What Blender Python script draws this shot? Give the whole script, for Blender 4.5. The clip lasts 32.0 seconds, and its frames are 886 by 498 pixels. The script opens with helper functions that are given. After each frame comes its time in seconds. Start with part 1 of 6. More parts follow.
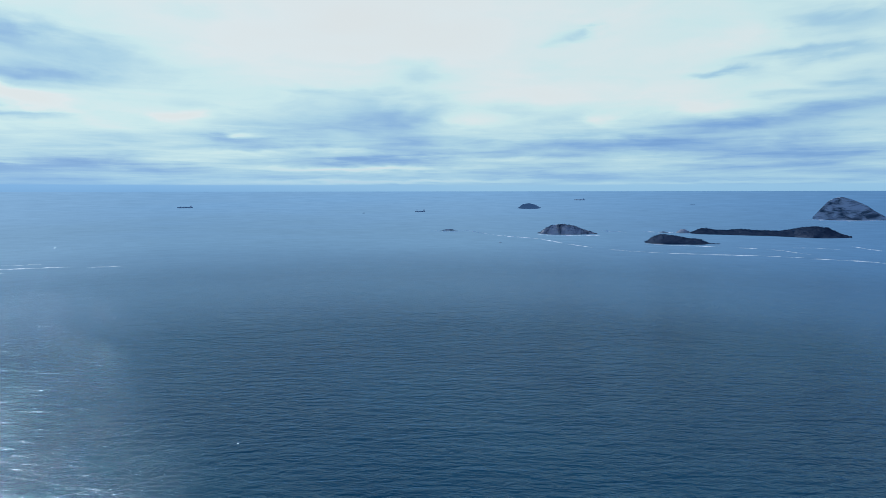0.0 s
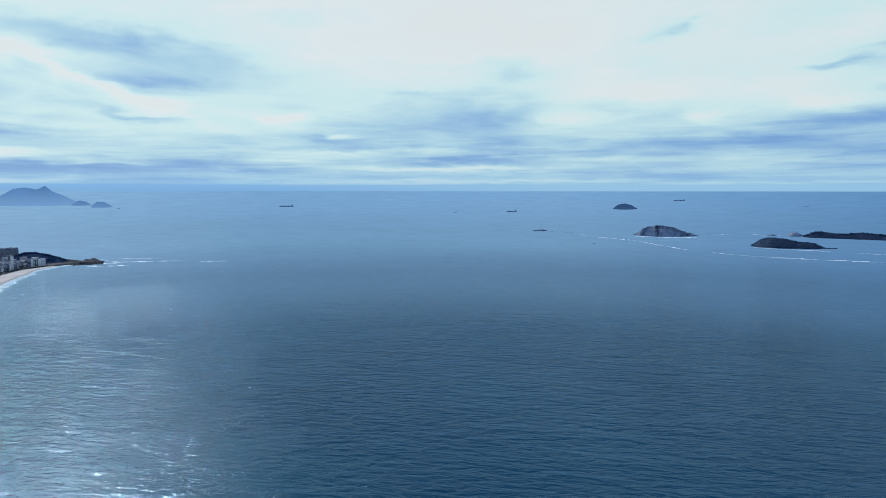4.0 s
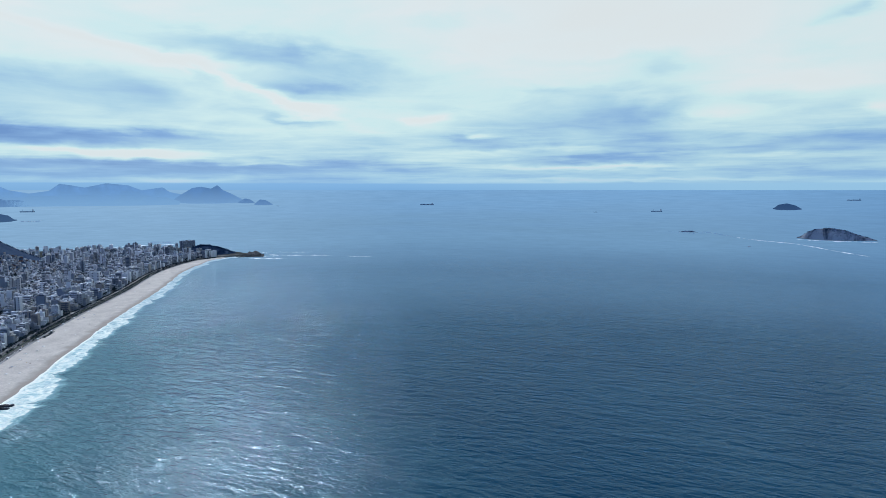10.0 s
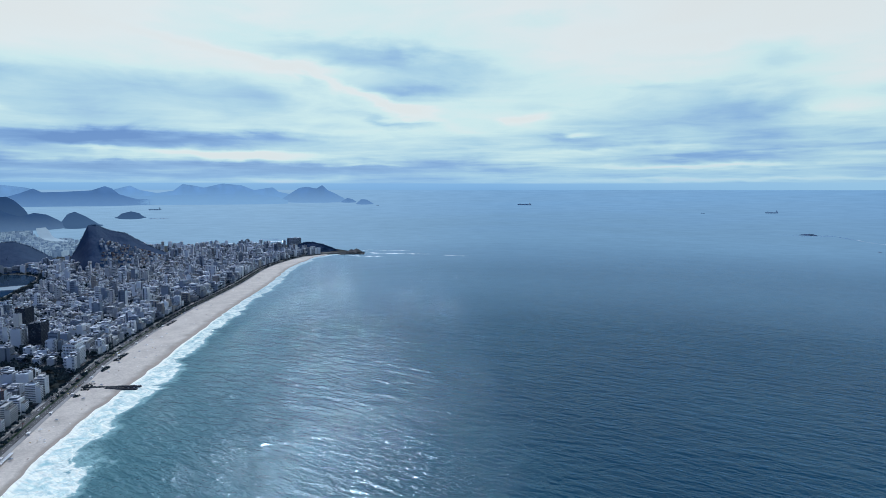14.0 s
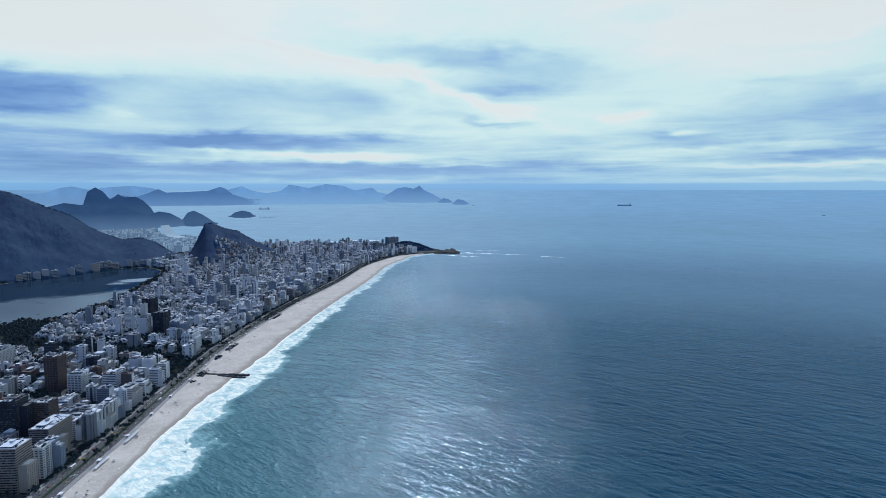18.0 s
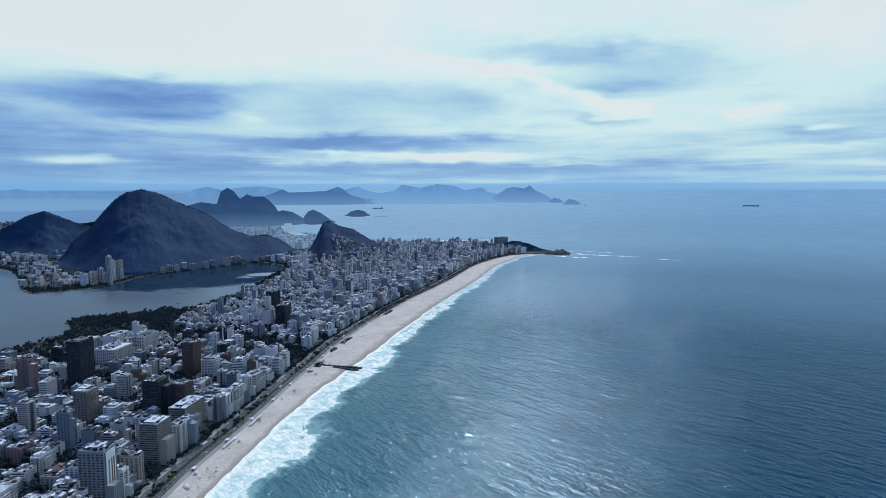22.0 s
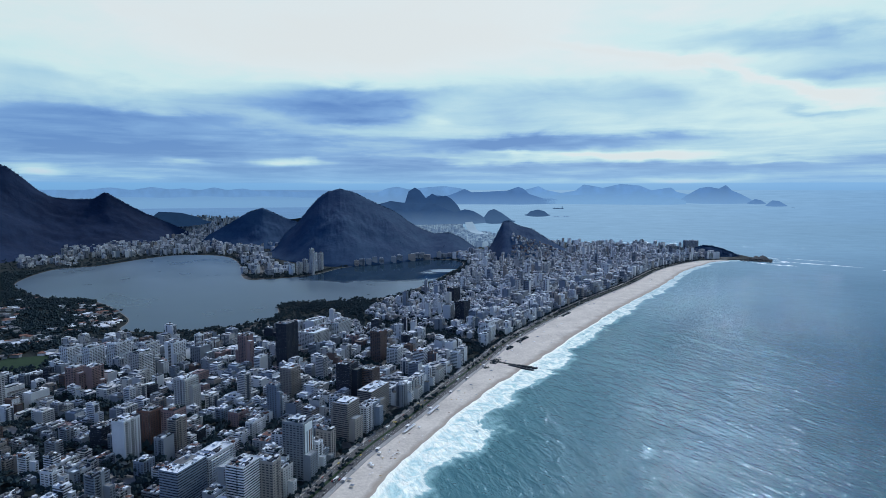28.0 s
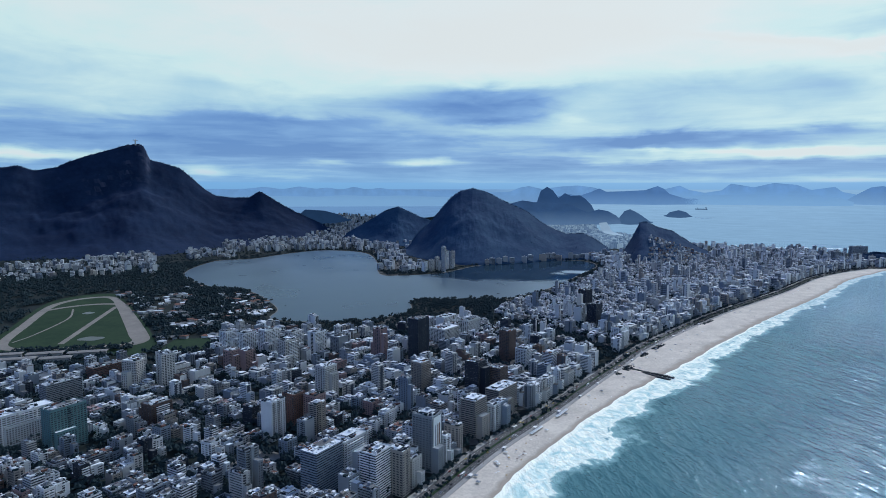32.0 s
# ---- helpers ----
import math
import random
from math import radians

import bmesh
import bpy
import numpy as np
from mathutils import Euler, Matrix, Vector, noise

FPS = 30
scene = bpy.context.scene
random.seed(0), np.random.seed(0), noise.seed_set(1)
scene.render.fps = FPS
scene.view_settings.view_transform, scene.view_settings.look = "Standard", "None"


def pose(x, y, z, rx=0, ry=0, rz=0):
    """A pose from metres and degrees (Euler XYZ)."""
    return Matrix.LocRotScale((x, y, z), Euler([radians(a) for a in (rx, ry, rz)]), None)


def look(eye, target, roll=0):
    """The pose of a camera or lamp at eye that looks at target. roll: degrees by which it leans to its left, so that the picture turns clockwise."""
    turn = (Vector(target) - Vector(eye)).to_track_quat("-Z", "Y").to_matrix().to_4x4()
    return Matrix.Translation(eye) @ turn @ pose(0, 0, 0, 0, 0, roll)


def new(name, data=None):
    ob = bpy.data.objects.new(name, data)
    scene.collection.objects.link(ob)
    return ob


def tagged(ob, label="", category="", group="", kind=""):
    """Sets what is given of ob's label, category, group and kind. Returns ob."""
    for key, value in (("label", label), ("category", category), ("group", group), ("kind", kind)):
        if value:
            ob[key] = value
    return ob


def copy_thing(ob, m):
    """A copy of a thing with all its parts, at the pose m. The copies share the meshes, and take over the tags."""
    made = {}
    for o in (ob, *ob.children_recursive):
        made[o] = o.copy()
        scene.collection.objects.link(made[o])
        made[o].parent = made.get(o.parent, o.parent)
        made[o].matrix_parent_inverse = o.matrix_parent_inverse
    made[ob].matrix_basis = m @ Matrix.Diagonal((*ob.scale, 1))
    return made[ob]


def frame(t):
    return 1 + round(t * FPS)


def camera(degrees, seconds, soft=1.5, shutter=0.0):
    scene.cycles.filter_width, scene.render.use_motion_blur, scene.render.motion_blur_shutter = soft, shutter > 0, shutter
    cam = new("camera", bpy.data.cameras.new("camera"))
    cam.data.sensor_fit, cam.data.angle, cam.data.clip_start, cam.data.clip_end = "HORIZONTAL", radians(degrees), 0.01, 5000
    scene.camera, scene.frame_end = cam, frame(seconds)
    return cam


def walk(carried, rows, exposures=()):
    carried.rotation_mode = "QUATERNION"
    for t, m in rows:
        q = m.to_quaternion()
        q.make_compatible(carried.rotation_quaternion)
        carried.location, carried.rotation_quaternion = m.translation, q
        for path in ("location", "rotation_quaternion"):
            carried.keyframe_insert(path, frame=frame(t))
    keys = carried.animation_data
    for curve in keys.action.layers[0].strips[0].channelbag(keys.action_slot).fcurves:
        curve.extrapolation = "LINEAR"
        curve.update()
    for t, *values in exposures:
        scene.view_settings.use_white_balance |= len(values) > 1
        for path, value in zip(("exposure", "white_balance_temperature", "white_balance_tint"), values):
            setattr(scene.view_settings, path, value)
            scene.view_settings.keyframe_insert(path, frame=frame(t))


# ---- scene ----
H = 370.0   # the camera hovers this high over the sea, off the western end of the beach
cam = camera(71.1, 32.0, soft=0.6)
PATH = [(0, 0.00, -5.33, -0.08), (1, -2.12, -5.33, -0.05), (2, -4.22, -5.33, -0.01), (3, -6.34, -5.34, 0.02), (3.5, -7.36, -5.34, 0.03), (5.5, -11.65, -5.37, 0.03), (6, -12.69, -5.37, 0.03), (7, -14.73, -5.39, 0.02), (8, -16.78, -5.42, 0.01), (9, -18.87, -5.44, 0.01), (10, -21.08, -5.46, 0.01), (11, -23.41, -5.46, 0.01), (12, -25.65, -5.47, 0.01), (13, -27.85, -5.47, 0.02), (14, -30.01, -5.47, 0.04), (14.5, -31.06, -5.47, 0.04), (16.5, -35.36, -5.46, 0.02), (17, -36.48, -5.46, 0.02), (18, -38.82, -5.45, 0.00), (19, -41.31, -5.45, -0.03), (20, -43.88, -5.45, -0.06), (21, -46.40, -5.46, -0.08), (22, -48.92, -5.46, -0.08), (23, -51.37, -5.46, -0.08), (24, -53.99, -5.46, -0.07), (25, -56.44, -5.46, -0.06), (25.5, -57.77, -5.46, -0.05), (27.5, -63.72, -5.47, 0.00), (28, -65.40, -5.47, 0.02), (29, -68.39, -5.48, 0.03), (30, -71.34, -5.49, 0.03), (31, -74.62, -5.51, 0.05), (32, -77.49, -5.53, 0.06)]
walk(cam, [(t, pose(0, 0, H, 90 + tilt, 0, -turn) @ pose(0, 0, 0, 0, 0, lean)) for t, turn, tilt, lean in PATH],
     exposures=[(0.0, 0.0, 5500, 7), (32.0, 0.0, 5500, 7)])


def rad(a):
    return a * math.pi / 180.0


# ---------------------------------------------------------------- sky and sun
SUN_AZ, SUN_EL = -47.5, 41.0


def calc(tree, op, a, b=None, c=None, clamp=False):
    n = tree.nodes.new("ShaderNodeMath")
    n.operation, n.use_clamp = op, clamp
    for i, v in enumerate((a, b, c)):
        if v is None:
            continue
        if isinstance(v, (int, float)):
            n.inputs[i].default_value = v
        else:
            tree.links.new(v, n.inputs[i])
    return n.outputs[0]


def ramp(tree, fac, stops, mode="LINEAR"):
    n = tree.nodes.new("ShaderNodeValToRGB")
    n.color_ramp.interpolation = mode
    e = n.color_ramp.elements
    while len(e) < len(stops):
        e.new(0.5)
    for el, (p, c) in zip(e, stops):
        el.position, el.color = p, (*c, 1.0) if len(c) == 3 else c
    tree.links.new(fac, n.inputs[0])
    return n.outputs[0]


def mixc(tree, fac, a, b, blend="MIX"):
    n = tree.nodes.new("ShaderNodeMix")
    n.data_type, n.blend_type = "RGBA", blend
    for i, v in ((0, fac), (6, a), (7, b)):
        if isinstance(v, (int, float)):
            n.inputs[i].default_value = v
        elif isinstance(v, tuple):
            n.inputs[i].default_value = (*v, 1.0)
        else:
            tree.links.new(v, n.inputs[i])
    return n.outputs[2]


def noise_tex(tree, vec, scale, detail=4.0, rough=0.55, dist=0.0):
    n = tree.nodes.new("ShaderNodeTexNoise")
    n.inputs["Scale"].default_value, n.inputs["Detail"].default_value = scale, detail
    n.inputs["Roughness"].default_value, n.inputs["Distortion"].default_value = rough, dist
    if vec is not None:
        tree.links.new(vec, n.inputs["Vector"])
    return n.outputs[0]


def build_sky():
    w = bpy.data.worlds.new("overcast_sky")
    scene.world = w
    w.use_nodes = True
    t = w.node_tree
    t.nodes.clear()
    L = t.links.new
    gen = t.nodes.new("ShaderNodeTexCoord").outputs["Generated"]
    sep = t.nodes.new("ShaderNodeSeparateXYZ")
    L(gen, sep.inputs[0])
    x, y, z = sep.outputs
    az = calc(t, "MULTIPLY", calc(t, "ARCTAN2", x, y), 57.2958)
    el = calc(t, "MULTIPLY", calc(t, "ARCSINE", z), 57.2958)
    # the cloud layer lies on a plane high above, so that it streaks towards the horizon
    zz = calc(t, "ADD", calc(t, "MAXIMUM", z, 0.0), 0.045)
    comb = t.nodes.new("ShaderNodeCombineXYZ")
    L(calc(t, "DIVIDE", x, zz), comb.inputs[0])
    L(calc(t, "DIVIDE", y, zz), comb.inputs[1])
    plane = comb.outputs[0]
    n_mid = noise_tex(t, plane, 1.3, 6, 0.6, 0.6)
    flat = t.nodes.new("ShaderNodeCombineXYZ")
    L(calc(t, "MULTIPLY", az, 0.05), flat.inputs[0])
    L(calc(t, "MULTIPLY", el, 0.14), flat.inputs[1])
    puff = noise_tex(t, flat.outputs[0], 1.9, 6, 0.54, 0.5)
    soft_puff = noise_tex(t, flat.outputs[0], 0.8, 3, 0.5, 0.5)
    thin = t.nodes.new("ShaderNodeCombineXYZ")
    L(calc(t, "MULTIPLY", az, 0.04), thin.inputs[0])
    L(calc(t, "MULTIPLY", el, 0.6), thin.inputs[1])
    n_streak = noise_tex(t, thin.outputs[0], 2.0, 5, 0.55, 0.3)
    tuft = noise_tex(t, flat.outputs[0], 5.0, 4, 0.5, 0.4)
    azw = calc(t, "ADD", az, calc(t, "ADD", calc(t, "MULTIPLY", calc(t, "SUBTRACT", puff, 0.5), 7.0), calc(t, "MULTIPLY", calc(t, "SUBTRACT", tuft, 0.5), 4.0)))
    elw = calc(t, "ADD", el, calc(t, "ADD", calc(t, "MULTIPLY", calc(t, "SUBTRACT", puff, 0.5), 2.0), calc(t, "ADD", calc(t, "MULTIPLY", calc(t, "SUBTRACT", n_streak, 0.5), 0.9), calc(t, "MULTIPLY", calc(t, "SUBTRACT", tuft, 0.5), 1.1))))

    elb = calc(t, "ADD", el, calc(t, "ADD", calc(t, "MULTIPLY", calc(t, "SUBTRACT", tuft, 0.5), 0.9), calc(t, "MULTIPLY", calc(t, "SUBTRACT", n_streak, 0.5), 0.3)))

    def patch(soft, a, e, wa, we, s, tilt=0.0):
        da = calc(t, "SUBTRACT", azw, a)
        de = calc(t, "SUBTRACT", calc(t, "SUBTRACT", elb if soft == 1.0 else elw, e), calc(t, "MULTIPLY", da, tilt))
        qa, qe = calc(t, "DIVIDE", da, wa), calc(t, "DIVIDE", de, we)
        q = calc(t, "ADD", calc(t, "MULTIPLY", qa, qa), calc(t, "MULTIPLY", qe, qe))
        return calc(t, "MULTIPLY", calc(t, "EXPONENT", calc(t, "MULTIPLY", q, -soft)), s)

    def total(rows, soft=1.0):
        out = None
        for r in rows:
            p = patch(soft, *r)
            out = p if out is None else calc(t, "ADD", out, p)
        return out

    # thicker, bluer cloud banks, and thin bright ones: azimuth, elevation, widths, weight, slope
    # over the land
    dark_land = total([(-110.6, 4.1, 7.2, 1.11, 0.35), (-111.4, 1.9, 2.9, 0.3, 0.5), (-103.1, 5.5, 12.5, 1.36, 0.25), (-91.4, 5.9, 8.5, 0.53, 0.5),
             (-75.1, 7.9, 5.4, 0.87, 0.5, -0.09), (-73.1, 6.2, 3.5, 0.3, 0.5), (-82.5, 7.4, 7.5, 0.5, 0.4), (-70.5, 8.6, 5.0, 0.4, 0.3), (-89.4, 3.7, 13.7, 1.19, 0.42),
             (-89.1, 1.0, 13.5, 0.47, 0.3), (-66.2, 1.8, 11.5, 0.67, 0.35), (-74.6, 7.3, 4.5, 0.85, 0.35, -0.04), (-96.6, 8.7, 3.2, 0.66, 0.2)], 0.55)
    # over the bay
    dark_bay = total([(-53.8, 4.3, 8.9, 0.5, 0.8), (-61.6, 3.6, 4.2, 0.29, 0.4), (-51.3, 2.1, 10.1, 0.41, 0.45), (-55.3, 1.2, 12.8, 0.25, 0.3),
             (-60.9, 4.1, 2.9, 0.38, 0.35), (-42.5, 12.4, 9.5, 1.05, 0.42, -0.13), (-32.6, 10.9, 6.1, 1.2, 0.36, -0.1), (-31.6, 8.9, 5.1, 0.49, 0.2, -0.05),
             (-34.5, 6.2, 3.0, 0.2, 0.4, -0.07), (-45.9, 8.2, 3.2, 0.94, 0.22), (-55.8, 8.3, 6.8, 1.31, 0.24), (-59.7, 6.1, 2.6, 0.68, 0.22),
             (-39.3, 1.8, 6.9, 0.4, 0.3), (-55.2, 7.8, 7.8, 1.65, 0.16), (-44.6, 7.7, 3.1, 1.29, 0.18)], 0.55)
    # over the open sea
    dark_sea = total([(-32.9, 8.8, 4.3, 0.66, 0.35, -0.02), (-3.8, 7.0, 3.8, 1.39, 0.42), (-9.4, 5.7, 7.0, 0.89, 0.25), (-18.1, 4.7, 2.8, 0.39, 0.45, -0.03),
             (-7.4, 2.8, 6.6, 0.41, 0.45), (-15.3, 3.8, 5.8, 0.29, 0.3), (-27.8, 1.8, 8.9, 0.73, 0.3), (-1.7, 10.7, 2.3, 0.77, 0.32), (-7.3, 11.3, 3.0, 0.38, 0.2),
             (-10.8, 8.9, 3.0, 0.29, 0.2), (-21.9, 14.7, 2.6, 0.51, 0.2), (0.8, 3.9, 8.2, 0.61, 0.2)], 0.55)
    # over the islands
    dark_east = total([(12.2, 13.5, 1.3, 0.35, 0.5), (10.1, 13.0, 1.1, 0.37, 0.3), (31.6, 12.8, 3.7, 0.64, 0.4, -0.02), (28.3, 10.8, 2.7, 0.3, 0.4, 0.06),
             (23.0, 9.6, 1.8, 0.27, 0.45, 0.03), (32.5, 10.5, 2.2, 0.33, 0.35), (26.5, 5.7, 3.7, 0.58, 0.55), (22.3, 5.5, 2.6, 0.56, 0.3),
             (32.0, 6.4, 3.3, 0.38, 0.3), (22.8, 4.1, 6.6, 0.56, 0.35), (31.0, 2.4, 6.5, 1.14, 0.25), (14.9, 3.8, 5.3, 0.49, 0.25), (33.3, 8.4, 2.1, 0.33, 0.3),
             (28.9, 7.7, 2.0, 0.22, 0.25), (6.2, 7.5, 2.0, 0.49, 0.2)], 0.55)
    # over the land
    bright_land = total([(-110.3, 2.7, 4.4, 0.39, 0.9, -0.03), (-98.0, 1.5, 2.7, 0.43, 0.6), (-90.9, 1.0, 2.5, 0.25, 0.4), (-87.7, 2.4, 3.0, 0.3, 0.45),
             (-79.5, 2.4, 2.8, 0.41, 0.5), (-98.0, 1.4, 1.8, 0.34, 0.4), (-79.6, 2.4, 2.9, 0.35, 0.35), (-65.5, 6.2, 2.3, 0.5, 0.35),
             (-71.0, 13.6, 22.8, 2.78, 0.3)])
    # over the bay
    bright_bay = total([(-49.2, 3.1, 7.1, 0.25, 0.9, -0.02), (-46.1, 2.7, 3.6, 0.26, 0.6), (-44.3, 0.8, 3.1, 0.21, 0.6), (-36.4, 2.2, 3.1, 0.15, 0.4),
             (-37.7, 8.5, 7.4, 0.48, 0.55, -0.32), (-49.8, 11.8, 7.8, 0.4, 0.35, -0.14), (-59.5, 3.4, 2.2, 0.17, 0.4), (-71.3, 11.8, 12.0, 2.54, 0.25),
             (-21.6, 6.4, 1.1, 0.46, 0.3), (-43.1, 10.5, 3.1, 0.48, 0.3)])
    # over the open sea
    bright_sea = total([(-7.4, 2.0, 7.6, 0.2, 0.6), (-16.3, 3.4, 3.8, 0.2, 0.4), (-9.9, 3.7, 3.5, 0.2, 0.4), (-33.3, 7.4, 2.1, 0.37, 0.5, -0.15),
             (-6.8, 13.7, 16.1, 3.24, 0.3), (-22.2, 6.3, 0.9, 0.37, 0.3), (-17.2, 5.0, 1.4, 0.19, 0.4), (2.4, 6.3, 2.6, 0.7, 0.3), (-4.4, 0.9, 11.7, 0.15, 0.5),
             (6.0, 2.8, 4.6, 0.25, 0.35)])
    # over the islands
    bright_east = total([(8.4, 8.5, 7.5, 1.17, 0.35), (13.9, 6.4, 1.5, 0.49, 0.35), (23.1, 7.0, 2.6, 0.73, 0.3), (20.4, 8.5, 3.1, 1.38, 0.25), (24.6, 12.6, 2.5, 1.29, 0.25),
             (22.0, 0.7, 9.8, 0.12, 0.3)])
    dark = calc(t, "ADD", calc(t, "ADD", dark_land, dark_bay), calc(t, "ADD", dark_sea, dark_east))
    dark = calc(t, "ADD", dark, total([(-118, 10, 12, 4.0, 0.4), (-95, 4, 32, 4.0, 0.22), (-84, 2.8, 17, 2.2, 0.16), (42, 8, 10, 4.0, 0.3)]))
    bright = calc(t, "ADD", calc(t, "ADD", bright_land, bright_bay), calc(t, "ADD", bright_sea, bright_east))
    # layered streaks low down, soft tufts higher up
    low = calc(t, "SUBTRACT", 1.0, calc(t, "MULTIPLY", el, 1 / 7.0, clamp=True))
    grain = calc(t, "ADD", calc(t, "MULTIPLY", calc(t, "SUBTRACT", soft_puff, 0.5), 0.35),
                 calc(t, "ADD", calc(t, "MULTIPLY", calc(t, "SUBTRACT", puff, 0.5), 0.34),
                      calc(t, "ADD", calc(t, "MULTIPLY", calc(t, "SUBTRACT", n_mid, 0.5), 0.3),
                           calc(t, "MULTIPLY", calc(t, "MULTIPLY", calc(t, "SUBTRACT", n_streak, 0.5), low), 1.2))))
    rise = ramp(t, calc(t, "MULTIPLY", calc(t, "MAXIMUM", el, 0.0), 1 / 20.0, clamp=True),
                [(0.0, (0.38,) * 3), (0.1, (0.45,) * 3), (0.3, (0.585,) * 3), (0.55, (0.70,) * 3), (1.0, (0.80,) * 3)])
    tone = calc(t, "ADD", calc(t, "ADD", rise, grain), calc(t, "SUBTRACT", calc(t, "MULTIPLY", bright, 0.68), calc(t, "MULTIPLY", dark, 0.59)), clamp=True)
    cloud = ramp(t, tone, [(0.0, (0.12, 0.225, 0.45)), (0.2, (0.225, 0.36, 0.56)), (0.42, (0.45, 0.60, 0.625)),
                           (0.62, (0.66, 0.765, 0.67)), (0.82, (0.79, 0.765, 0.665)), (1.0, (0.79, 0.745, 0.64))])
    haze = ramp(t, calc(t, "MULTIPLY", calc(t, "ADD", el, 1.0), 0.25, clamp=True),
                [(0.0, (0.20, 0.375, 0.57)), (0.26, (0.195, 0.385, 0.60)), (0.38, (0.205, 0.405, 0.63)), (0.42, (0.27, 0.48, 0.66)), (1.0, (0.36, 0.56, 0.67))])
    hz = ramp(t, calc(t, "MULTIPLY", calc(t, "MAXIMUM", el, 0.0), 1 / 6.0, clamp=True),
              [(0.0, (1, 1, 1)), (0.085, (0.95,) * 3), (0.105, (0.6,) * 3), (0.4, (0.15,) * 3), (1.0, (0, 0, 0))])
    # clearer and paler over the open sea, thicker over the bay
    clear = calc(t, "MULTIPLY", calc(t, "ADD", az, 26.0), 1 / 30.0, clamp=True)
    haze = mixc(t, calc(t, "MULTIPLY", clear, 0.8), haze, (0.375, 0.56, 0.655))
    mixed = mixc(t, hz, cloud, haze)
    # inland and behind, unseen, the sky is darkened to keep camera-facing walls dim
    west = calc(t, "MULTIPLY", calc(t, "SUBTRACT", calc(t, "MULTIPLY", calc(t, "COSINE", calc(t, "MULTIPLY", calc(t, "ADD", az, 12.0), 0.0174533)), -1.0), 0.22), 2.4, clamp=True)
    mixed = mixc(t, west, mixed, (0.038, 0.105, 0.33))
    # overhead, unseen, it is made dark blue to tone down town and near sea
    over = ramp(t, calc(t, "MULTIPLY", calc(t, "SUBTRACT", el, 19.0), 1 / 26.0, clamp=True), [(0.0, (0, 0, 0)), (1.0, (1, 1, 1))], "EASE")
    # unseen pale lobe added in the east to light the seaward walls
    east = calc(t, "POWER", calc(t, "MAXIMUM", calc(t, "COSINE", calc(t, "MULTIPLY", calc(t, "SUBTRACT", az, 102.0), 0.0174533)), 0.0), 2.5)
    roof = mixc(t, calc(t, "MULTIPLY", east, 0.9), (0.030, 0.095, 0.33), (0.50, 0.62, 0.80))
    mixed = mixc(t, over, mixed, roof)
    sky = t.nodes.new("ShaderNodeTexSky")
    sky.sky_type, sky.sun_disc = "NISHITA", False
    sky.sun_elevation, sky.sun_rotation = rad(SUN_EL), rad(SUN_AZ)
    b1, b2, add, out = (t.nodes.new(k) for k in ("ShaderNodeBackground", "ShaderNodeBackground", "ShaderNodeAddShader", "ShaderNodeOutputWorld"))
    L(sky.outputs[0], b1.inputs[0])
    b1.inputs[1].default_value = 0.006
    L(mixed, b2.inputs[0])
    b2.inputs[1].default_value = 0.97
    L(b1.outputs[0], add.inputs[0])
    L(b2.outputs[0], add.inputs[1])
    L(add.outputs[0], out.inputs[0])


build_sky()
sun_dir = Vector((math.sin(rad(SUN_AZ)) * math.cos(rad(SUN_EL)), math.cos(rad(SUN_AZ)) * math.cos(rad(SUN_EL)), math.sin(rad(SUN_EL))))
sun = new("sun", bpy.data.lights.new("sun", "SUN"))
sun.data.energy, sun.data.angle, sun.data.color = 3.1, rad(3.0), (1.0, 0.95, 0.88)
sun.matrix_world = look(sun_dir * 100 + Vector((0, 0, H)), (0, 0, H))


# ---------------------------------------------------------------- materials
def material(name, rough=0.8, spec=0.3, metal=0.0):
    m = bpy.data.materials.new(name)
    m.use_nodes = True
    b = m.node_tree.nodes["Principled BSDF"]
    b.inputs["Roughness"].default_value, b.inputs["Metallic"].default_value = rough, metal
    b.inputs["Specular IOR Level"].default_value = spec
    return m, m.node_tree, b


def position(t):
    return t.nodes.new("ShaderNodeNewGeometry").outputs["Position"]


def bumped(t, b, height, dist, strength=1.0):
    n = t.nodes.new("ShaderNodeBump")
    n.inputs["Strength"].default_value, n.inputs["Distance"].default_value = strength, dist
    t.links.new(height, n.inputs["Height"])
    t.links.new(n.outputs[0], b.inputs["Normal"])


def speckled(name, low, high, coarse, fine, rough=0.85, spec=0.25, bump=0.0, per_object=0.0, bump_scale=None):
    """Two scales of colour variation, and relief."""
    m, t, b = material(name, rough, spec)
    p = position(t)
    a, f = noise_tex(t, p, coarse, 5, 0.6), noise_tex(t, p, fine, 4, 0.6)
    k = calc(t, "ADD", calc(t, "MULTIPLY", a, 0.6), calc(t, "MULTIPLY", f, 0.4))
    if per_object:
        r = t.nodes.new("ShaderNodeObjectInfo").outputs["Random"]
        k = calc(t, "ADD", k, calc(t, "MULTIPLY", calc(t, "SUBTRACT", r, 0.5), per_object))
        r = t.nodes.new("ShaderNodeNewGeometry").outputs["Random Per Island"]
        k = calc(t, "ADD", k, calc(t, "MULTIPLY", calc(t, "SUBTRACT", r, 0.5), per_object * 0.5))
    t.links.new(ramp(t, k, [(0.3, low), (0.7, high)]), b.inputs["Base Color"])
    if bump:
        bumped(t, b, noise_tex(t, p, bump_scale or fine, 5, 0.65), bump)
    return m


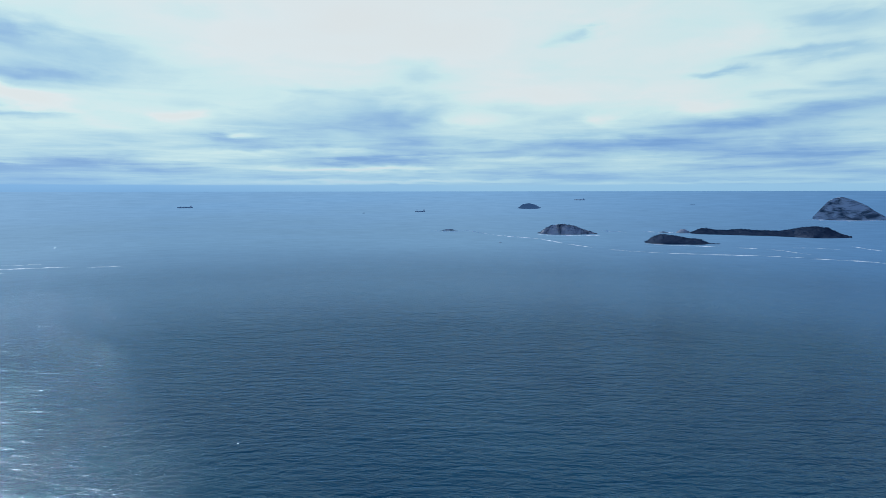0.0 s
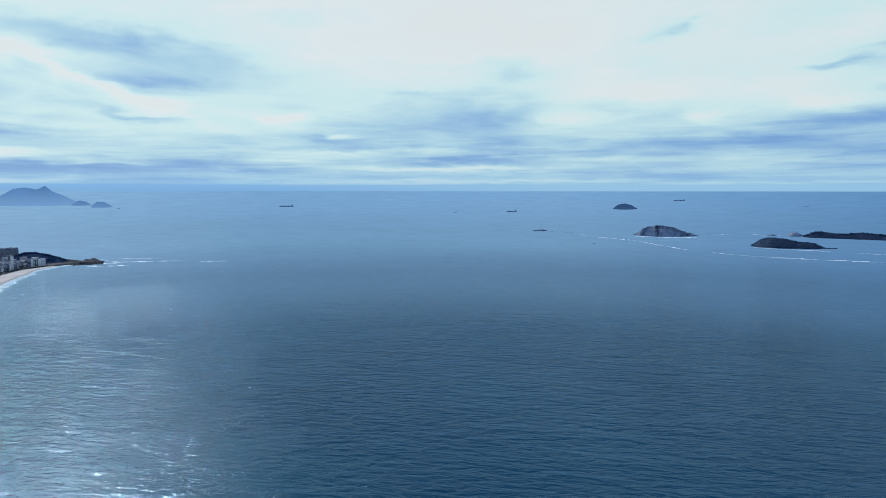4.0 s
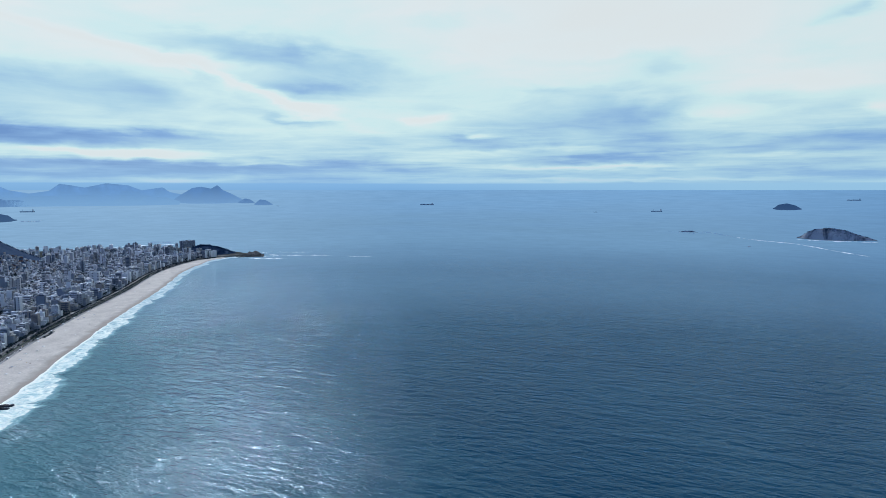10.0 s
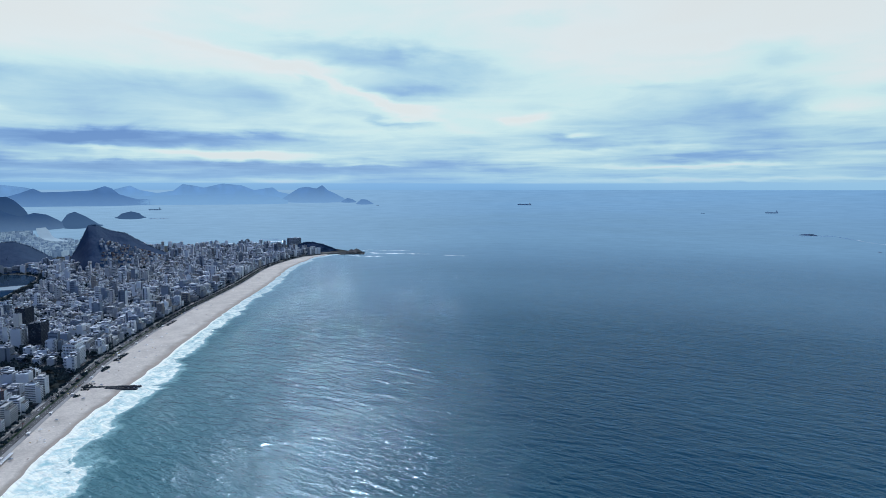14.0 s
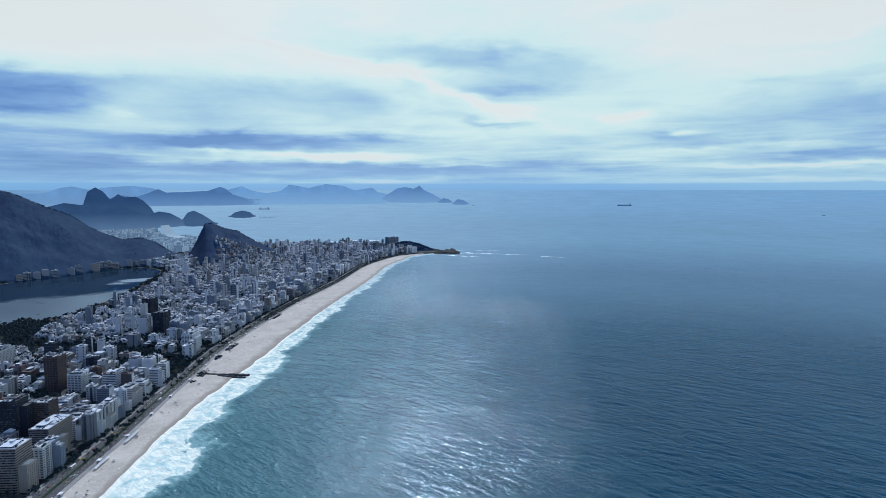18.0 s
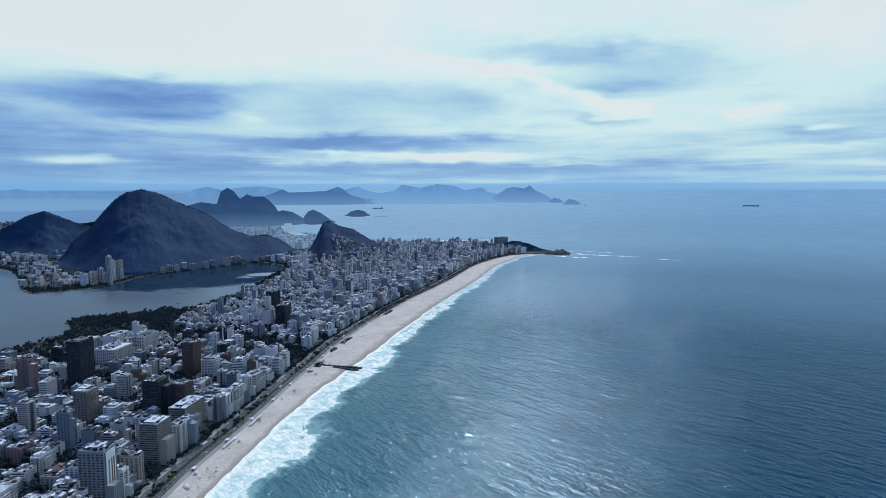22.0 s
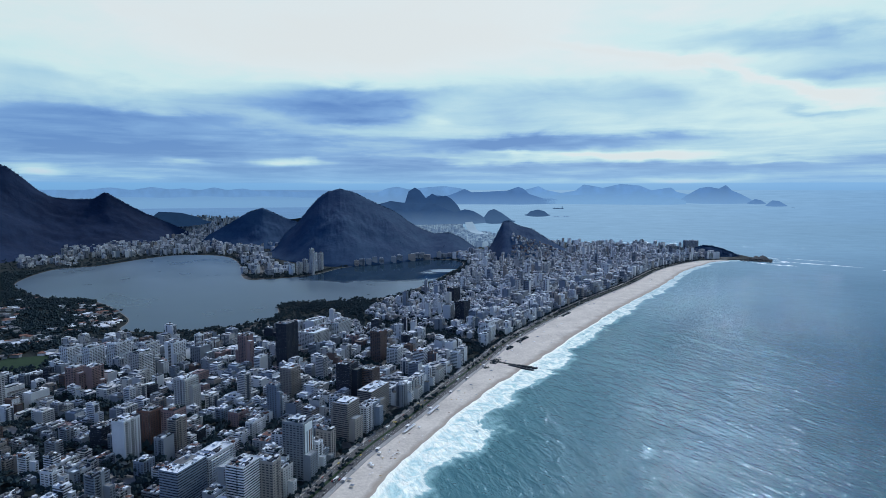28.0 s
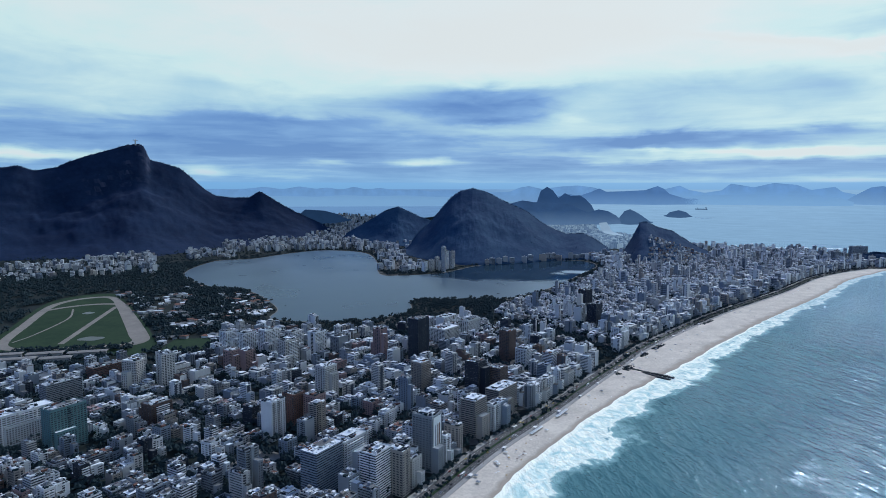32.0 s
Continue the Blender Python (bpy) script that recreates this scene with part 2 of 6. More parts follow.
def forest(name, low, high, rock=None, size=0.035, slope=0.5, bald=0.42, lay=0.3):
    m, t, b = material(name, 0.95, 0.1)
    p = position(t)
    k = calc(t, "ADD", calc(t, "MULTIPLY", noise_tex(t, p, 0.006, 4, 0.6), 0.55), calc(t, "MULTIPLY", noise_tex(t, p, size, 5, 0.7), 0.45))
    col = ramp(t, k, [(0.41, low), (0.59, high)])
    if rock:
        mp = t.nodes.new("ShaderNodeMapping")
        mp.inputs["Scale"].default_value = (1.0, 1.0, lay)
        t.links.new(p, mp.inputs[0])
        streak = noise_tex(t, mp.outputs[0], 0.013, 6, 0.7, 0.5)
        sp = t.nodes.new("ShaderNodeSeparateXYZ")
        t.links.new(t.nodes.new("ShaderNodeNewGeometry").outputs["True Normal"], sp.inputs[0])
        steep = calc(t, "MULTIPLY", calc(t, "SUBTRACT", slope, sp.outputs[2]), 5.0, clamp=True)
        bare = calc(t, "MULTIPLY", steep, calc(t, "MULTIPLY", calc(t, "SUBTRACT", streak, bald), 6.0, clamp=True))
        col = mixc(t, bare, col, rock)
    t.links.new(col, b.inputs["Base Color"])
    bumped(t, b, noise_tex(t, p, size * 1.6, 6, 0.68), 2.4)
    return m


def painted_haze(name, colour, glow=0.0, mist=None, z0=150.0, z1=300.0):
    """Backdrop of coast kilometres off: haze and foot mist painted into colour and glow."""
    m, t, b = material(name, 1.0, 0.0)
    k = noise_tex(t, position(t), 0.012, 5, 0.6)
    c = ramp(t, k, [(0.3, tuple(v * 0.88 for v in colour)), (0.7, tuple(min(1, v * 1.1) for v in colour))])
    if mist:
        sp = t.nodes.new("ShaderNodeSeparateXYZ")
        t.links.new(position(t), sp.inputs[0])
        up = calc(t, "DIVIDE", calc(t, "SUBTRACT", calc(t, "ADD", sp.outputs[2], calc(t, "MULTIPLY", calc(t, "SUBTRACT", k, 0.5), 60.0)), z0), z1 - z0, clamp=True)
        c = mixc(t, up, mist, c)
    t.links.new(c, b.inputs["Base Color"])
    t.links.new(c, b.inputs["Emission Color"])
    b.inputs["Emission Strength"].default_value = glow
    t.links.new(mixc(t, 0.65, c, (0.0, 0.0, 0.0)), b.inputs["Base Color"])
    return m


def sea_water():
    m, t, b = material("sea_water", 0.2, 0.5)
    b.inputs["IOR"].default_value = 1.33
    L = t.links.new
    p = position(t)
    at = t.nodes.new("ShaderNodeAttribute")
    at.attribute_name = "offshore"
    off = at.outputs["Fac"]
    wob = calc(t, "MULTIPLY", calc(t, "SUBTRACT", noise_tex(t, p, 0.006, 4, 0.6), 0.5), 110.0)
    shallow = ramp(t, calc(t, "MULTIPLY", calc(t, "ADD", off, wob), 1 / 760.0, clamp=True),
                   [(0.0, (1, 1, 1)), (0.14, (0.85, 0.85, 0.85)), (0.45, (0.4, 0.4, 0.4)), (1.0, (0.0, 0.0, 0.0))])
    tint = noise_tex(t, p, 0.0016, 3, 0.5)
    deep = ramp(t, tint, [(0.35, (0.006, 0.038, 0.070)), (0.65, (0.010, 0.054, 0.090))])
    col = mixc(t, shallow, deep, (0.062, 0.162, 0.178))
    # surf: lobes of broken water at the shore, a bright rim on the seaward side, lace behind it
    big, mid, fine = noise_tex(t, p, 0.011, 4, 0.6, 0.5), noise_tex(t, p, 0.045, 4, 0.58, 1.2), noise_tex(t, p, 0.3, 4, 0.6)
    reach = calc(t, "ADD", -14.0, calc(t, "MULTIPLY", big, 160.0))
    edge = calc(t, "ADD", calc(t, "DIVIDE", calc(t, "SUBTRACT", reach, off), 9.0), calc(t, "MULTIPLY", calc(t, "SUBTRACT", mid, 0.5), 4.0))
    lace = calc(t, "ADD", 0.66, calc(t, "ADD", calc(t, "MULTIPLY", calc(t, "SUBTRACT", mid, 0.5), 3.4), calc(t, "MULTIPLY", calc(t, "SUBTRACT", fine, 0.5), 0.35)), clamp=True)
    rim = calc(t, "MULTIPLY", calc(t, "SUBTRACT", 3.0, edge), 0.4, clamp=True)
    wash = calc(t, "MULTIPLY", calc(t, "SUBTRACT", 16.0, off), 0.12, clamp=True)
    foam = calc(t, "MULTIPLY", calc(t, "MULTIPLY", edge, 1.0, clamp=True), calc(t, "MAXIMUM", lace, calc(t, "MAXIMUM", rim, wash)))
    milky = calc(t, "MULTIPLY", calc(t, "ADD", edge, 2.5), 0.22, clamp=True)
    col = mixc(t, milky, col, (0.42, 0.66, 0.64))
    col = mixc(t, foam, col, (0.92, 0.94, 0.81))
    L(col, b.inputs["Base Color"])
    b.inputs["Specular IOR Level"].default_value = 0.0
    b.inputs["Roughness"].default_value = 1.0
    # swell running along the shore, chop on it
    mp = t.nodes.new("ShaderNodeMapping")
    mp.inputs["Rotation"].default_value = (0, 0, rad(35))
    mp.inputs["Scale"].default_value = (0.36, 1.0, 1.0)
    L(p, mp.inputs[0])
    mpc = t.nodes.new("ShaderNodeMapping")
    mpc.inputs["Rotation"].default_value = (0, 0, rad(44))
    mpc.inputs["Scale"].default_value = (0.62, 1.0, 1.0)
    L(p, mpc.inputs[0])
    swell, chop = noise_tex(t, mp.outputs[0], 0.08, 2, 0.5, 0.4), noise_tex(t, mpc.outputs[0], 0.235, 2, 0.5, 0.6)
    roll, gust = noise_tex(t, mp.outputs[0], 0.02, 2, 0.5, 0.5), noise_tex(t, p, 0.0045, 3, 0.6)
    h = calc(t, "ADD", calc(t, "MULTIPLY", roll, 5.0), calc(t, "ADD", calc(t, "MULTIPLY", swell, 4.0), calc(t, "MULTIPLY", calc(t, "MULTIPLY", chop, 1.42), calc(t, "ADD", 0.35, calc(t, "MULTIPLY", gust, 1.4)))))
    bumped(t, b, h, 1.0, 0.85)
    gloss, fres, surf = (t.nodes.new(k) for k in ("ShaderNodeBsdfGlossy", "ShaderNodeFresnel", "ShaderNodeMixShader"))
    gloss.inputs["Color"].default_value, gloss.inputs["Roughness"].default_value = (0.52, 0.64, 0.76, 1.0), 0.12
    fres.inputs["IOR"].default_value = 1.33
    nrm = b.inputs["Normal"].links[0].from_socket
    L(nrm, gloss.inputs["Normal"])
    L(nrm, fres.inputs["Normal"])
    L(calc(t, "MULTIPLY", fres.outputs[0], calc(t, "SUBTRACT", 1.0, foam)), surf.inputs[0])
    L(b.outputs[0], surf.inputs[1])
    L(gloss.outputs[0], surf.inputs[2])
    # haze painted as pale emission, fading in before the sheet bends up to the horizon
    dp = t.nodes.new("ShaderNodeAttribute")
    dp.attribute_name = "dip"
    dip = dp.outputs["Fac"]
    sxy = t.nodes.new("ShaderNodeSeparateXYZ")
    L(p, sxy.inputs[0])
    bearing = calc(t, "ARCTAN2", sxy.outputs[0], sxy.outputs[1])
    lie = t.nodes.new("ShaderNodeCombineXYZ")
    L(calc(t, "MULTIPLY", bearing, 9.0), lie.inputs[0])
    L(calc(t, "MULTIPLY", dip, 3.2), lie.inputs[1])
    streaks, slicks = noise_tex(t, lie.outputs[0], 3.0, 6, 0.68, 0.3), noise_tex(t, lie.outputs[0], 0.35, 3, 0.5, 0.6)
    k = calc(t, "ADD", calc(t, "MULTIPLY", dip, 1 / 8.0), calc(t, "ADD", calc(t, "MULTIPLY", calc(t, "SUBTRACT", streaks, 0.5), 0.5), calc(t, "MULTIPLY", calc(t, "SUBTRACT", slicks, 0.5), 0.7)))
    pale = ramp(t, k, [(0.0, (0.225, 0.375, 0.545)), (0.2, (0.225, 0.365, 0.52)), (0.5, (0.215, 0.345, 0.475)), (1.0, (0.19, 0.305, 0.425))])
    # glow made darker and bluer towards the islands
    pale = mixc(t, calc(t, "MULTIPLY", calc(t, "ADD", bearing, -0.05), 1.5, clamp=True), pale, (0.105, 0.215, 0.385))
    # light on the waves painted as streaks of stronger glow
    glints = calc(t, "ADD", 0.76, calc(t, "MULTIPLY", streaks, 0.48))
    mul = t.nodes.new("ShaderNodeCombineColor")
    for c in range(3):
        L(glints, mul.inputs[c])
    # glare under the bright sky painted over the bay, a duller glow farther in
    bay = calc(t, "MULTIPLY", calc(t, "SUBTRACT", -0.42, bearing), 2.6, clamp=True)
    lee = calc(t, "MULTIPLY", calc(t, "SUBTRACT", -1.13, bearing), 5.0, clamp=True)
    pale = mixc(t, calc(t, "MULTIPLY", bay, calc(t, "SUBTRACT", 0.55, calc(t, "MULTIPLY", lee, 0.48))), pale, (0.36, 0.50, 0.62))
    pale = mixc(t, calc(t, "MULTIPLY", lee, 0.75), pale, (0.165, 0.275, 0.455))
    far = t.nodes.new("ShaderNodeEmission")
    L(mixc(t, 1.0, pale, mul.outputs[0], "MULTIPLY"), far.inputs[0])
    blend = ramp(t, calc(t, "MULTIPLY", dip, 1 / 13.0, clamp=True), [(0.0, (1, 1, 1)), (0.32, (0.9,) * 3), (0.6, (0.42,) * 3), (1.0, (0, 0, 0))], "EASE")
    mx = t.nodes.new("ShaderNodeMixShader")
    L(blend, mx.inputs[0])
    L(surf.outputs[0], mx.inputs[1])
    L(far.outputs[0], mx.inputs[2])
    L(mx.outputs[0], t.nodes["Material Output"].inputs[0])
    return m


def lake_water():
    m, t, b = material("lake_water", 1.0, 0.0)
    L = t.links.new
    p = position(t)
    L(ramp(t, noise_tex(t, p, 0.004, 4, 0.6), [(0.35, (0.014, 0.030, 0.048)), (0.65, (0.022, 0.042, 0.062))]), b.inputs["Base Color"])
    wind = noise_tex(t, p, 0.0035, 3, 0.5, 0.6)
    bumped(t, b, noise_tex(t, p, 0.25, 3, 0.5), 0.07, 0.5)
    gloss, fres, surf = (t.nodes.new(k) for k in ("ShaderNodeBsdfGlossy", "ShaderNodeFresnel", "ShaderNodeMixShader"))
    gloss.inputs["Color"].default_value = (0.48, 0.60, 0.74, 1.0)
    # in the lee of the dome hill the water lies calm, with breaths of wind over it; elsewhere it is ruffled
    lee = t.nodes.new("ShaderNodeVectorMath")
    lee.operation = "DISTANCE"
    lee.inputs[1].default_value = (-2880.0, 1010.0, 3.0)
    L(p, lee.inputs[0])
    calm = calc(t, "MULTIPLY", calc(t, "SUBTRACT", calc(t, "ADD", 420.0, calc(t, "MULTIPLY", wind, 380.0)), lee.outputs["Value"]), 1 / 90.0, clamp=True)
    gust = calc(t, "MULTIPLY", calc(t, "SUBTRACT", wind, 0.54), 9.0, clamp=True)
    ruffle = calc(t, "MAXIMUM", calc(t, "SUBTRACT", 1.0, calm), gust)
    L(calc(t, "ADD", 0.04, calc(t, "MULTIPLY", ruffle, calc(t, "ADD", 0.16, calc(t, "MULTIPLY", wind, 0.2)))), gloss.inputs["Roughness"])
    fres.inputs["IOR"].default_value = 1.33
    nrm = b.inputs["Normal"].links[0].from_socket
    L(nrm, gloss.inputs["Normal"])
    L(nrm, fres.inputs["Normal"])
    L(fres.outputs[0], surf.inputs[0])
    L(b.outputs[0], surf.inputs[1])
    L(gloss.outputs[0], surf.inputs[2])
    L(surf.outputs[0], t.nodes["Material Output"].inputs[0])
    return m


def sand_mat():
    m, t, b = material("beach_sand", 0.9, 0.2)
    p = position(t)
    at = t.nodes.new("ShaderNodeAttribute")
    at.attribute_name = "wet"
    k = calc(t, "ADD", calc(t, "MULTIPLY", noise_tex(t, p, 0.02, 5, 0.6), 0.5), calc(t, "MULTIPLY", noise_tex(t, p, 0.25, 5, 0.65), 0.5))
    dry = ramp(t, k, [(0.40, (0.44, 0.395, 0.34)), (0.60, (0.61, 0.555, 0.475))])
    wet = calc(t, "MULTIPLY", calc(t, "SUBTRACT", calc(t, "ADD", at.outputs["Fac"], calc(t, "MULTIPLY", noise_tex(t, p, 0.03, 3), 0.3)), 0.92), 6.0, clamp=True)
    t.links.new(mixc(t, wet, dry, (0.33, 0.285, 0.235)), b.inputs["Base Color"])
    bumped(t, b, noise_tex(t, p, 0.35, 5, 0.65), 0.5)
    return m


def glass_band():
    m, t, b = material("window_glass", 0.3, 0.22)
    p = position(t)
    v = t.nodes.new("ShaderNodeTexVoronoi")
    v.inputs["Scale"].default_value = 0.45
    t.links.new(p, v.inputs["Vector"])
    s = t.nodes.new("ShaderNodeSeparateXYZ")
    t.links.new(v.outputs["Color"], s.inputs[0])
    t.links.new(ramp(t, s.outputs[0], [(0.0, (0.012, 0.016, 0.024)), (0.7, (0.03, 0.04, 0.055)), (0.95, (0.16, 0.17, 0.18))]), b.inputs["Base Color"])
    return m


WATER, LAKE, SAND, GLASS = sea_water(), lake_water(), sand_mat(), glass_band()
# air haze before the hills is mixed into these forest colours as blue
HAZED_FOREST = forest("hazed_hill_forest", (0.016, 0.040, 0.090), (0.027, 0.060, 0.115), (0.034, 0.062, 0.112), 0.035, 0.36, 0.5)
HAZED_MOUNTAIN = forest("hazed_mountain_forest", (0.006, 0.015, 0.042), (0.011, 0.024, 0.060), (0.070, 0.080, 0.125), 0.03, 0.50, 0.42)
# islands: sea haze put into scrub and rock, paler and bluer
HAZED_WOODED_ISLAND = forest("hazed_island_scrub", (0.024, 0.040, 0.070), (0.046, 0.066, 0.100), (0.24, 0.25, 0.27), 0.05, 0.55, 0.5)
HAZED_ISLAND = forest("hazed_island_rock_and_scrub", (0.036, 0.052, 0.078), (0.075, 0.092, 0.118), (0.40, 0.415, 0.44), 0.07, 0.90, 0.38)
HAZY_ROCK = forest("hazy_granite_island", (0.05, 0.07, 0.10), (0.09, 0.11, 0.14), (0.50, 0.53, 0.58), 0.05, 0.90, 0.40, 3.0)
# far hills and ranges: haze put in as blue colour plus glow, paler below
HAZY_MIST = painted_haze("misty_ridge", (0.055, 0.105, 0.205), 0.6, (0.19, 0.285, 0.41), 70, 215)
HAZY = painted_haze("hazy_hill", (0.048, 0.098, 0.205), 0.55, (0.10, 0.17, 0.28), 150, 300)
HAZY_LOW = painted_haze("hazy_low_hill", (0.030, 0.064, 0.130), 0.45)
# far town and beach: haze put into wall and sand colours that glow
HAZY_WALLS = [painted_haze("hazy_" + n, c, 0.6) for n, c in (("shade", (0.11, 0.17, 0.26)), ("pale", (0.25, 0.335, 0.43)), ("white", (0.33, 0.42, 0.50)), ("mid", (0.18, 0.25, 0.35)))]
HAZY_SAND = painted_haze("glowing_hazy_sand", (0.40, 0.50, 0.57), 0.65)
HAZE_NEAR = painted_haze("bay_range_near", (0.105, 0.195, 0.36), 0.78, (0.175, 0.29, 0.46), 262, 345)
HAZE_FAR = painted_haze("bay_range_far", (0.185, 0.315, 0.50), 0.82, (0.25, 0.40, 0.56), 280, 375)
HAZE_MID = painted_haze("bay_headland_haze", (0.145, 0.255, 0.43), 0.8, (0.25, 0.39, 0.55), 255, 372)
HAZE_LOW = painted_haze("bay_coast_far", (0.19, 0.32, 0.50), 0.8, (0.215, 0.345, 0.515), 260, 360)
POND = speckled("pond_water", (0.030, 0.045, 0.055), (0.055, 0.072, 0.085), 0.02, 0.2, 0.35, 0.4)
EARTH = speckled("park_earth", (0.009, 0.015, 0.016), (0.024, 0.030, 0.029), 0.006, 0.06, 0.95, 0.1, 1.5)
GRASS = speckled("turf", (0.014, 0.032, 0.018), (0.032, 0.055, 0.028), 0.012, 0.12, 0.95, 0.1)
TRACK = speckled("track_sand", (0.15, 0.14, 0.125), (0.25, 0.23, 0.205), 0.02, 0.15, 0.95, 0.1)
YARDS = speckled("town_yards", (0.020, 0.022, 0.024), (0.12, 0.12, 0.118), 0.02, 0.11, 0.9, 0.2)
ASPHALT = speckled("asphalt", (0.06, 0.06, 0.062), (0.10, 0.10, 0.10), 0.03, 0.3, 0.9, 0.25)
PAVING = speckled("promenade_paving", (0.20, 0.20, 0.19), (0.36, 0.35, 0.33), 0.05, 0.5, 0.85, 0.25)
CONCRETE = speckled("weathered_concrete", (0.12, 0.12, 0.115), (0.26, 0.25, 0.24), 0.1, 0.9, 0.9, 0.2)
WALLS = [speckled("wall_" + n, tuple(v * 0.78 for v in c), c, 0.05, 0.4, 0.8, 0.25, 0.0, 0.7) for n, c in
         (("white", (0.70, 0.73, 0.76)), ("cream", (0.53, 0.54, 0.54)), ("grey", (0.27, 0.30, 0.34)), ("beige", (0.33, 0.31, 0.29)),
          ("pink", (0.30, 0.22, 0.22)), ("brown", (0.14, 0.105, 0.095)), ("dark", (0.030, 0.040, 0.060)), ("brick", (0.16, 0.098, 0.085)),
          ("ochre", (0.42, 0.30, 0.13)), ("teal", (0.15, 0.26, 0.28)), ("blue", (0.24, 0.29, 0.36)))]
WALL = dict(zip(("white", "cream", "grey", "beige", "pink", "brown", "dark", "brick", "ochre", "teal", "blue"), WALLS))
ROOF_LIGHT = speckled("roof_screed_light", (0.13, 0.15, 0.17), (0.64, 0.68, 0.72), 0.05, 0.45, 0.9, 0.2, 0.0, 0.9)
ROOF_DARK = speckled("roof_membrane_dark", (0.035, 0.038, 0.042), (0.17, 0.175, 0.18), 0.03, 0.35, 0.9, 0.2, 0.0, 0.7)
ROOF_TILE = speckled("clay_roof_tiles", (0.10, 0.055, 0.045), (0.20, 0.105, 0.08), 0.05, 0.5, 0.9, 0.2)
LEAF = speckled("tree_leaves", (0.010, 0.021, 0.027), (0.024, 0.042, 0.047), 0.02, 0.3, 0.9, 0.15)
# paler than GLASS: haze and reflected sky put into the pane colour
FAR_PANES = speckled("hazed_window_panes", (0.035, 0.048, 0.070), (0.085, 0.105, 0.135), 0.05, 0.4, 0.35, 0.4)
BARK = speckled("bark", (0.06, 0.045, 0.035), (0.13, 0.10, 0.08), 0.5, 3.0)
FOAM = speckled("sea_foam", (0.55, 0.62, 0.66), (0.86, 0.90, 0.90), 0.02, 0.2, 0.8, 0.2)
ROCK = speckled("shore_rock", (0.018, 0.022, 0.027), (0.055, 0.062, 0.070), 0.03, 0.3, 0.9, 0.2, 2.0)
PAINT_WHITE = speckled("white_canvas", (0.62, 0.62, 0.60), (0.80, 0.80, 0.78), 0.2, 2.0, 0.7, 0.3)
STONE_PALE = speckled("pale_soapstone", (0.42, 0.43, 0.42), (0.56, 0.56, 0.55), 0.1, 1.0)
# distance haze put into the hull colour, lifting it to blue-grey
HULL_HAZED = speckled("hazed_hull_paint", (0.20, 0.25, 0.32), (0.28, 0.33, 0.40), 0.05, 0.5, 0.6, 0.3)
CAR_PAINT = [speckled("car_paint_" + n, c, c, 1, 3, 0.3, 0.5) for n, c in
             (("white", (0.7, 0.7, 0.7)), ("silver", (0.35, 0.36, 0.37)), ("black", (0.02, 0.02, 0.022)), ("red", (0.30, 0.03, 0.02)), ("yellow", (0.6, 0.45, 0.05)))]
RUBBER = speckled("tyre_rubber", (0.02, 0.02, 0.02), (0.03, 0.03, 0.03), 1, 5)


# ---------------------------------------------------------------- geometry helpers
D0, DM = 3800.0, 4880.0   # farther out, distances close up towards a horizon that lies level with the lens


def near(d):
    return d if d <= D0 else D0 + (DM - D0) * (1.0 - math.exp(-(d - D0) / (DM - D0)))


def ground_z(d):
    return H * (1.0 - near(d) / d) if d > D0 else 0.0


def spot(az, d, h=0.0):
    """The place at azimuth az (degrees) and d metres out over the ground, h above the sea."""
    k = near(d) / d if d > 1 else 1.0
    return Vector((math.sin(rad(az)) * d * k, math.cos(rad(az)) * d * k, H + (h - H) * k))


def shrink(d):
    return near(d) / d


def spline(pts, n=12, closed=False):
    """Points of a smooth curve through pts."""
    P = [Vector(p) for p in pts]
    if closed:
        P = [P[-1]] + P + [P[0], P[1]]
    else:
        P = [P[0] * 2 - P[1]] + P + [P[-1] * 2 - P[-2]]
    out = []
    for i in range(1, len(P) - 2):
        a, b, c, d = P[i - 1:i + 3]
        for k in range(n):
            u = k / n
            out.append(0.5 * (2 * b + (c - a) * u + (2 * a - 5 * b + 4 * c - d) * u * u + (3 * b - a - 3 * c + d) * u ** 3))
    if not closed:
        out.append(P[-2])
    return out


def mesh_of(name, verts, faces, mats, index=None, smooth=False):
    me = bpy.data.meshes.new(name)
    v = np.asarray(verts, dtype=np.float32)
    f = np.asarray(faces, dtype=np.int32)
    k = f.shape[1]
    me.vertices.add(len(v))
    me.vertices.foreach_set("co", v.ravel())
    me.loops.add(f.size)
    me.loops.foreach_set("vertex_index", f.ravel())
    me.polygons.add(len(f))
    me.polygons.foreach_set("loop_start", np.arange(0, f.size, k, dtype=np.int32))
    for m in (mats if isinstance(mats, (list, tuple)) else [mats]):
        me.materials.append(m)
    if index is not None:
        me.polygons.foreach_set("material_index", np.asarray(index, dtype=np.int32))
    me.polygons.foreach_set("use_smooth", np.full(len(f), bool(smooth)))
    me.update(calc_edges=True)
    me.validate()
    return me


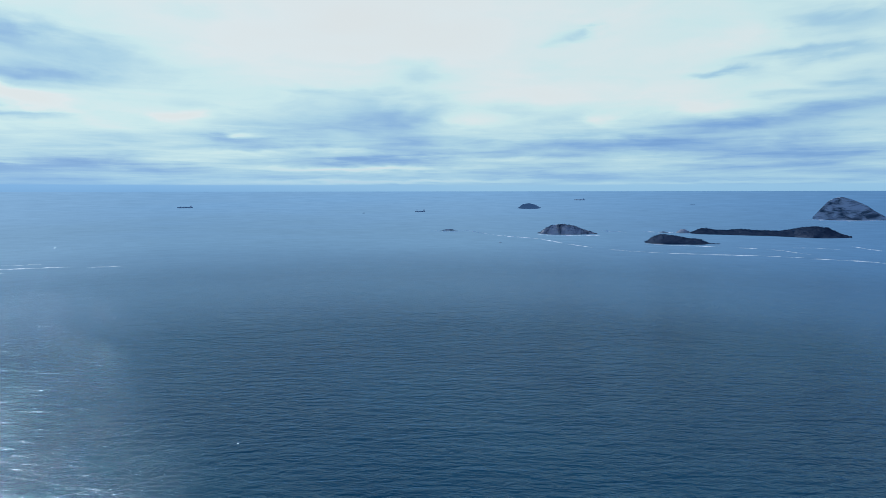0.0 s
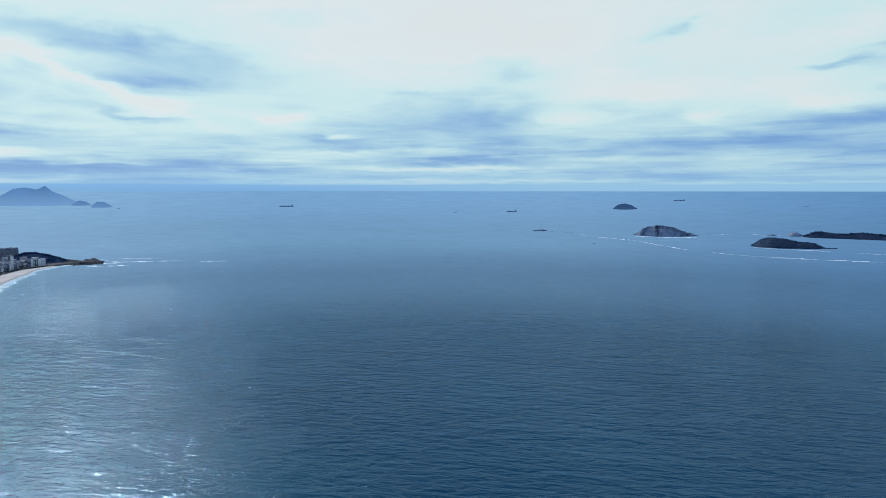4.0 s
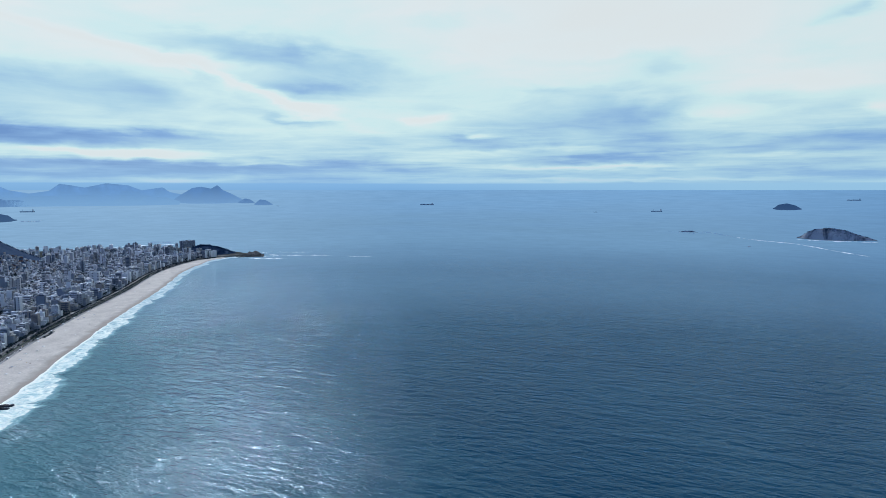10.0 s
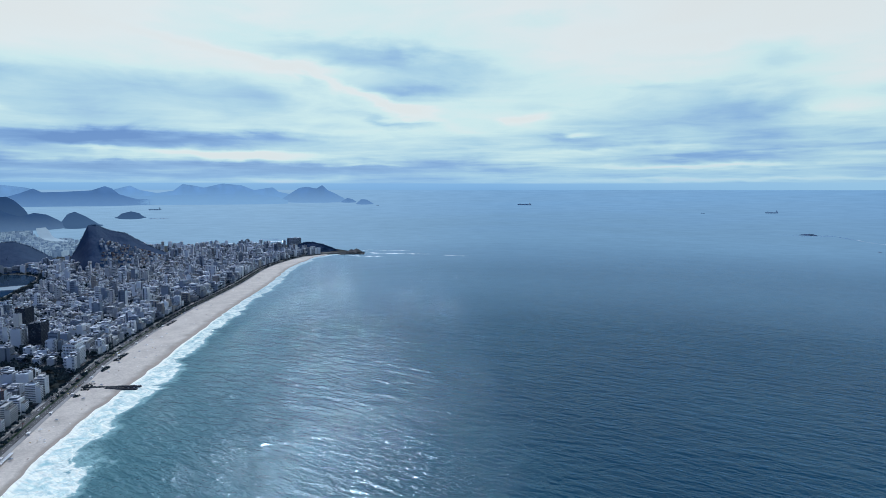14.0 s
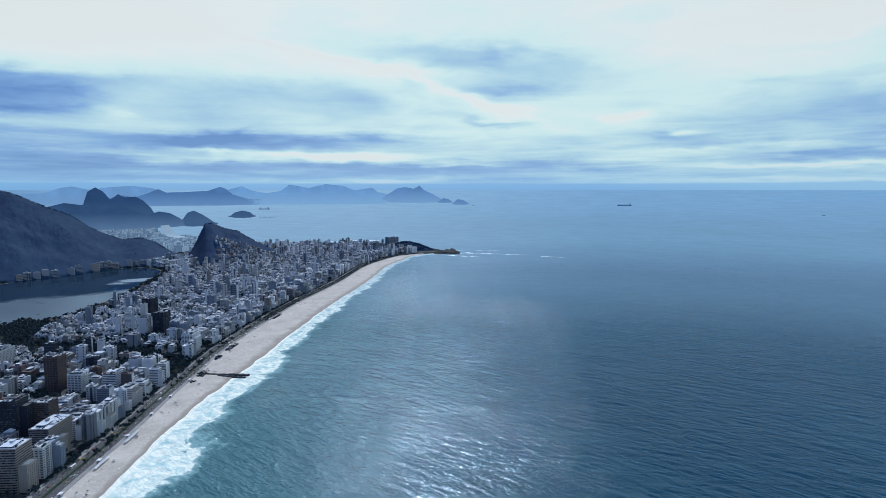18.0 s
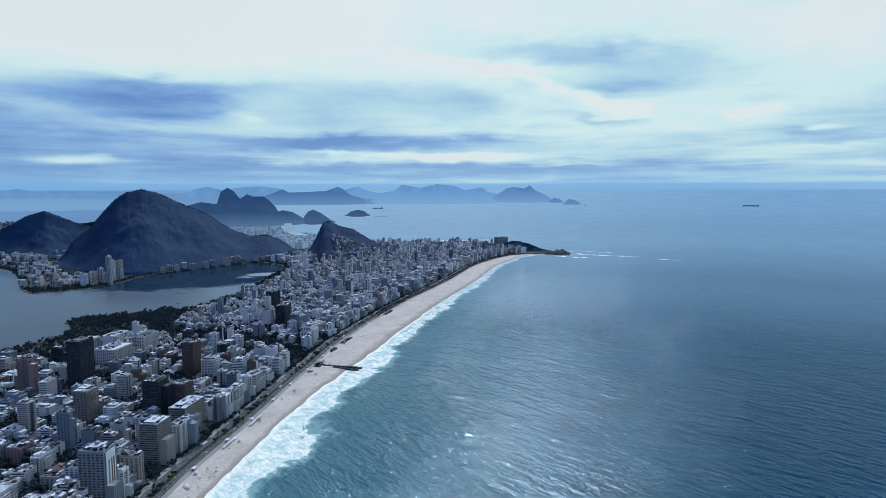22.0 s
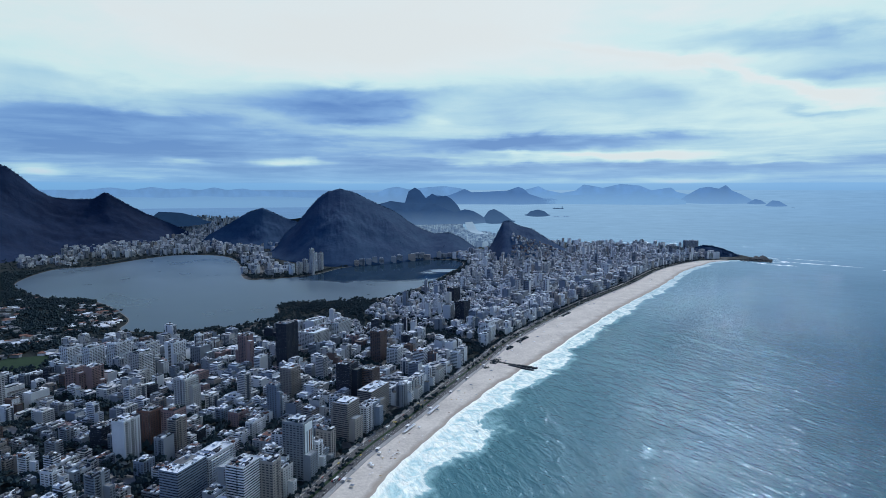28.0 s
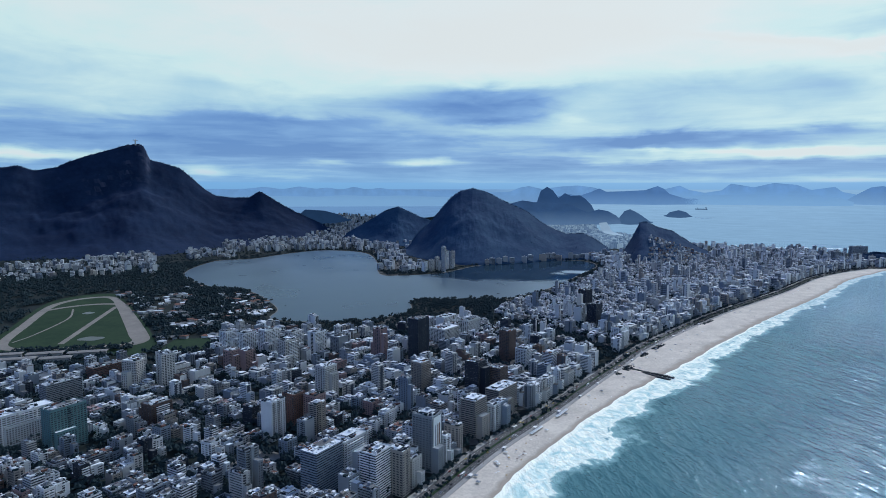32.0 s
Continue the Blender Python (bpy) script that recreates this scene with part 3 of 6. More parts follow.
def grid_mesh(name, rows, mat, smooth=True, attr=None):
    """A sheet from rows of points, all of one length. attr: a name and one value a point."""
    R, Cn = len(rows), len(rows[0])
    v = np.array([tuple(p) for r in rows for p in r], dtype=np.float32)
    i, j = np.meshgrid(np.arange(R - 1), np.arange(Cn - 1), indexing="ij")
    a = (i * Cn + j).ravel()
    f = np.stack([a, a + 1, a + Cn + 1, a + Cn], 1)
    # faces look up
    n = np.cross(v[f[:, 1]] - v[f[:, 0]], v[f[:, 3]] - v[f[:, 0]])
    if n[:, 2].sum() < 0:
        f = f[:, ::-1]
    me = mesh_of(name, v, f, mat, None, smooth)
    if attr:
        at = me.attributes.new(attr[0], "FLOAT", "POINT")
        at.data.foreach_set("value", np.asarray(attr[1], dtype=np.float32))
    return me


CUBE = np.array([(x, y, z) for z in (0, 1) for x, y in ((-1, -1), (1, -1), (1, 1), (-1, 1))], dtype=np.float64)
CUBE_F = np.array([(3, 2, 1, 0), (4, 5, 6, 7), (0, 1, 5, 4), (1, 2, 6, 5), (2, 3, 7, 6), (3, 0, 4, 7)])


def boxes(name, rows, mats):
    """One mesh of boxes: rows of x, y, z0, z1, half width, half depth, turn (radians), material index."""
    B = np.asarray(rows, dtype=np.float64)
    n = len(B)
    lx, ly = CUBE[None, :, 0] * B[:, 4, None], CUBE[None, :, 1] * B[:, 5, None]
    c, s = np.cos(B[:, 6, None]), np.sin(B[:, 6, None])
    v = np.stack([B[:, 0, None] + lx * c - ly * s, B[:, 1, None] + lx * s + ly * c,
                  B[:, 2, None] + CUBE[None, :, 2] * (B[:, 3] - B[:, 2])[:, None]], 2).reshape(-1, 3)
    f = (CUBE_F[None] + (np.arange(n) * 8)[:, None, None]).reshape(-1, 4)
    return mesh_of(name, v, f, mats, np.repeat(B[:, 7].astype(int), 6))


def part(name, me, parent, label=""):
    ob = new(name, me)
    ob.parent = parent
    if label:
        ob["label"] = label
    return ob


def flat_sheet(name, outline, z, mat, skirt=0.0):
    bm = bmesh.new()
    vs = [bm.verts.new((p[0], p[1], z)) for p in outline]
    f = bm.faces.new(vs)
    f.normal_update()
    if f.normal.z < 0:
        f.normal_flip()
    if skirt:
        low = [bm.verts.new((p[0], p[1], z - skirt)) for p in outline]
        for i in range(len(vs)):
            k = (i + 1) % len(vs)
            bm.faces.new((vs[i], vs[k], low[k], low[i]))
    bmesh.ops.triangulate(bm, faces=[f])
    me = bpy.data.meshes.new(name)
    bm.to_mesh(me)
    bm.free()
    me.materials.append(mat)
    return me


def ribbon(name, pts, width, z, mat, closed=False, thick=0.3):
    """A flat band of some thickness along a curve; width may vary along it."""
    P = [Vector((p[0], p[1])) for p in pts]
    n = len(P)
    rows = [[], [], [], []]
    for i, p in enumerate(P):
        a = P[(i - 1) % n] if closed or i else p
        b = P[(i + 1) % n] if closed or i < n - 1 else p
        t = (b - a).normalized()
        nrm = Vector((-t.y, t.x)) * (width(i / max(1, n - 1)) if callable(width) else width) / 2
        zz = z + ground_z((p.length))
        for r, (q, h) in zip(rows, ((p - nrm, zz - thick), (p - nrm, zz), (p + nrm, zz), (p + nrm, zz - thick))):
            r.append((q.x, q.y, h))
    if closed:
        for r in rows:
            r.append(r[0])
    return grid_mesh(name, rows, mat, False)


def inside(x, y, poly):
    c, j = False, len(poly) - 1
    for i in range(len(poly)):
        xi, yi, xj, yj = poly[i][0], poly[i][1], poly[j][0], poly[j][1]
        if (yi > y) != (yj > y) and x < (xj - xi) * (y - yi) / (yj - yi) + xi:
            c = not c
        j = i
    return c


# ---------------------------------------------------------------- the coast: kerb line of the beach avenue, and width of the sand
KERB = spline([(100, -600), (-250, -262), (-500, -22), (-689, 157), (-800, 262), (-919, 395), (-1060, 545), (-1145, 640), (-1290, 803),
               (-1575, 1195), (-1860, 1655), (-2165, 2108), (-2330, 2480), (-2345, 2640), (-2310, 2790), (-2262, 2900)], 14)
KL = [0.0]
for a_, b_ in zip(KERB, KERB[1:]):
    KL.append(KL[-1] + (b_ - a_).length)
KS = np.array(KL)
KX, KY = np.array([p[0] for p in KERB]), np.array([p[1] for p in KERB])
S0 = float(KS[int(np.argmin(np.hypot(KX + 689, KY - 157)))])   # along the kerb, where the near end of the seen beach lies


def shore(s, v):
    """The place s metres along the avenue from its near end and v metres inland of the kerb (seaward below zero)."""
    u = S0 + s
    x, y = np.interp(u, KS, KX), np.interp(u, KS, KY)
    tx, ty = np.interp(u + 30, KS, KX) - np.interp(u - 30, KS, KX), np.interp(u + 30, KS, KY) - np.interp(u - 30, KS, KY)
    l = math.hypot(tx, ty)
    tx, ty = tx / l, ty / l
    return float(x - ty * v), float(y + tx * v), math.atan2(ty, tx)


def sand_width(s):
    swash = 6.0 * noise.noise((s * 0.017, 3.3, 0.0)) + 3.0 * noise.noise((s * 0.05, 7.7, 0.0))
    return swash * (s < 2800) + float(np.interp(s, [-800, 0, 150, 350, 480, 640, 800, 1200, 1700, 2300, 2800, 3000, 3200], [48, 44, 45, 43, 53, 76, 98, 112, 104, 100, 78, 40, 4]))


S_END = KS[-1] - S0 - 5
SS = np.linspace(-S0 + 10, S_END, 420)
WATERLINE = [shore(s, -sand_width(s))[:2] for s in SS]


LAGOON = spline([(-2842, -520), (-2455, -361), (-2315, -206), (-1962, -92), (-1800, -101), (-1726, 24), (-1730, 165), (-1805, 295), (-1985, 335),
                 (-2010, 400), (-1985, 530), (-1960, 621), (-2091, 834), (-2480, 1170), (-2743, 1370), (-2936, 1370), (-2978, 1185), (-2862, 820),
                 (-2640, 590), (-2597, 400), (-2664, 310), (-3207, 353), (-3599, 315), (-3760, 111), (-3648, -69), (-3393, -268), (-3301, -454)], 5, True)
PARK = [(-1396, -640), (-1387, -474), (-1407, -372), (-1387, -278), (-1440, -199), (-1608, -214), (-1690, -95), (-1800, -101), (-1962, -92), (-2315, -206),
        (-2455, -361), (-2842, -520), (-3300, -500), (-3300, -1400), (-1700, -1500)]
HEADLAND = [(-1740, 180), (-1830, 300), (-1985, 335), (-2010, 400), (-1985, 540), (-1960, 640), (-1850, 640), (-1760, 520), (-1720, 400)]
CANAL = spline([(-1144, 639), (-1234, 642), (-1394, 630), (-1480, 590), (-1579, 533), (-1720, 500), (-1850, 560), (-1975, 590)], 8)
LX, LY = np.array([p[0] for p in LAGOON]), np.array([p[1] for p in LAGOON])
CX, CY = np.array([p[0] for p in CANAL]), np.array([p[1] for p in CANAL])
OUT_AZ = [-190, -125, -90, -86, -83, -79, -77, -70, -66, -64.5, -63.2, -61.5, -60, -59, -57, -50, -43, -41, -39, -37.9]
OUT_D = [12000, 12000, 9000, 8600, 8000, 8000, 9000, 9500, 9000, 8000, 5300, 5050, 4900, 4600, 4450, 4350, 4250, 4050, 3790, 3700]


def polar(x, y):
    return math.degrees(math.atan2(x, y)), math.hypot(x, y)


def lagoon_gap(x, y):
    return float(np.min(np.hypot(LX - x, LY - y)))


# ---------------------------------------------------------------- sea, land, lagoon
def build_sea():
    az = np.concatenate([np.arange(-180, -130, 5.0), np.arange(-130, -30, 0.4), np.arange(-30, 50, 1.0), np.arange(50, 180.1, 5.0)])
    ds = [0.0, 30.0]
    while ds[-1] < 900000:
        d = ds[-1]
        ds.append(d + (60 if d < 500 else d * 0.014 if d < 4300 else d * 0.03 if d < 9000 else d * 0.25))
    rows = [[spot(a, d) for a in az] for d in ds]
    A, D = np.meshgrid(np.radians(az), np.array(ds))
    X, Y = (np.sin(A) * D).ravel(), (np.cos(A) * D).ravel()
    wl = np.array(WATERLINE)
    off = np.full(len(X), 5000.0)
    nearby = np.where(D.ravel() < 4600)[0]
    for c in np.array_split(nearby, 60):
        gaps = np.hypot(X[c, None] - wl[None, :, 0], Y[c, None] - wl[None, :, 1])
        # the surf belt narrows towards the far end of the beach
        off[c] = np.min(gaps, axis=1) * np.interp(SS[np.argmin(gaps, axis=1)], [0, 350, 600, 900, 1500, 2500], [0.98, 1.04, 1.18, 1.4, 1.6, 2.1])
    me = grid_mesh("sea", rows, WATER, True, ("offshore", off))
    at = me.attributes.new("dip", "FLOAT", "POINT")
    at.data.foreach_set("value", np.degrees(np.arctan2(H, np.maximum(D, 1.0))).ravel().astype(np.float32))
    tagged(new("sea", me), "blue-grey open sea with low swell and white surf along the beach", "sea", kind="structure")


build_sea()


def build_land():
    ka = np.unwrap(np.arctan2(KX, KY))
    ka = np.degrees(ka)
    if ka[0] > 0:
        ka = ka - 360
    kr = np.hypot(KX, KY)
    o = np.argsort(ka)
    rows = []
    for a in np.arange(-189, -37.9, 0.3):
        r0 = float(np.interp(a, ka[o], kr[o]))
        r1 = max(r0 + 8, float(np.interp(a, OUT_AZ, OUT_D)))
        q = (r1 / r0) ** (1 / 44.0)
        col = [spot(a, r0, -2.0)] + [spot(a, r0 * q ** i, 3.0) for i in range(45)] + [spot(a, r1 + 4, -2.0)]
        rows.append(col)
    ob = new("ground", grid_mesh("ground", rows, EARTH, False))
    tagged(ob, "dark wooded and built-up coastal plain behind the beach", "ground", kind="structure")


build_land()
tagged(new("lagoon", flat_sheet("lagoon", LAGOON, 3.35, LAKE, 0.5)), "calm slate-blue lagoon mirroring the hills", "lagoon", kind="structure")
tagged(new("lagoon_shore", ribbon("lagoon_shore", LAGOON, 3, 3.5, CONCRETE, True, 0.5)), "grey paved path round the lagoon", "path", kind="structure")


def build_beach():
    rows, wet = [], []
    cols = [0.0, 0.1, 0.3, 0.5, 0.7, 0.85, 0.95, 1.0, 1.15]
    for s in SS[SS < S_END - 190]:
        w, r = sand_width(s), []
        for c in cols:
            x, y, _ = shore(s, -w * c)
            z = 3.2 - 2.2 * c ** 1.4 - (2.2 if c > 1 else 0) + 0.25 * noise.noise((x * 0.03, y * 0.03, 0)) * (c < 0.9) - (1.0 if c == 1.0 else 0)
            r.append((x, y, max(z, -1.5)))
            wet.append(c)
        rows.append(r)
    tagged(new("beach", grid_mesh("beach", rows, SAND, True, ("wet", wet))), "long pale sand beach, trampled, darker where wet", "beach", kind="structure")


build_beach()


def along(v0, v1, z, mat, name, label, cat, s0=-420, s1=2950, thick=0.4):
    rows = [[], [], [], []]
    for s in np.linspace(s0, s1, 200):
        for r, (v, h) in zip(rows, ((v0, z - thick), (v0, z), (v1, z), (v1, z - thick))):
            x, y, _ = shore(s, v)
            r.append((x, y, h))
    return tagged(new(name, grid_mesh(name, rows, mat, False)), label, cat, kind="structure")


along(-1, 6, 3.65, PAVING, "promenade", "pale stone promenade beside the sand", "pavement")
along(6.02, 17, 3.5, ASPHALT, "road_seaward", "asphalt lanes of the beach avenue", "road")
along(17.02, 21, 3.68, GRASS, "median", "planted strip between the two carriageways", "median")
along(21.02, 32, 3.5, ASPHALT, "road_inland", "asphalt lanes of the beach avenue", "road")
along(32.02, 40, 3.65, PAVING, "pavement", "pale pavement in front of the buildings", "pavement")


# ---------------------------------------------------------------- hills
def hill(name, prof, d_front, d_crest, d_back, mat, label, cat="hill", rough=0.08, step=None, steep=1.25, base=2.0, seed=0, rows_n=26, crest_jag=0.15):
    """A hill whose skyline runs through prof (azimuth, elevation), with spurs and gullies on its flanks."""
    pa, pe = [p[0] for p in prof], [p[1] for p in prof]
    step = step or max(0.05, (pa[-1] - pa[0]) / 150)
    azs = np.arange(pa[0], pa[-1] + step / 2, step)
    sm = np.interp(azs, pa, pe)
    k = np.array([0.25, 0.5, 0.25])
    sm[1:-1] = np.convolve(sm, k, "valid")
    hs = np.maximum(H + d_crest * np.tan(np.radians(sm)), base + 0.5)
    top = float(hs.max())
    span = max(3, int(2.6 / step * (pa[-1] - pa[0]) / 22.0))
    kern = np.exp(-np.linspace(-2, 2, 2 * span + 1) ** 2)
    broad = np.convolve(np.pad(hs, span, mode="edge"), kern / kern.sum(), "valid")
    us = [i / rows_n for i in range(rows_n + 1)] + [1 + (i + 1) / 8 for i in range(8)]
    rows = []
    for a, h, hb in zip(azs, hs, broad):
        reach = math.sqrt(max(0.03, (hb - base) / (top - base)))
        h += crest_jag * (h - base) / 100.0 * noise.noise((a * 37.0, seed, 0.0)) * 3
        col = []
        for u in us:
            if u <= 1:
                d = d_crest - (d_crest - d_front) * reach * (1 - u)
                g = u ** steep
            else:
                d = d_crest + (d_back - d_crest) * reach * (u - 1)
                g = (2 - u) ** steep
            x, y = math.sin(rad(a)) * d, math.cos(rad(a)) * d
            sc = 3.2 / (d_crest - d_front)
            f = noise.fractal((x * sc, y * sc, seed * 7.1), 0.8, 2.1, 6)
            w = 4 * min(u, 1) * (1 - min(u, 1)) if u <= 1 else 0.5 * (u - 1) * (2 - u)
            hu = hb + (h - hb) * min(u, 2 - u) ** 3
            z = base + (hu - base) * max(0.0, g + rough * f * w)
            if u in (0, 2):
                z = base - 8
            p = spot(a, d, z)
            col.append(p if d_crest < 6000 else Vector((0, 0, H)) + (p - Vector((0, 0, H))) * (0.965 if d_crest < 10000 else 0.975 if d_crest < 22000 else 0.982))
        rows.append(col)
    me = grid_mesh(name, rows, mat, True)
    ob = tagged(new(name, me), label, cat, kind="structure" if cat == "backdrop" else "")
    return ob, rows


CORCOVADO = [(-125, 0.6), (-118, 1.0), (-114, 1.3), (-111.8, 1.75), (-110.7, 1.36), (-109.2, 1.66), (-108.5, 2.06), (-107.3, 2.53), (-105.7, 3.06), (-104.2, 3.56), (-103.2, 3.66),
             (-102.85, 3.2), (-102.65, 2.35), (-101.8, 2.19), (-100.3, 1.7), (-99.4, 0.9), (-98.5, 0.0), (-97.6, -0.6), (-96.3, -0.76), (-94.7, -0.76),
             (-94.25, -0.38), (-93.9, -0.2), (-93.4, -0.5), (-92, -1.42), (-91, -1.98), (-89, -2.92), (-87.8, -3.6)]
corcovado, CORC_ROWS = hill("mountain", CORCOVADO, 3550, 5300, 7000, HAZED_MOUNTAIN, "tall forested granite mountain with a bare cliff under its peak", "mountain", 0.10, 0.14, 1.3, 3, 3, 44)
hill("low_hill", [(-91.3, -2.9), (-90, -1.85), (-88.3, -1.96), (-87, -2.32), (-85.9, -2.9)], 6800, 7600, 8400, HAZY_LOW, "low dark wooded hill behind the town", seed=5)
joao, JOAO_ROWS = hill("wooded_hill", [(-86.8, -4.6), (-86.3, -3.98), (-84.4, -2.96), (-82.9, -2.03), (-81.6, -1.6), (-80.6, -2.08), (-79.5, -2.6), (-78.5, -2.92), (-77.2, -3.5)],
                       3950, 4500, 5000, HAZED_FOREST, "steep dark wooded hill behind the lagoon", rough=0.07, seed=8)
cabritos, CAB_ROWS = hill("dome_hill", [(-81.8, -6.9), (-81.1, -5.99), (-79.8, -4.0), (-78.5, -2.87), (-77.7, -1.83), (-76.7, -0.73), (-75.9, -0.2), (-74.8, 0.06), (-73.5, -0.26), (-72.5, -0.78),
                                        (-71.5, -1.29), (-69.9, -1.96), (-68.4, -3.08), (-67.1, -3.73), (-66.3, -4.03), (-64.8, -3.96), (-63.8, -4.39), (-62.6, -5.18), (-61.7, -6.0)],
                          2960, 3650, 4300, HAZED_FOREST, "big dark dome-shaped wooded hill rising from the lagoon", "hill", 0.06, 0.07, 1.05, 3, 11, 40)
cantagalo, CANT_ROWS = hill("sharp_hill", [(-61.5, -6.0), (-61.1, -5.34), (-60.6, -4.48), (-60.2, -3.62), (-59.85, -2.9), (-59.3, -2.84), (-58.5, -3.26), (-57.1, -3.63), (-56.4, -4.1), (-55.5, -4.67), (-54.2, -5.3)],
                            3150, 3550, 3900, HAZED_FOREST, "sharp dark wooded hill with small houses on its slope", "hill", 0.08, 0.05, 0.9, 3, 17, 30)
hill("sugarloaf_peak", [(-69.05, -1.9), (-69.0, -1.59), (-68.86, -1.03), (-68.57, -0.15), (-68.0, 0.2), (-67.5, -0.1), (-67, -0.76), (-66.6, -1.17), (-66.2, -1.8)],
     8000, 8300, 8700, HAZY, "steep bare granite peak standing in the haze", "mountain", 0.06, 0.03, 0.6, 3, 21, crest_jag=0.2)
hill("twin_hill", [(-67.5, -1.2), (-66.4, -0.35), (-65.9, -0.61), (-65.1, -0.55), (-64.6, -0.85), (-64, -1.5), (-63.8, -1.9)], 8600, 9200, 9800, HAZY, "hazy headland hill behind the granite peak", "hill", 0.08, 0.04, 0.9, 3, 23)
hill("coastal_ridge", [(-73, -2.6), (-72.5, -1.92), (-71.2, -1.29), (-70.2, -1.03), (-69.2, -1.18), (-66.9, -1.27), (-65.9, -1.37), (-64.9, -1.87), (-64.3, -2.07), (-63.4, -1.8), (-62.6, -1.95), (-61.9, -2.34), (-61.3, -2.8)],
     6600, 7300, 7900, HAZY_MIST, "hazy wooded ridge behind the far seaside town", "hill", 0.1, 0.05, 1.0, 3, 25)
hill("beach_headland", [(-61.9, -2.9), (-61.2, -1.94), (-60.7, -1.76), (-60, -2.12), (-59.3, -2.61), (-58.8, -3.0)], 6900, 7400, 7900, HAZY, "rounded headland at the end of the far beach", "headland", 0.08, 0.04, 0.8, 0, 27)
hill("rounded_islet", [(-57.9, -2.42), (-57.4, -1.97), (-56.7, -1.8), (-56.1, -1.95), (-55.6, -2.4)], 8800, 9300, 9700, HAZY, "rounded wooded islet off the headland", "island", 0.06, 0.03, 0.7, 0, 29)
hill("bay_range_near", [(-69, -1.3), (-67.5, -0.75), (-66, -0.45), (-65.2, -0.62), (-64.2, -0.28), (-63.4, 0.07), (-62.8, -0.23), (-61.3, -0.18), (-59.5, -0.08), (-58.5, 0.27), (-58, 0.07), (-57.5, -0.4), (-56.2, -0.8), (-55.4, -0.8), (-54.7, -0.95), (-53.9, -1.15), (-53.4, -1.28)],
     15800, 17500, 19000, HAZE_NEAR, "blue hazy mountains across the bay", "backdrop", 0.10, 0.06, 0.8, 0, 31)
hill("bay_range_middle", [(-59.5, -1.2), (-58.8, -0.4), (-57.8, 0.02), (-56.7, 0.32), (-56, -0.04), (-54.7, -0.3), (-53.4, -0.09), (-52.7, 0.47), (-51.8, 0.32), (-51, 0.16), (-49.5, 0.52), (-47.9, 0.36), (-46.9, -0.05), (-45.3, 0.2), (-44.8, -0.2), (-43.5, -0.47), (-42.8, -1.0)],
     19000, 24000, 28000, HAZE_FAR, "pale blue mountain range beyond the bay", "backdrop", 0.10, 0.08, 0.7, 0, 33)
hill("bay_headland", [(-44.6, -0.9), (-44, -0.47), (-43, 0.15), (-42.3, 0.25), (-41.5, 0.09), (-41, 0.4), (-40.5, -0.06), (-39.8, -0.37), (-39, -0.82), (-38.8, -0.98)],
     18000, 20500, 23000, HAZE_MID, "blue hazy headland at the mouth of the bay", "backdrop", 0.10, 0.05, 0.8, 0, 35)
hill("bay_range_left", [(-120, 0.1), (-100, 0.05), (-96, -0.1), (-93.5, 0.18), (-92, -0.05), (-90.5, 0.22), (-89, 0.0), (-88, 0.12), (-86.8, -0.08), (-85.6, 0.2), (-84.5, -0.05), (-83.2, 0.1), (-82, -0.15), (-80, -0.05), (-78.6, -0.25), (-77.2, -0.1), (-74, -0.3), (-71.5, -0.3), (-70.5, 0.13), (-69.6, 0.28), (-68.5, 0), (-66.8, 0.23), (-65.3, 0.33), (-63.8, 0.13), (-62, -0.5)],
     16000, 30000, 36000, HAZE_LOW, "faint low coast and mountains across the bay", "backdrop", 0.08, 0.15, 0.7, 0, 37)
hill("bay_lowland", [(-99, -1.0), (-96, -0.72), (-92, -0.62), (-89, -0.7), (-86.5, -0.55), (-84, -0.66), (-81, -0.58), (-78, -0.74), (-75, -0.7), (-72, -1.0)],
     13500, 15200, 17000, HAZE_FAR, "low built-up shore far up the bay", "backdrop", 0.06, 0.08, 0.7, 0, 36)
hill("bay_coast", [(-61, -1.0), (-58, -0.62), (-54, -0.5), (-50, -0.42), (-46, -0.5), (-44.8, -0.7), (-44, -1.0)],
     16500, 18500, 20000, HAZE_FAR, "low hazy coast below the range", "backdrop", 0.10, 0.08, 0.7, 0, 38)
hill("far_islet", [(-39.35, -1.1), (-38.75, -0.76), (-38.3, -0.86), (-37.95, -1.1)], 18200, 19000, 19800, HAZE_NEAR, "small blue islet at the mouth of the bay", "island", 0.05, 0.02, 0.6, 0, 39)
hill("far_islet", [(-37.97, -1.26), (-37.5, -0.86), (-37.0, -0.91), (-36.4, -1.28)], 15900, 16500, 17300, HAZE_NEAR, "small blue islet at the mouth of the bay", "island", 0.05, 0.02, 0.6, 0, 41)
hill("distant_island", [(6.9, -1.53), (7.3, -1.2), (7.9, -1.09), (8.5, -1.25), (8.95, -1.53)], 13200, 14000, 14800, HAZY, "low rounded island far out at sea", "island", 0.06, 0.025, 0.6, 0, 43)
ISL_A, ISLA_ROWS = hill("rocky_island", [(8.7, -3.92), (9.4, -3.36), (9.9, -3.1), (10.9, -2.98), (11.9, -3.12), (12.9, -3.48), (13.6, -3.66), (14.0, -3.95)], 5330, 5560, 5800, HAZED_ISLAND, "bare grey rocky island with scrub on top", "island", 0.1, 0.03, 0.7, 0, 45)
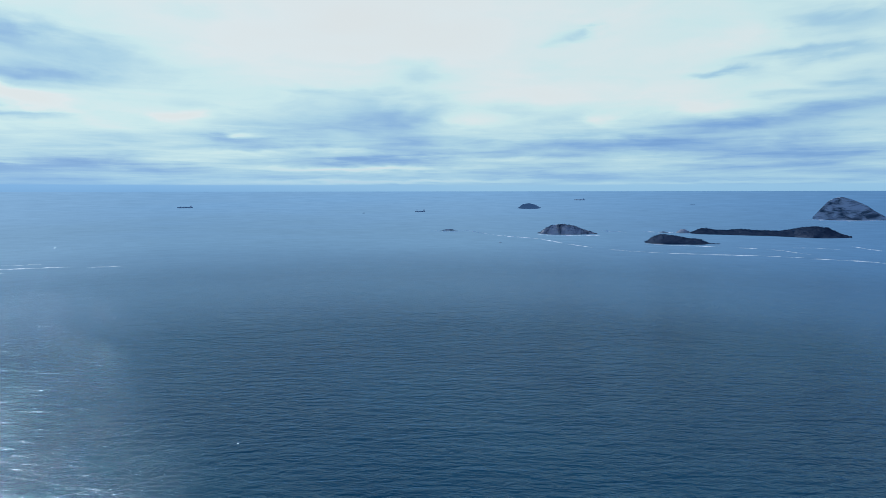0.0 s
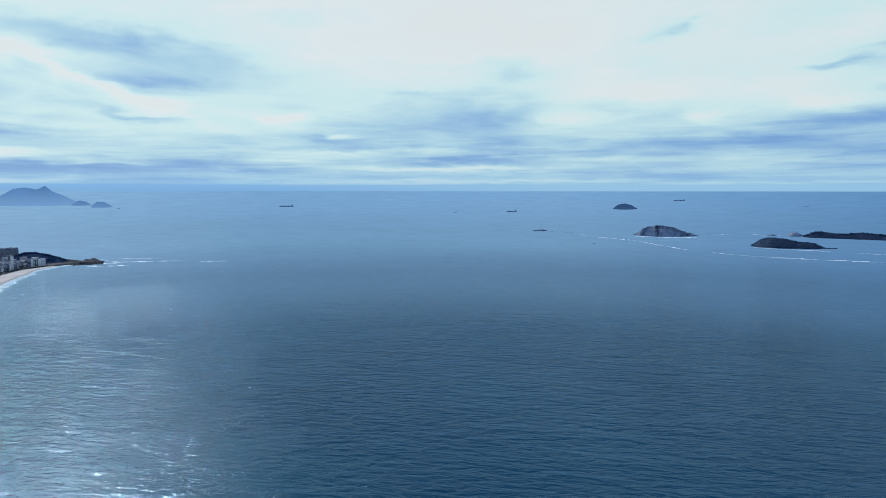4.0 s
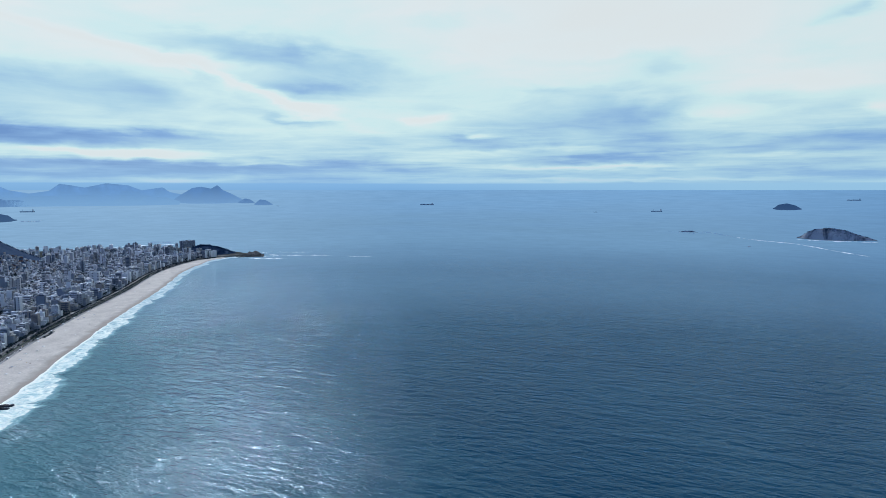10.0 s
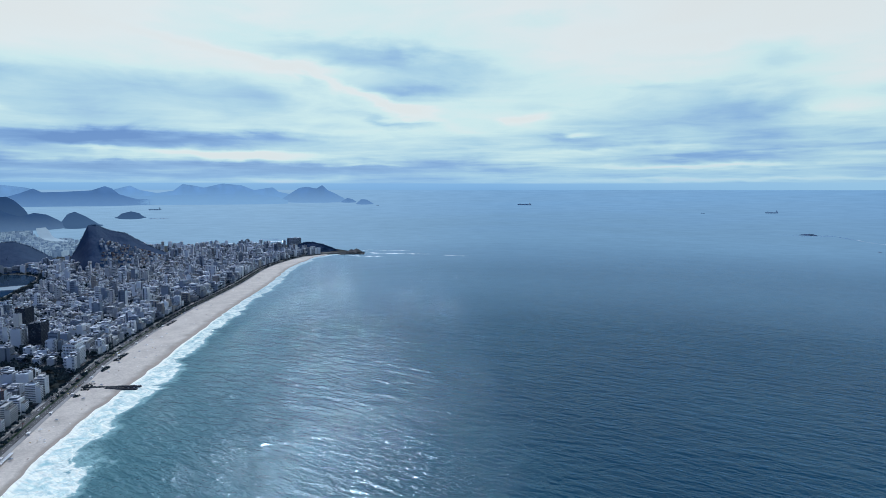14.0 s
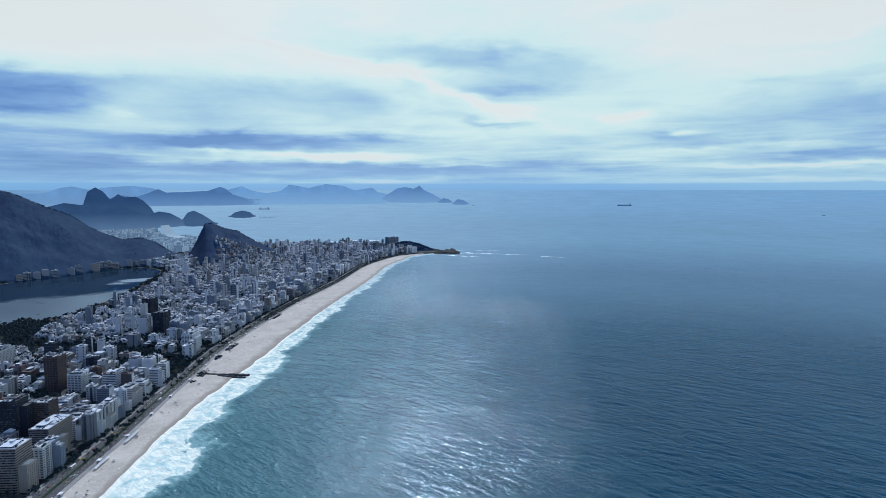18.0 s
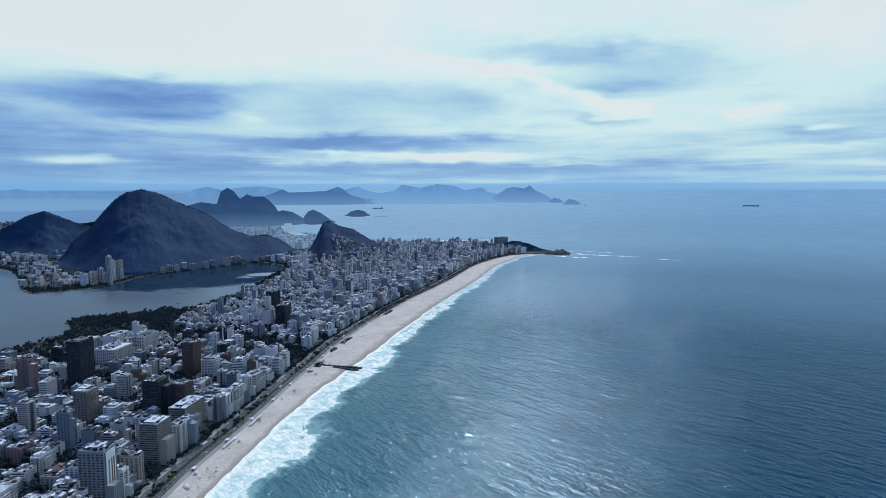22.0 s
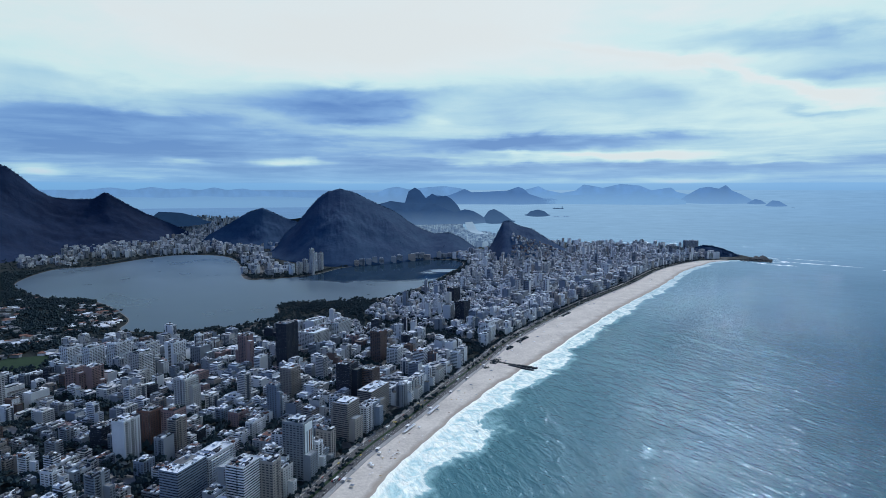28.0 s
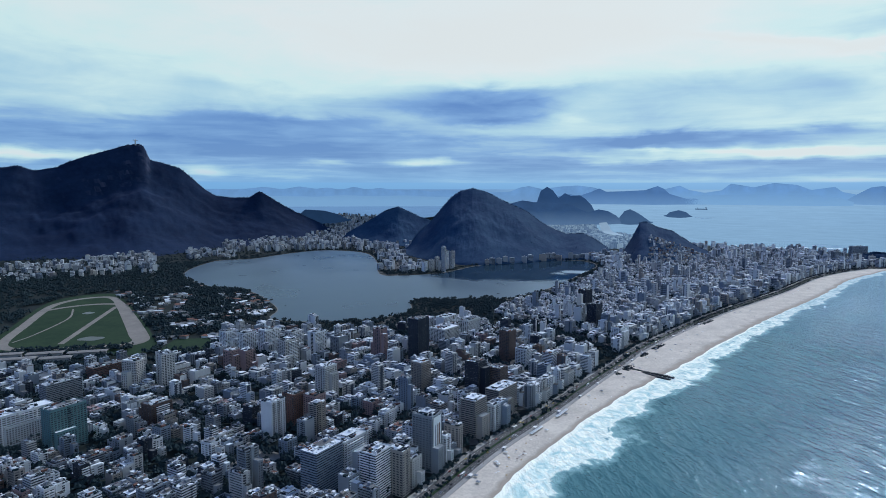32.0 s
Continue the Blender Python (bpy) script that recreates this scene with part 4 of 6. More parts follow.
ISL_B, ISLB_ROWS = hill("wooded_island", [(18.1, -4.5), (18.7, -4.03), (19.4, -3.76), (20.4, -3.84), (21.5, -4.05), (22.6, -4.13), (23.3, -4.49), (24.1, -4.74)], 4540, 4720, 4900, HAZED_WOODED_ISLAND, "low dark wooded island with a rocky rim", "island", 0.1, 0.03, 0.6, 0, 47)
ISL_C, ISLC_ROWS = hill("long_island", [(21.8, -3.56), (22.4, -3.27), (22.8, -3.15), (23.6, -3.28), (24.6, -3.31), (25.6, -3.18), (26.9, -3.25), (28.6, -3.25), (29.4, -3.08), (30.1, -2.92), (30.9, -2.81), (31.9, -2.92), (32.6, -3.26), (33.5, -3.6)], 5620, 5900, 6150, HAZED_WOODED_ISLAND, "long low dark island", "island", 0.1, 0.05, 0.7, 0, 49)
hill("rock_islet", [(20.65, -3.56), (21.0, -3.3), (21.35, -3.29), (21.85, -3.56)], 5800, 5900, 6000, HAZED_ISLAND, "small dark rock islet", "island", 0.05, 0.02, 0.6, 0, 51)
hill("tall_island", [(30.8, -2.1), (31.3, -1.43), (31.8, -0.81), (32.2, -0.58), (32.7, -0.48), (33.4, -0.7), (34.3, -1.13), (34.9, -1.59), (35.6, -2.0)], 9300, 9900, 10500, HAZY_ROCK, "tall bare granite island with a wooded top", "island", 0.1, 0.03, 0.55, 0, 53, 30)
hill("rock_islet", [(-0.25, -3.63), (0.3, -3.5), (0.85, -3.5), (1.4, -3.66)], 5820, 5860, 5900, HAZED_ISLAND, "low black rock awash in foam", "island", 0.05, 0.02, 0.6, 0, 55)
hill("rock_islet", [(19.2, -3.6), (19.6, -3.5), (20.0, -3.6)], 5830, 5870, 5900, HAZED_ISLAND, "low black rock awash in foam", "island", 0.05, 0.02, 0.6, 0, 56)
HEAD, HEAD_ROWS = hill("rocky_headland", [(-43.9, -5.2), (-42.8, -4.85), (-42.0, -4.78), (-41.2, -4.95), (-40.4, -5.25), (-39.7, -5.55)], 3690, 3800, 3900, HAZED_FOREST, "low wooded rocky headland at the end of the beach", "headland", 0.1, 0.03, 0.7, 1, 57)
hill("rocky_point", [(-39.0, -5.66), (-38.75, -5.6), (-38.5, -5.42), (-38.25, -5.50), (-38.0, -5.36), (-37.75, -5.46), (-37.5, -5.66)], 3650, 3720, 3790, ROCK, "dark rock point with surf at its foot", "headland", 0.1, 0.02, 0.6, 0, 59)


# ---------------------------------------------------------------- the town
STUFF_MATS = [FAR_PANES, ROOF_LIGHT, ROOF_DARK, ROOF_TILE] + WALLS
WALL_IX = {n: 4 + i for i, n in enumerate(WALL)}
# far blocks draw on whiter walls to stand in for haze
FAR_COMMON = ["white"] * 10 + ["cream"] * 6 + ["grey"] * 3 + ["blue"] * 2 + ["beige"]
COMMON = ["white"] * 11 + ["cream"] * 6 + ["grey"] * 6 + ["beige"] * 2 + ["pink"] + ["brown"] + ["blue"] * 4 + ["dark"]


def lathe(name, w, d, prof, mats, idx=None):
    """A rectangular block turned from a profile of (inset, height), closed on top; idx: a material for each band."""
    v, f, ix = [], [], []
    for inset, z in prof:
        hx, hy = w / 2 - inset, d / 2 - inset
        v += [(-hx, -hy, z), (hx, -hy, z), (hx, hy, z), (-hx, hy, z)]
    for i in range(len(prof) - 1):
        for k in range(4):
            a, c = i * 4 + k, i * 4 + (k + 1) % 4
            f.append((a, c, c + 4, a + 4))
            ix.append(idx[i] if idx else 0)
    n = len(v)
    f.append((n - 4, n - 3, n - 2, n - 1))
    ix.append(idx[-1] if idx else 0)
    return mesh_of(name, v, f, mats, ix)


def strip_body(w, d, floors, mats, deep=0.45, band=1.45):
    """Walls with a recessed strip of windows at every storey, one closed skin."""
    prof, ix = [(0, -1)], []
    z = 1.0
    for i in range(floors + 1):
        win = 3.1 - band
        prof += [(0, z), (deep, z), (deep, z + win), (0, z + win)]
        ix += [0, 0, 1, 0]
        z += 3.1
    prof.append((0, z - 3.1 + win + 0.5))
    ix.append(0)
    return lathe("outer_wall", w, d, prof, mats, ix + [0]), prof[-1][1]


def window_body(w, d, floors, mats, rnd, bay=4.2, deep=0.4, wide=0.62, blank=()):
    """Walls with a grid of recessed windows, one closed skin."""
    h = floors * 3.1 + 2.6
    v, f, ix = [], [], []
    corners = [(-w / 2, -d / 2), (w / 2, -d / 2), (w / 2, d / 2), (-w / 2, d / 2)]
    zs = [-1.0]
    for i in range(floors + 1):
        zs += [1.2 + i * 3.1 - (0.6 if i == 0 else 0), 1.2 + i * 3.1 + 1.8]
    zs = zs[:-2] + [h] if zs[-1] > h else zs + [h]
    for side in range(4):
        (x0, y0), (x1, y1) = corners[side], corners[(side + 1) % 4]
        ln = math.hypot(x1 - x0, y1 - y0)
        tx, ty = (x1 - x0) / ln, (y1 - y0) / ln
        nx, ny = -ty, tx                               # inwards
        us = [0.0]
        if side not in blank:
            n = max(1, int(ln / bay))
            p = ln / n
            for i in range(n):
                us += [i * p + p * (1 - wide) / 2, i * p + p * (1 + wide) / 2]
        us.append(ln)
        base = len(v)
        nu = len(us)
        for z in zs:
            v += [(x0 + tx * u, y0 + ty * u, z) for u in us]
        for a in range(len(zs) - 1):
            for c in range(nu - 1):
                q = [base + a * nu + c, base + a * nu + c + 1, base + (a + 1) * nu + c + 1, base + (a + 1) * nu + c]
                if a % 2 == 1 and c % 2 == 1 and side not in blank and a < len(zs) - 2:
                    r = len(v)
                    v += [(v[k][0] + nx * deep, v[k][1] + ny * deep, v[k][2]) for k in q]
                    for k in range(4):
                        f.append((q[k], q[(k + 1) % 4], r + (k + 1) % 4, r + k))
                        ix.append(0)
                    f.append((r, r + 1, r + 2, r + 3))
                    ix.append(1)
                else:
                    f.append(tuple(q))
                    ix.append(0)
    r = len(v)
    v += [(x, y, h) for x, y in corners]
    f.append((r, r + 1, r + 2, r + 3))
    ix.append(0)
    me = mesh_of("outer_wall", v, f, mats, ix)
    bm = bmesh.new()
    bm.from_mesh(me)
    bmesh.ops.remove_doubles(bm, verts=bm.verts, dist=0.002)
    bm.to_mesh(me)
    bm.free()
    return me, h


def building_type(key, w, d, floors, style, wall, roof, seed, label):
    """One building with its parts, kept as a pattern for copies."""
    rnd = random.Random(seed)
    root = new("apartment_building")
    tagged(root, label, "building", "apartment blocks behind the beach")
    mats = [WALL[wall], GLASS]
    if style == "bands":
        me, h = strip_body(w, d, floors, mats)
    elif style == "terrace":
        me, h = strip_body(w, d, floors, mats, 1.3, 1.15)
    elif style == "piers":
        me, h = window_body(w, d, floors, mats, rnd, 4.4, 0.6, 0.70)
    elif style == "balcony":
        me, h = window_body(w, d, floors, mats, rnd, 5.6, 0.9, 0.76, (1, 3) if rnd.random() < 0.35 else ())
    else:
        me, h = window_body(w, d, floors, mats, rnd, 5.0, 0.5, 0.55, rnd.choice(((0, 2), (0, 2), (1, 3), ())))
    part("outer_wall", me, root)
    part("roof", lathe("roof", w, d, [(-0.15, h), (-0.15, h + 1.2), (0.25, h + 1.2), (0.25, h + 0.35)], [WALL[wall], roof], [0, 0, 0, 1]), root)
    if style == "terrace":                  # fins between the open balconies, and closed corners
        n = max(2, round(w / rnd.choice((6.5, 8.0, 10.0))))
        fin = boxes("fin", [(0, 0, -1, h - 0.4, 0.22, 0.72, 0, 0)], mats)
        for i in range(n + 1):
            for sy in (-1, 1):
                part("fin", fin, root).location = (-w / 2 + 0.25 + (w - 0.5) * i / n, sy * (d / 2 - 0.7), 0)
        core = boxes("stair_core", [(0, 0, -1, h + rnd.uniform(1.5, 3.5), rnd.uniform(1.6, 2.6), 0.9, 0, 0)], mats)
        part("stair_core", core, root).location = (rnd.uniform(-0.35, 0.35) * w, -d / 2 + 0.75, 0)
    # wings, lower or set to one side
    for i in range(rnd.choice((0, 0, 1, 1, 2)) if floors > 4 else 0):
        fl2 = max(2, int(floors * rnd.uniform(0.45, 0.9)))
        ww, wd = w * rnd.uniform(0.35, 0.7), rnd.uniform(6, 11)
        m2, h2 = window_body(ww, wd, fl2, mats, rnd, 3.6, 0.5, 0.6, (1, 3))
        wing = part("wing", m2, root)
        wing.location = (rnd.uniform(-0.5, 0.5) * (w - ww), (-1 if i == 0 else 1) * (d / 2 + wd / 2 - 0.4), 0)
        part("wing_roof", lathe("wing_roof", ww, wd, [(-0.1, h2), (-0.1, h2 + 1.0), (0.25, h2 + 1.0), (0.25, h2 + 0.3)], [WALL[wall], roof], [0, 0, 0, 1]), wing)
    # upright stacks of dark windows
    for i in range(rnd.choice((1, 2, 2, 3)) if style != "bands" else rnd.choice((0, 1))):
        bw = rnd.uniform(0.9, 1.8)
        slabs = [(0, 0, 3 + 3.1 * k, 3.9 + 3.1 * k, bw, 0.42, 0, 0) for k in range(floors)]
        bay = part("window_bay", boxes("window_bay", slabs + [(0, 0, 2.5, h - 0.8, bw - 0.06, 0.3, 0, 1)], mats), root)
        side = rnd.choice((0, 0, 0, 1, 2))
        u = rnd.uniform(-0.42, 0.42)
        if side == 0:
            bay.location = (u * w, -d / 2, 0)
        else:
            bay.location, bay.rotation_euler = ((1 if side == 1 else -1) * w / 2, u * d, 0), (0, 0, math.pi / 2)
    # set-back top storeys and roof clutter
    px, py = rnd.uniform(-0.15, 0.15) * w, rnd.uniform(-0.12, 0.12) * d
    pw, pd = min(24.0, w * rnd.uniform(0.28, 0.6)), min(14.0, d * rnd.uniform(0.3, 0.6))
    ph = part("penthouse", lathe("penthouse", pw, pd, [(0, h + 0.3), (0, h + 1.0), (0.2, h + 1.0), (0.2, h + 2.6), (-0.5, h + 2.6), (-0.5, h + 3.1)], [WALL["white"], GLASS, rnd.choice((ROOF_DARK, roof, roof))], [0, 0, 1, 0, 0, 2]), root)
    ph.location = (px, py, 0)
    tk = part("water_tank", lathe("water_tank", min(5.0, pw * 0.5), min(4.0, pd * 0.6), [(0, h + 3.0), (0, h + 5.6), (-0.15, h + 5.6), (-0.15, h + 5.8)], [rnd.choice((CONCRETE, WALL["white"], WALL["grey"]))]), root)
    tk.location = (px + pw * 0.18, py, 0)
    bits = []
    for i in range(rnd.randint(22, 34)):
        if rnd.random() < 0.3:                                  # awnings and lean-to roofs
            hx, hy, zz = rnd.uniform(1.5, 4.5), rnd.uniform(1.0, 2.6), rnd.uniform(1.6, 2.7)
        elif rnd.random() < 0.5:
            hx, hy, zz = (rnd.uniform(1.5, 4), 0.16, 1.6) if rnd.random() < 0.5 else (0.16, rnd.uniform(1.5, 4), 1.6)
        else:
            hx, hy, zz = rnd.uniform(0.6, 1.8), rnd.uniform(0.6, 1.6), rnd.uniform(0.3, 1.8)
        bits.append((rnd.uniform(-0.5, 0.5) * (w - 5), rnd.uniform(-0.5, 0.5) * (d - 5), h + 0.3, h + 0.35 + zz, min(hx, w * 0.3), min(hy, d * 0.3), 0, rnd.choice((0, 0, 0, 0, 1, 1, 1, 2, 2, 3))))
    part("roof_terrace", boxes("roof_terrace", bits, [WALL["white"], WALL["dark"], LEAF, ROOF_TILE]), root, "roof terrace with low walls, planters and awnings")["kind"] = "stuff"
    for i in range(rnd.randint(2, 3)):
        u = part("rooftop_unit", UNIT_MESH[rnd.randrange(len(UNIT_MESH))], root)
        u.location = (rnd.choice((-1, 1)) * w * rnd.uniform(0.1, 0.4), rnd.choice((-1, 1)) * d * rnd.uniform(0.25, 0.4), h + 0.35)
    if style == "balcony":
        bm_ = boxes("balcony", [(0, 0, -0.2, 0.95, w * rnd.choice((0.2, 0.3, 0.38)), 0.8, 0, 0)], [WALL[rnd.choice((wall, "white"))]])
        bx = rnd.uniform(-0.1, 0.1) * w
        for i in range(1, floors):
            part("balcony", bm_, root).location = (bx, -(d / 2 + 0.78), 1.2 + i * 3.1 - 0.3)
    return root


UNIT_MESH = [lathe("rooftop_unit", a, c, [(0, 0), (0, e), (-0.1, e), (-0.1, e + 0.15)], [m]) for a, c, e, m in
             ((3.0, 2.2, 1.6, CONCRETE), (2.2, 2.2, 2.4, ROOF_LIGHT), (5.5, 3.0, 1.2, WALL["white"]), (1.6, 1.6, 1.9, WALL["grey"]), (6.0, 3.6, 2.4, WALL["white"]), (4.0, 4.0, 1.0, ROOF_DARK), (7.0, 2.4, 2.0, WALL["dark"]))]


def floors_word(n):
    return "low" if n <= 5 else "mid-rise" if n <= 10 else "tall"


LANDMARKS = []   # x, y, half diagonal: ground already taken


def landmark(x, y, w, d, h, wall, style, label, roof=None, turn=None, seed=1):
    s_turn = shore(*to_shore(x, y))[2] if turn is None else turn
    dist = math.hypot(x, y)
    k = shrink(dist)
    ob = building_type("", w, d, max(3, round((h - 1.5) / 3.1)), style, wall, roof or ROOF_LIGHT, seed, label)
    p = spot(*polar(x, y), 3.2)
    ob.matrix_world = Matrix.LocRotScale(p, Euler((0, 0, s_turn)), (k, k, k))
    LANDMARKS.append((x, y, max(w, d) * 0.62))
    return ob


def to_shore(x, y):
    i = int(np.argmin(np.hypot(KX - x, KY - y)))
    s = KS[i] - S0
    return s, math.hypot(KX[i] - x, KY[i] - y)


LM = [(-1285, 232, 40, 26, 91, "dark", "piers", "tall dark glass office tower", ROOF_DARK), (-1310, 152, 24, 20, 66, "pink", "punched", "tall slim pink and white apartment tower"),
      (-1250, 420, 30, 24, 63, "brown", "piers", "tall dark red and white apartment tower"), (-1045, 292, 30, 28, 60, "dark", "bands", "black glass office block behind the beach", ROOF_DARK),
      (-1040, 332, 28, 26, 47, "brown", "bands", "dark brown office block with window strips", ROOF_DARK), (-872, 241, 34, 26, 55, "beige", "bands", "beige block with dark window bands and a white penthouse"),
      (-776, 151, 26, 30, 74, "grey", "piers", "tall grey tower with a white and red striped end wall"), (-966, -23, 25, 24, 51, "brick", "piers", "red brick apartment tower with small windows", ROOF_DARK),
      (-962, 8, 25, 24, 49, "pink", "piers", "pink-brown apartment tower with upright piers", ROOF_DARK), (-920, -52, 27, 22, 56, "white", "punched", "white apartment block with rows of small windows"),
      (-1086, 30, 30, 24, 56, "cream", "balcony", "tall cream apartment tower with balconies"), (-742, 14, 48, 26, 53, "blue", "bands", "wide blue-grey block with strip windows"),
      (-776, 48, 44, 24, 52, "white", "balcony", "white apartment block with dark balconies"), (-712, 76, 32, 24, 57, "white", "bands", "white apartment block with dark bands"),
      (-716, 103, 16, 26, 55, "beige", "piers", "narrow tan block with vertical piers"), (-1097, 202, 28, 24, 52, "beige", "balcony", "tall beige apartment tower"),
      (-945, 308, 58, 26, 46, "beige", "bands", "long beige block with strip windows"), (-1750, 838, 40, 26, 56, "dark", "piers", "dark twin office tower", ROOF_DARK),
      (-1525, 758, 38, 28, 58, "dark", "bands", "dark rounded office tower", ROOF_DARK), (-1540, 722, 26, 22, 49, "white", "punched", "slim white apartment tower with windows"),
      (-1194, 437, 30, 24, 38, "white", "balcony", "white apartment block with balconies"), (-1160, 482, 30, 24, 35, "white", "bands", "white terraced block near the avenue"),
      (-1322, 724, 48, 24, 43, "white", "balcony", "white block beside the canal garden"), (-1222, -262, 30, 24, 60, "cream", "piers", "tall cream twin apartment tower", None, 0.55), (-1196, -310, 30, 24, 57, "cream", "piers", "tall cream twin apartment tower", None, 1.1),
      (-1148, -413, 60, 22, 39, "grey", "bands", "wide grey office slab with window strips"), (-950, -340, 50, 24, 59, "teal", "piers", "tall block of teal glass"),
      (-992, -410, 76, 24, 46, "white", "balcony", "wide white apartment slab"), (-1300, -387, 64, 26, 22, "brick", "bands", "low red-brown hall with a dark roof", ROOF_DARK),
      (-1013, -232, 36, 26, 35, "brown", "balcony", "brown apartment block with rows of balconies"), (-1280, -150, 24, 22, 45, "pink", "balcony", "pink and white apartment tower"),
      (-1274, -120, 24, 22, 45, "pink", "balcony", "pink and white apartment tower"), (-1284, -39, 36, 24, 59, "cream", "balcony", "tall cream apartment tower"),
      (-1462, -176, 34, 24, 44, "white", "balcony", "white apartment tower of a row"), (-1438, -134, 34, 24, 45, "white", "balcony", "white apartment tower of a row"),
      (-1430, -86, 40, 24, 52, "white", "balcony", "white apartment tower of a row"), (-1400, -30, 34, 24, 50, "cream", "balcony", "white apartment tower of a row"),
      (-1385, 20, 34, 24, 52, "white", "balcony", "white apartment tower of a row"), (-1370, 70, 36, 26, 42, "grey", "punched", "square pale block with small windows"),
      (-1548, 352, 58, 26, 40, "white", "balcony", "long white apartment slab with balconies"), (-1482, 398, 60, 26, 42, "white", "piers", "long white apartment slab with upright piers"), (-1540, 412, 46, 24, 34, "cream", "terrace", "cream apartment slab with open balconies"), (-1468, 352, 34, 24, 36, "white", "terrace", "white apartment block with open balconies"), (-1420, 318, 60, 46, 38, "cream", "piers", "cream block beside the shopping centre"), (-1560, 300, 44, 26, 34, "white", "punched", "white block by the lagoon trees"),
      (-2668, 595, 16, 15, 110, "cream", "balcony", "tall cream tower on the lagoon shore"), (-2684, 512, 22, 16, 46, "white", "balcony", "white tower on the lagoon shore"),
      (-2690, 545, 20, 16, 52, "cream", "balcony", "cream tower on the lagoon shore"), (-2712, 575, 16, 16, 60, "cream", "piers", "cream tower on the lagoon shore"),
      (-2740, 625, 16, 16, 84, "white", "balcony", "white tower on the lagoon shore"), (-2775, 660, 18, 16, 78, "cream", "balcony", "cream tower on the lagoon shore"),
      (-2710, 2850, 84, 26, 66, "grey", "piers", "broad hotel slab near the headland"), (-2560, 2560, 34, 26, 58, "grey", "bands", "tall grey hotel tower")]
for i_, r_ in enumerate(LM):
    lm_ = landmark(*r_[:8], roof=r_[8] if len(r_) > 8 else None, turn=r_[9] if len(r_) > 9 else None, seed=100 + i_)
    if i_ == 6:                              # upright stripes on the tower's seaward wall
        part("end_panel", boxes("end_panel", [(0, -15.35, 4, 72, 9.0, 0.3, 0, 0)], [WALL["white"]]), lm_, "white plastered end panel")
        for x_, n_ in ((-4.2, "blue"), (1.4, "brick"), (5.6, "brick")):
            part("stripe", boxes("stripe", [(x_, -15.72, 8, 62, 1.2, 0.1, 0, 0)], [WALL[n_]]), lm_, "upright painted stripe")


GROVES = [(-848, -75, 44), (-926, -400, 32), (-1102, -224, 36), (-1364, -498, 55)]   # gardens between the blocks: x, y, radius
for gx_, gy_, gr_ in GROVES:
    LANDMARKS.append((gx_, gy_, gr_ * 0.72))


def taken(x, y, r):
    return any((x - a) ** 2 + (y - b) ** 2 < (r + c) ** 2 for a, b, c in LANDMARKS)


def town_ground(x, y, gap=70):
    a, d = polar(x, y)
    if a > -37.8 or d > np.interp(a, OUT_AZ, OUT_D) - 35:
        return False
    if gap > 60 and -2100 < x < -1450 and -60 < y < 640 and lagoon_gap(x, y) < 150:
        return False
    if inside(x, y, LAGOON) or lagoon_gap(x, y) < gap or inside(x, y, PARK) or inside(x, y, HEADLAND):
        return False
    if np.min(np.hypot(CX - x, CY - y)) < 42:
        return False
    if -61.6 < a < -54.0 and d > 3230 + 60 * abs(a + 58.5):
        return False
    if (-81 < a < -64.6 and d > 2500) or (-64.7 < a < -60 and d > 3050):
        return False
    return True


def plan_town():
    rnd = random.Random(7)
    lots, trees = [], []
    s = -760.0
    while s < 3050:
        bl = rnd.uniform(80, 118)
        v = 44.0
        while v < 1250:
            bd = rnd.uniform(46, 60)
            low = s > 640 and v > 215                       # small old houses behind the towers, east of the canal
            for row in (0, 1, 2) if low else (0, 1):
                q = s + 2
                while q < s + bl - 10:
                    w = rnd.uniform(7, 14) if low else rnd.uniform(9.5, 20) if rnd.random() > 0.1 else rnd.uniform(24, 38)
                    d = rnd.uniform(9, bd / 3 - 1.5) if low else rnd.uniform(13, bd / 2 - 3.5)
                    vv = v + (d / 2 + 2 if row == 0 else bd / 2 if row == 2 else bd - d / 2 - 2)
                    x, y, t = shore(q + w / 2, vv)
                    q += w + rnd.choice((0.6, 1.5, 3, 6))
                    if not town_ground(x, y) or taken(x, y, max(w, d) * 0.5):
                        continue
                    if rnd.random() < 0.15:
                        trees += [(x + rnd.uniform(-6, 6), y + rnd.uniform(-6, 6), rnd.uniform(4.5, 7.5)) for _ in range(5)]
                        continue
                    front = vv < 100
                    fl = rnd.choice((5, 6, 8, 9, 10, 11, 12, 12)) if front else rnd.choice((2, 3, 3, 4, 4, 4, 5, 5, 6, 7, 8, 10))
                    if low:
                        fl = rnd.choice((2, 2, 3, 3, 4, 4, 5, 6))
                    if not front and rnd.random() < 0.045:
                        fl = rnd.randint(12, 17)
                    a = polar(x, y)[0]
                    if a < -98:
                        fl = min(fl, 8)
                    lots.append((x, y, t + rnd.uniform(-0.03, 0.03), w, d, fl, front))
            for _ in range(18):
                x, y, t = shore(s + rnd.uniform(0, bl), v - rnd.uniform(2, 15))
                if town_ground(x, y, 20) and v > 60:
                    trees.append((x, y, rnd.uniform(4.8, 8)))
            for _ in range(13):
                x, y, t = shore(s + bl + rnd.uniform(2, 16), v + rnd.uniform(0, bd))
                if town_ground(x, y, 20):
                    trees.append((x, y, rnd.uniform(4.8, 8)))
            for _ in range(10):
                x, y, t = shore(s + rnd.uniform(8, bl - 8), v + bd / 2 + rnd.uniform(-4, 4))
                if town_ground(x, y, 20):
                    trees.append((x, y, rnd.uniform(4, 6.5)))
            v += bd + 13
        s += bl + 14
    return lots, trees


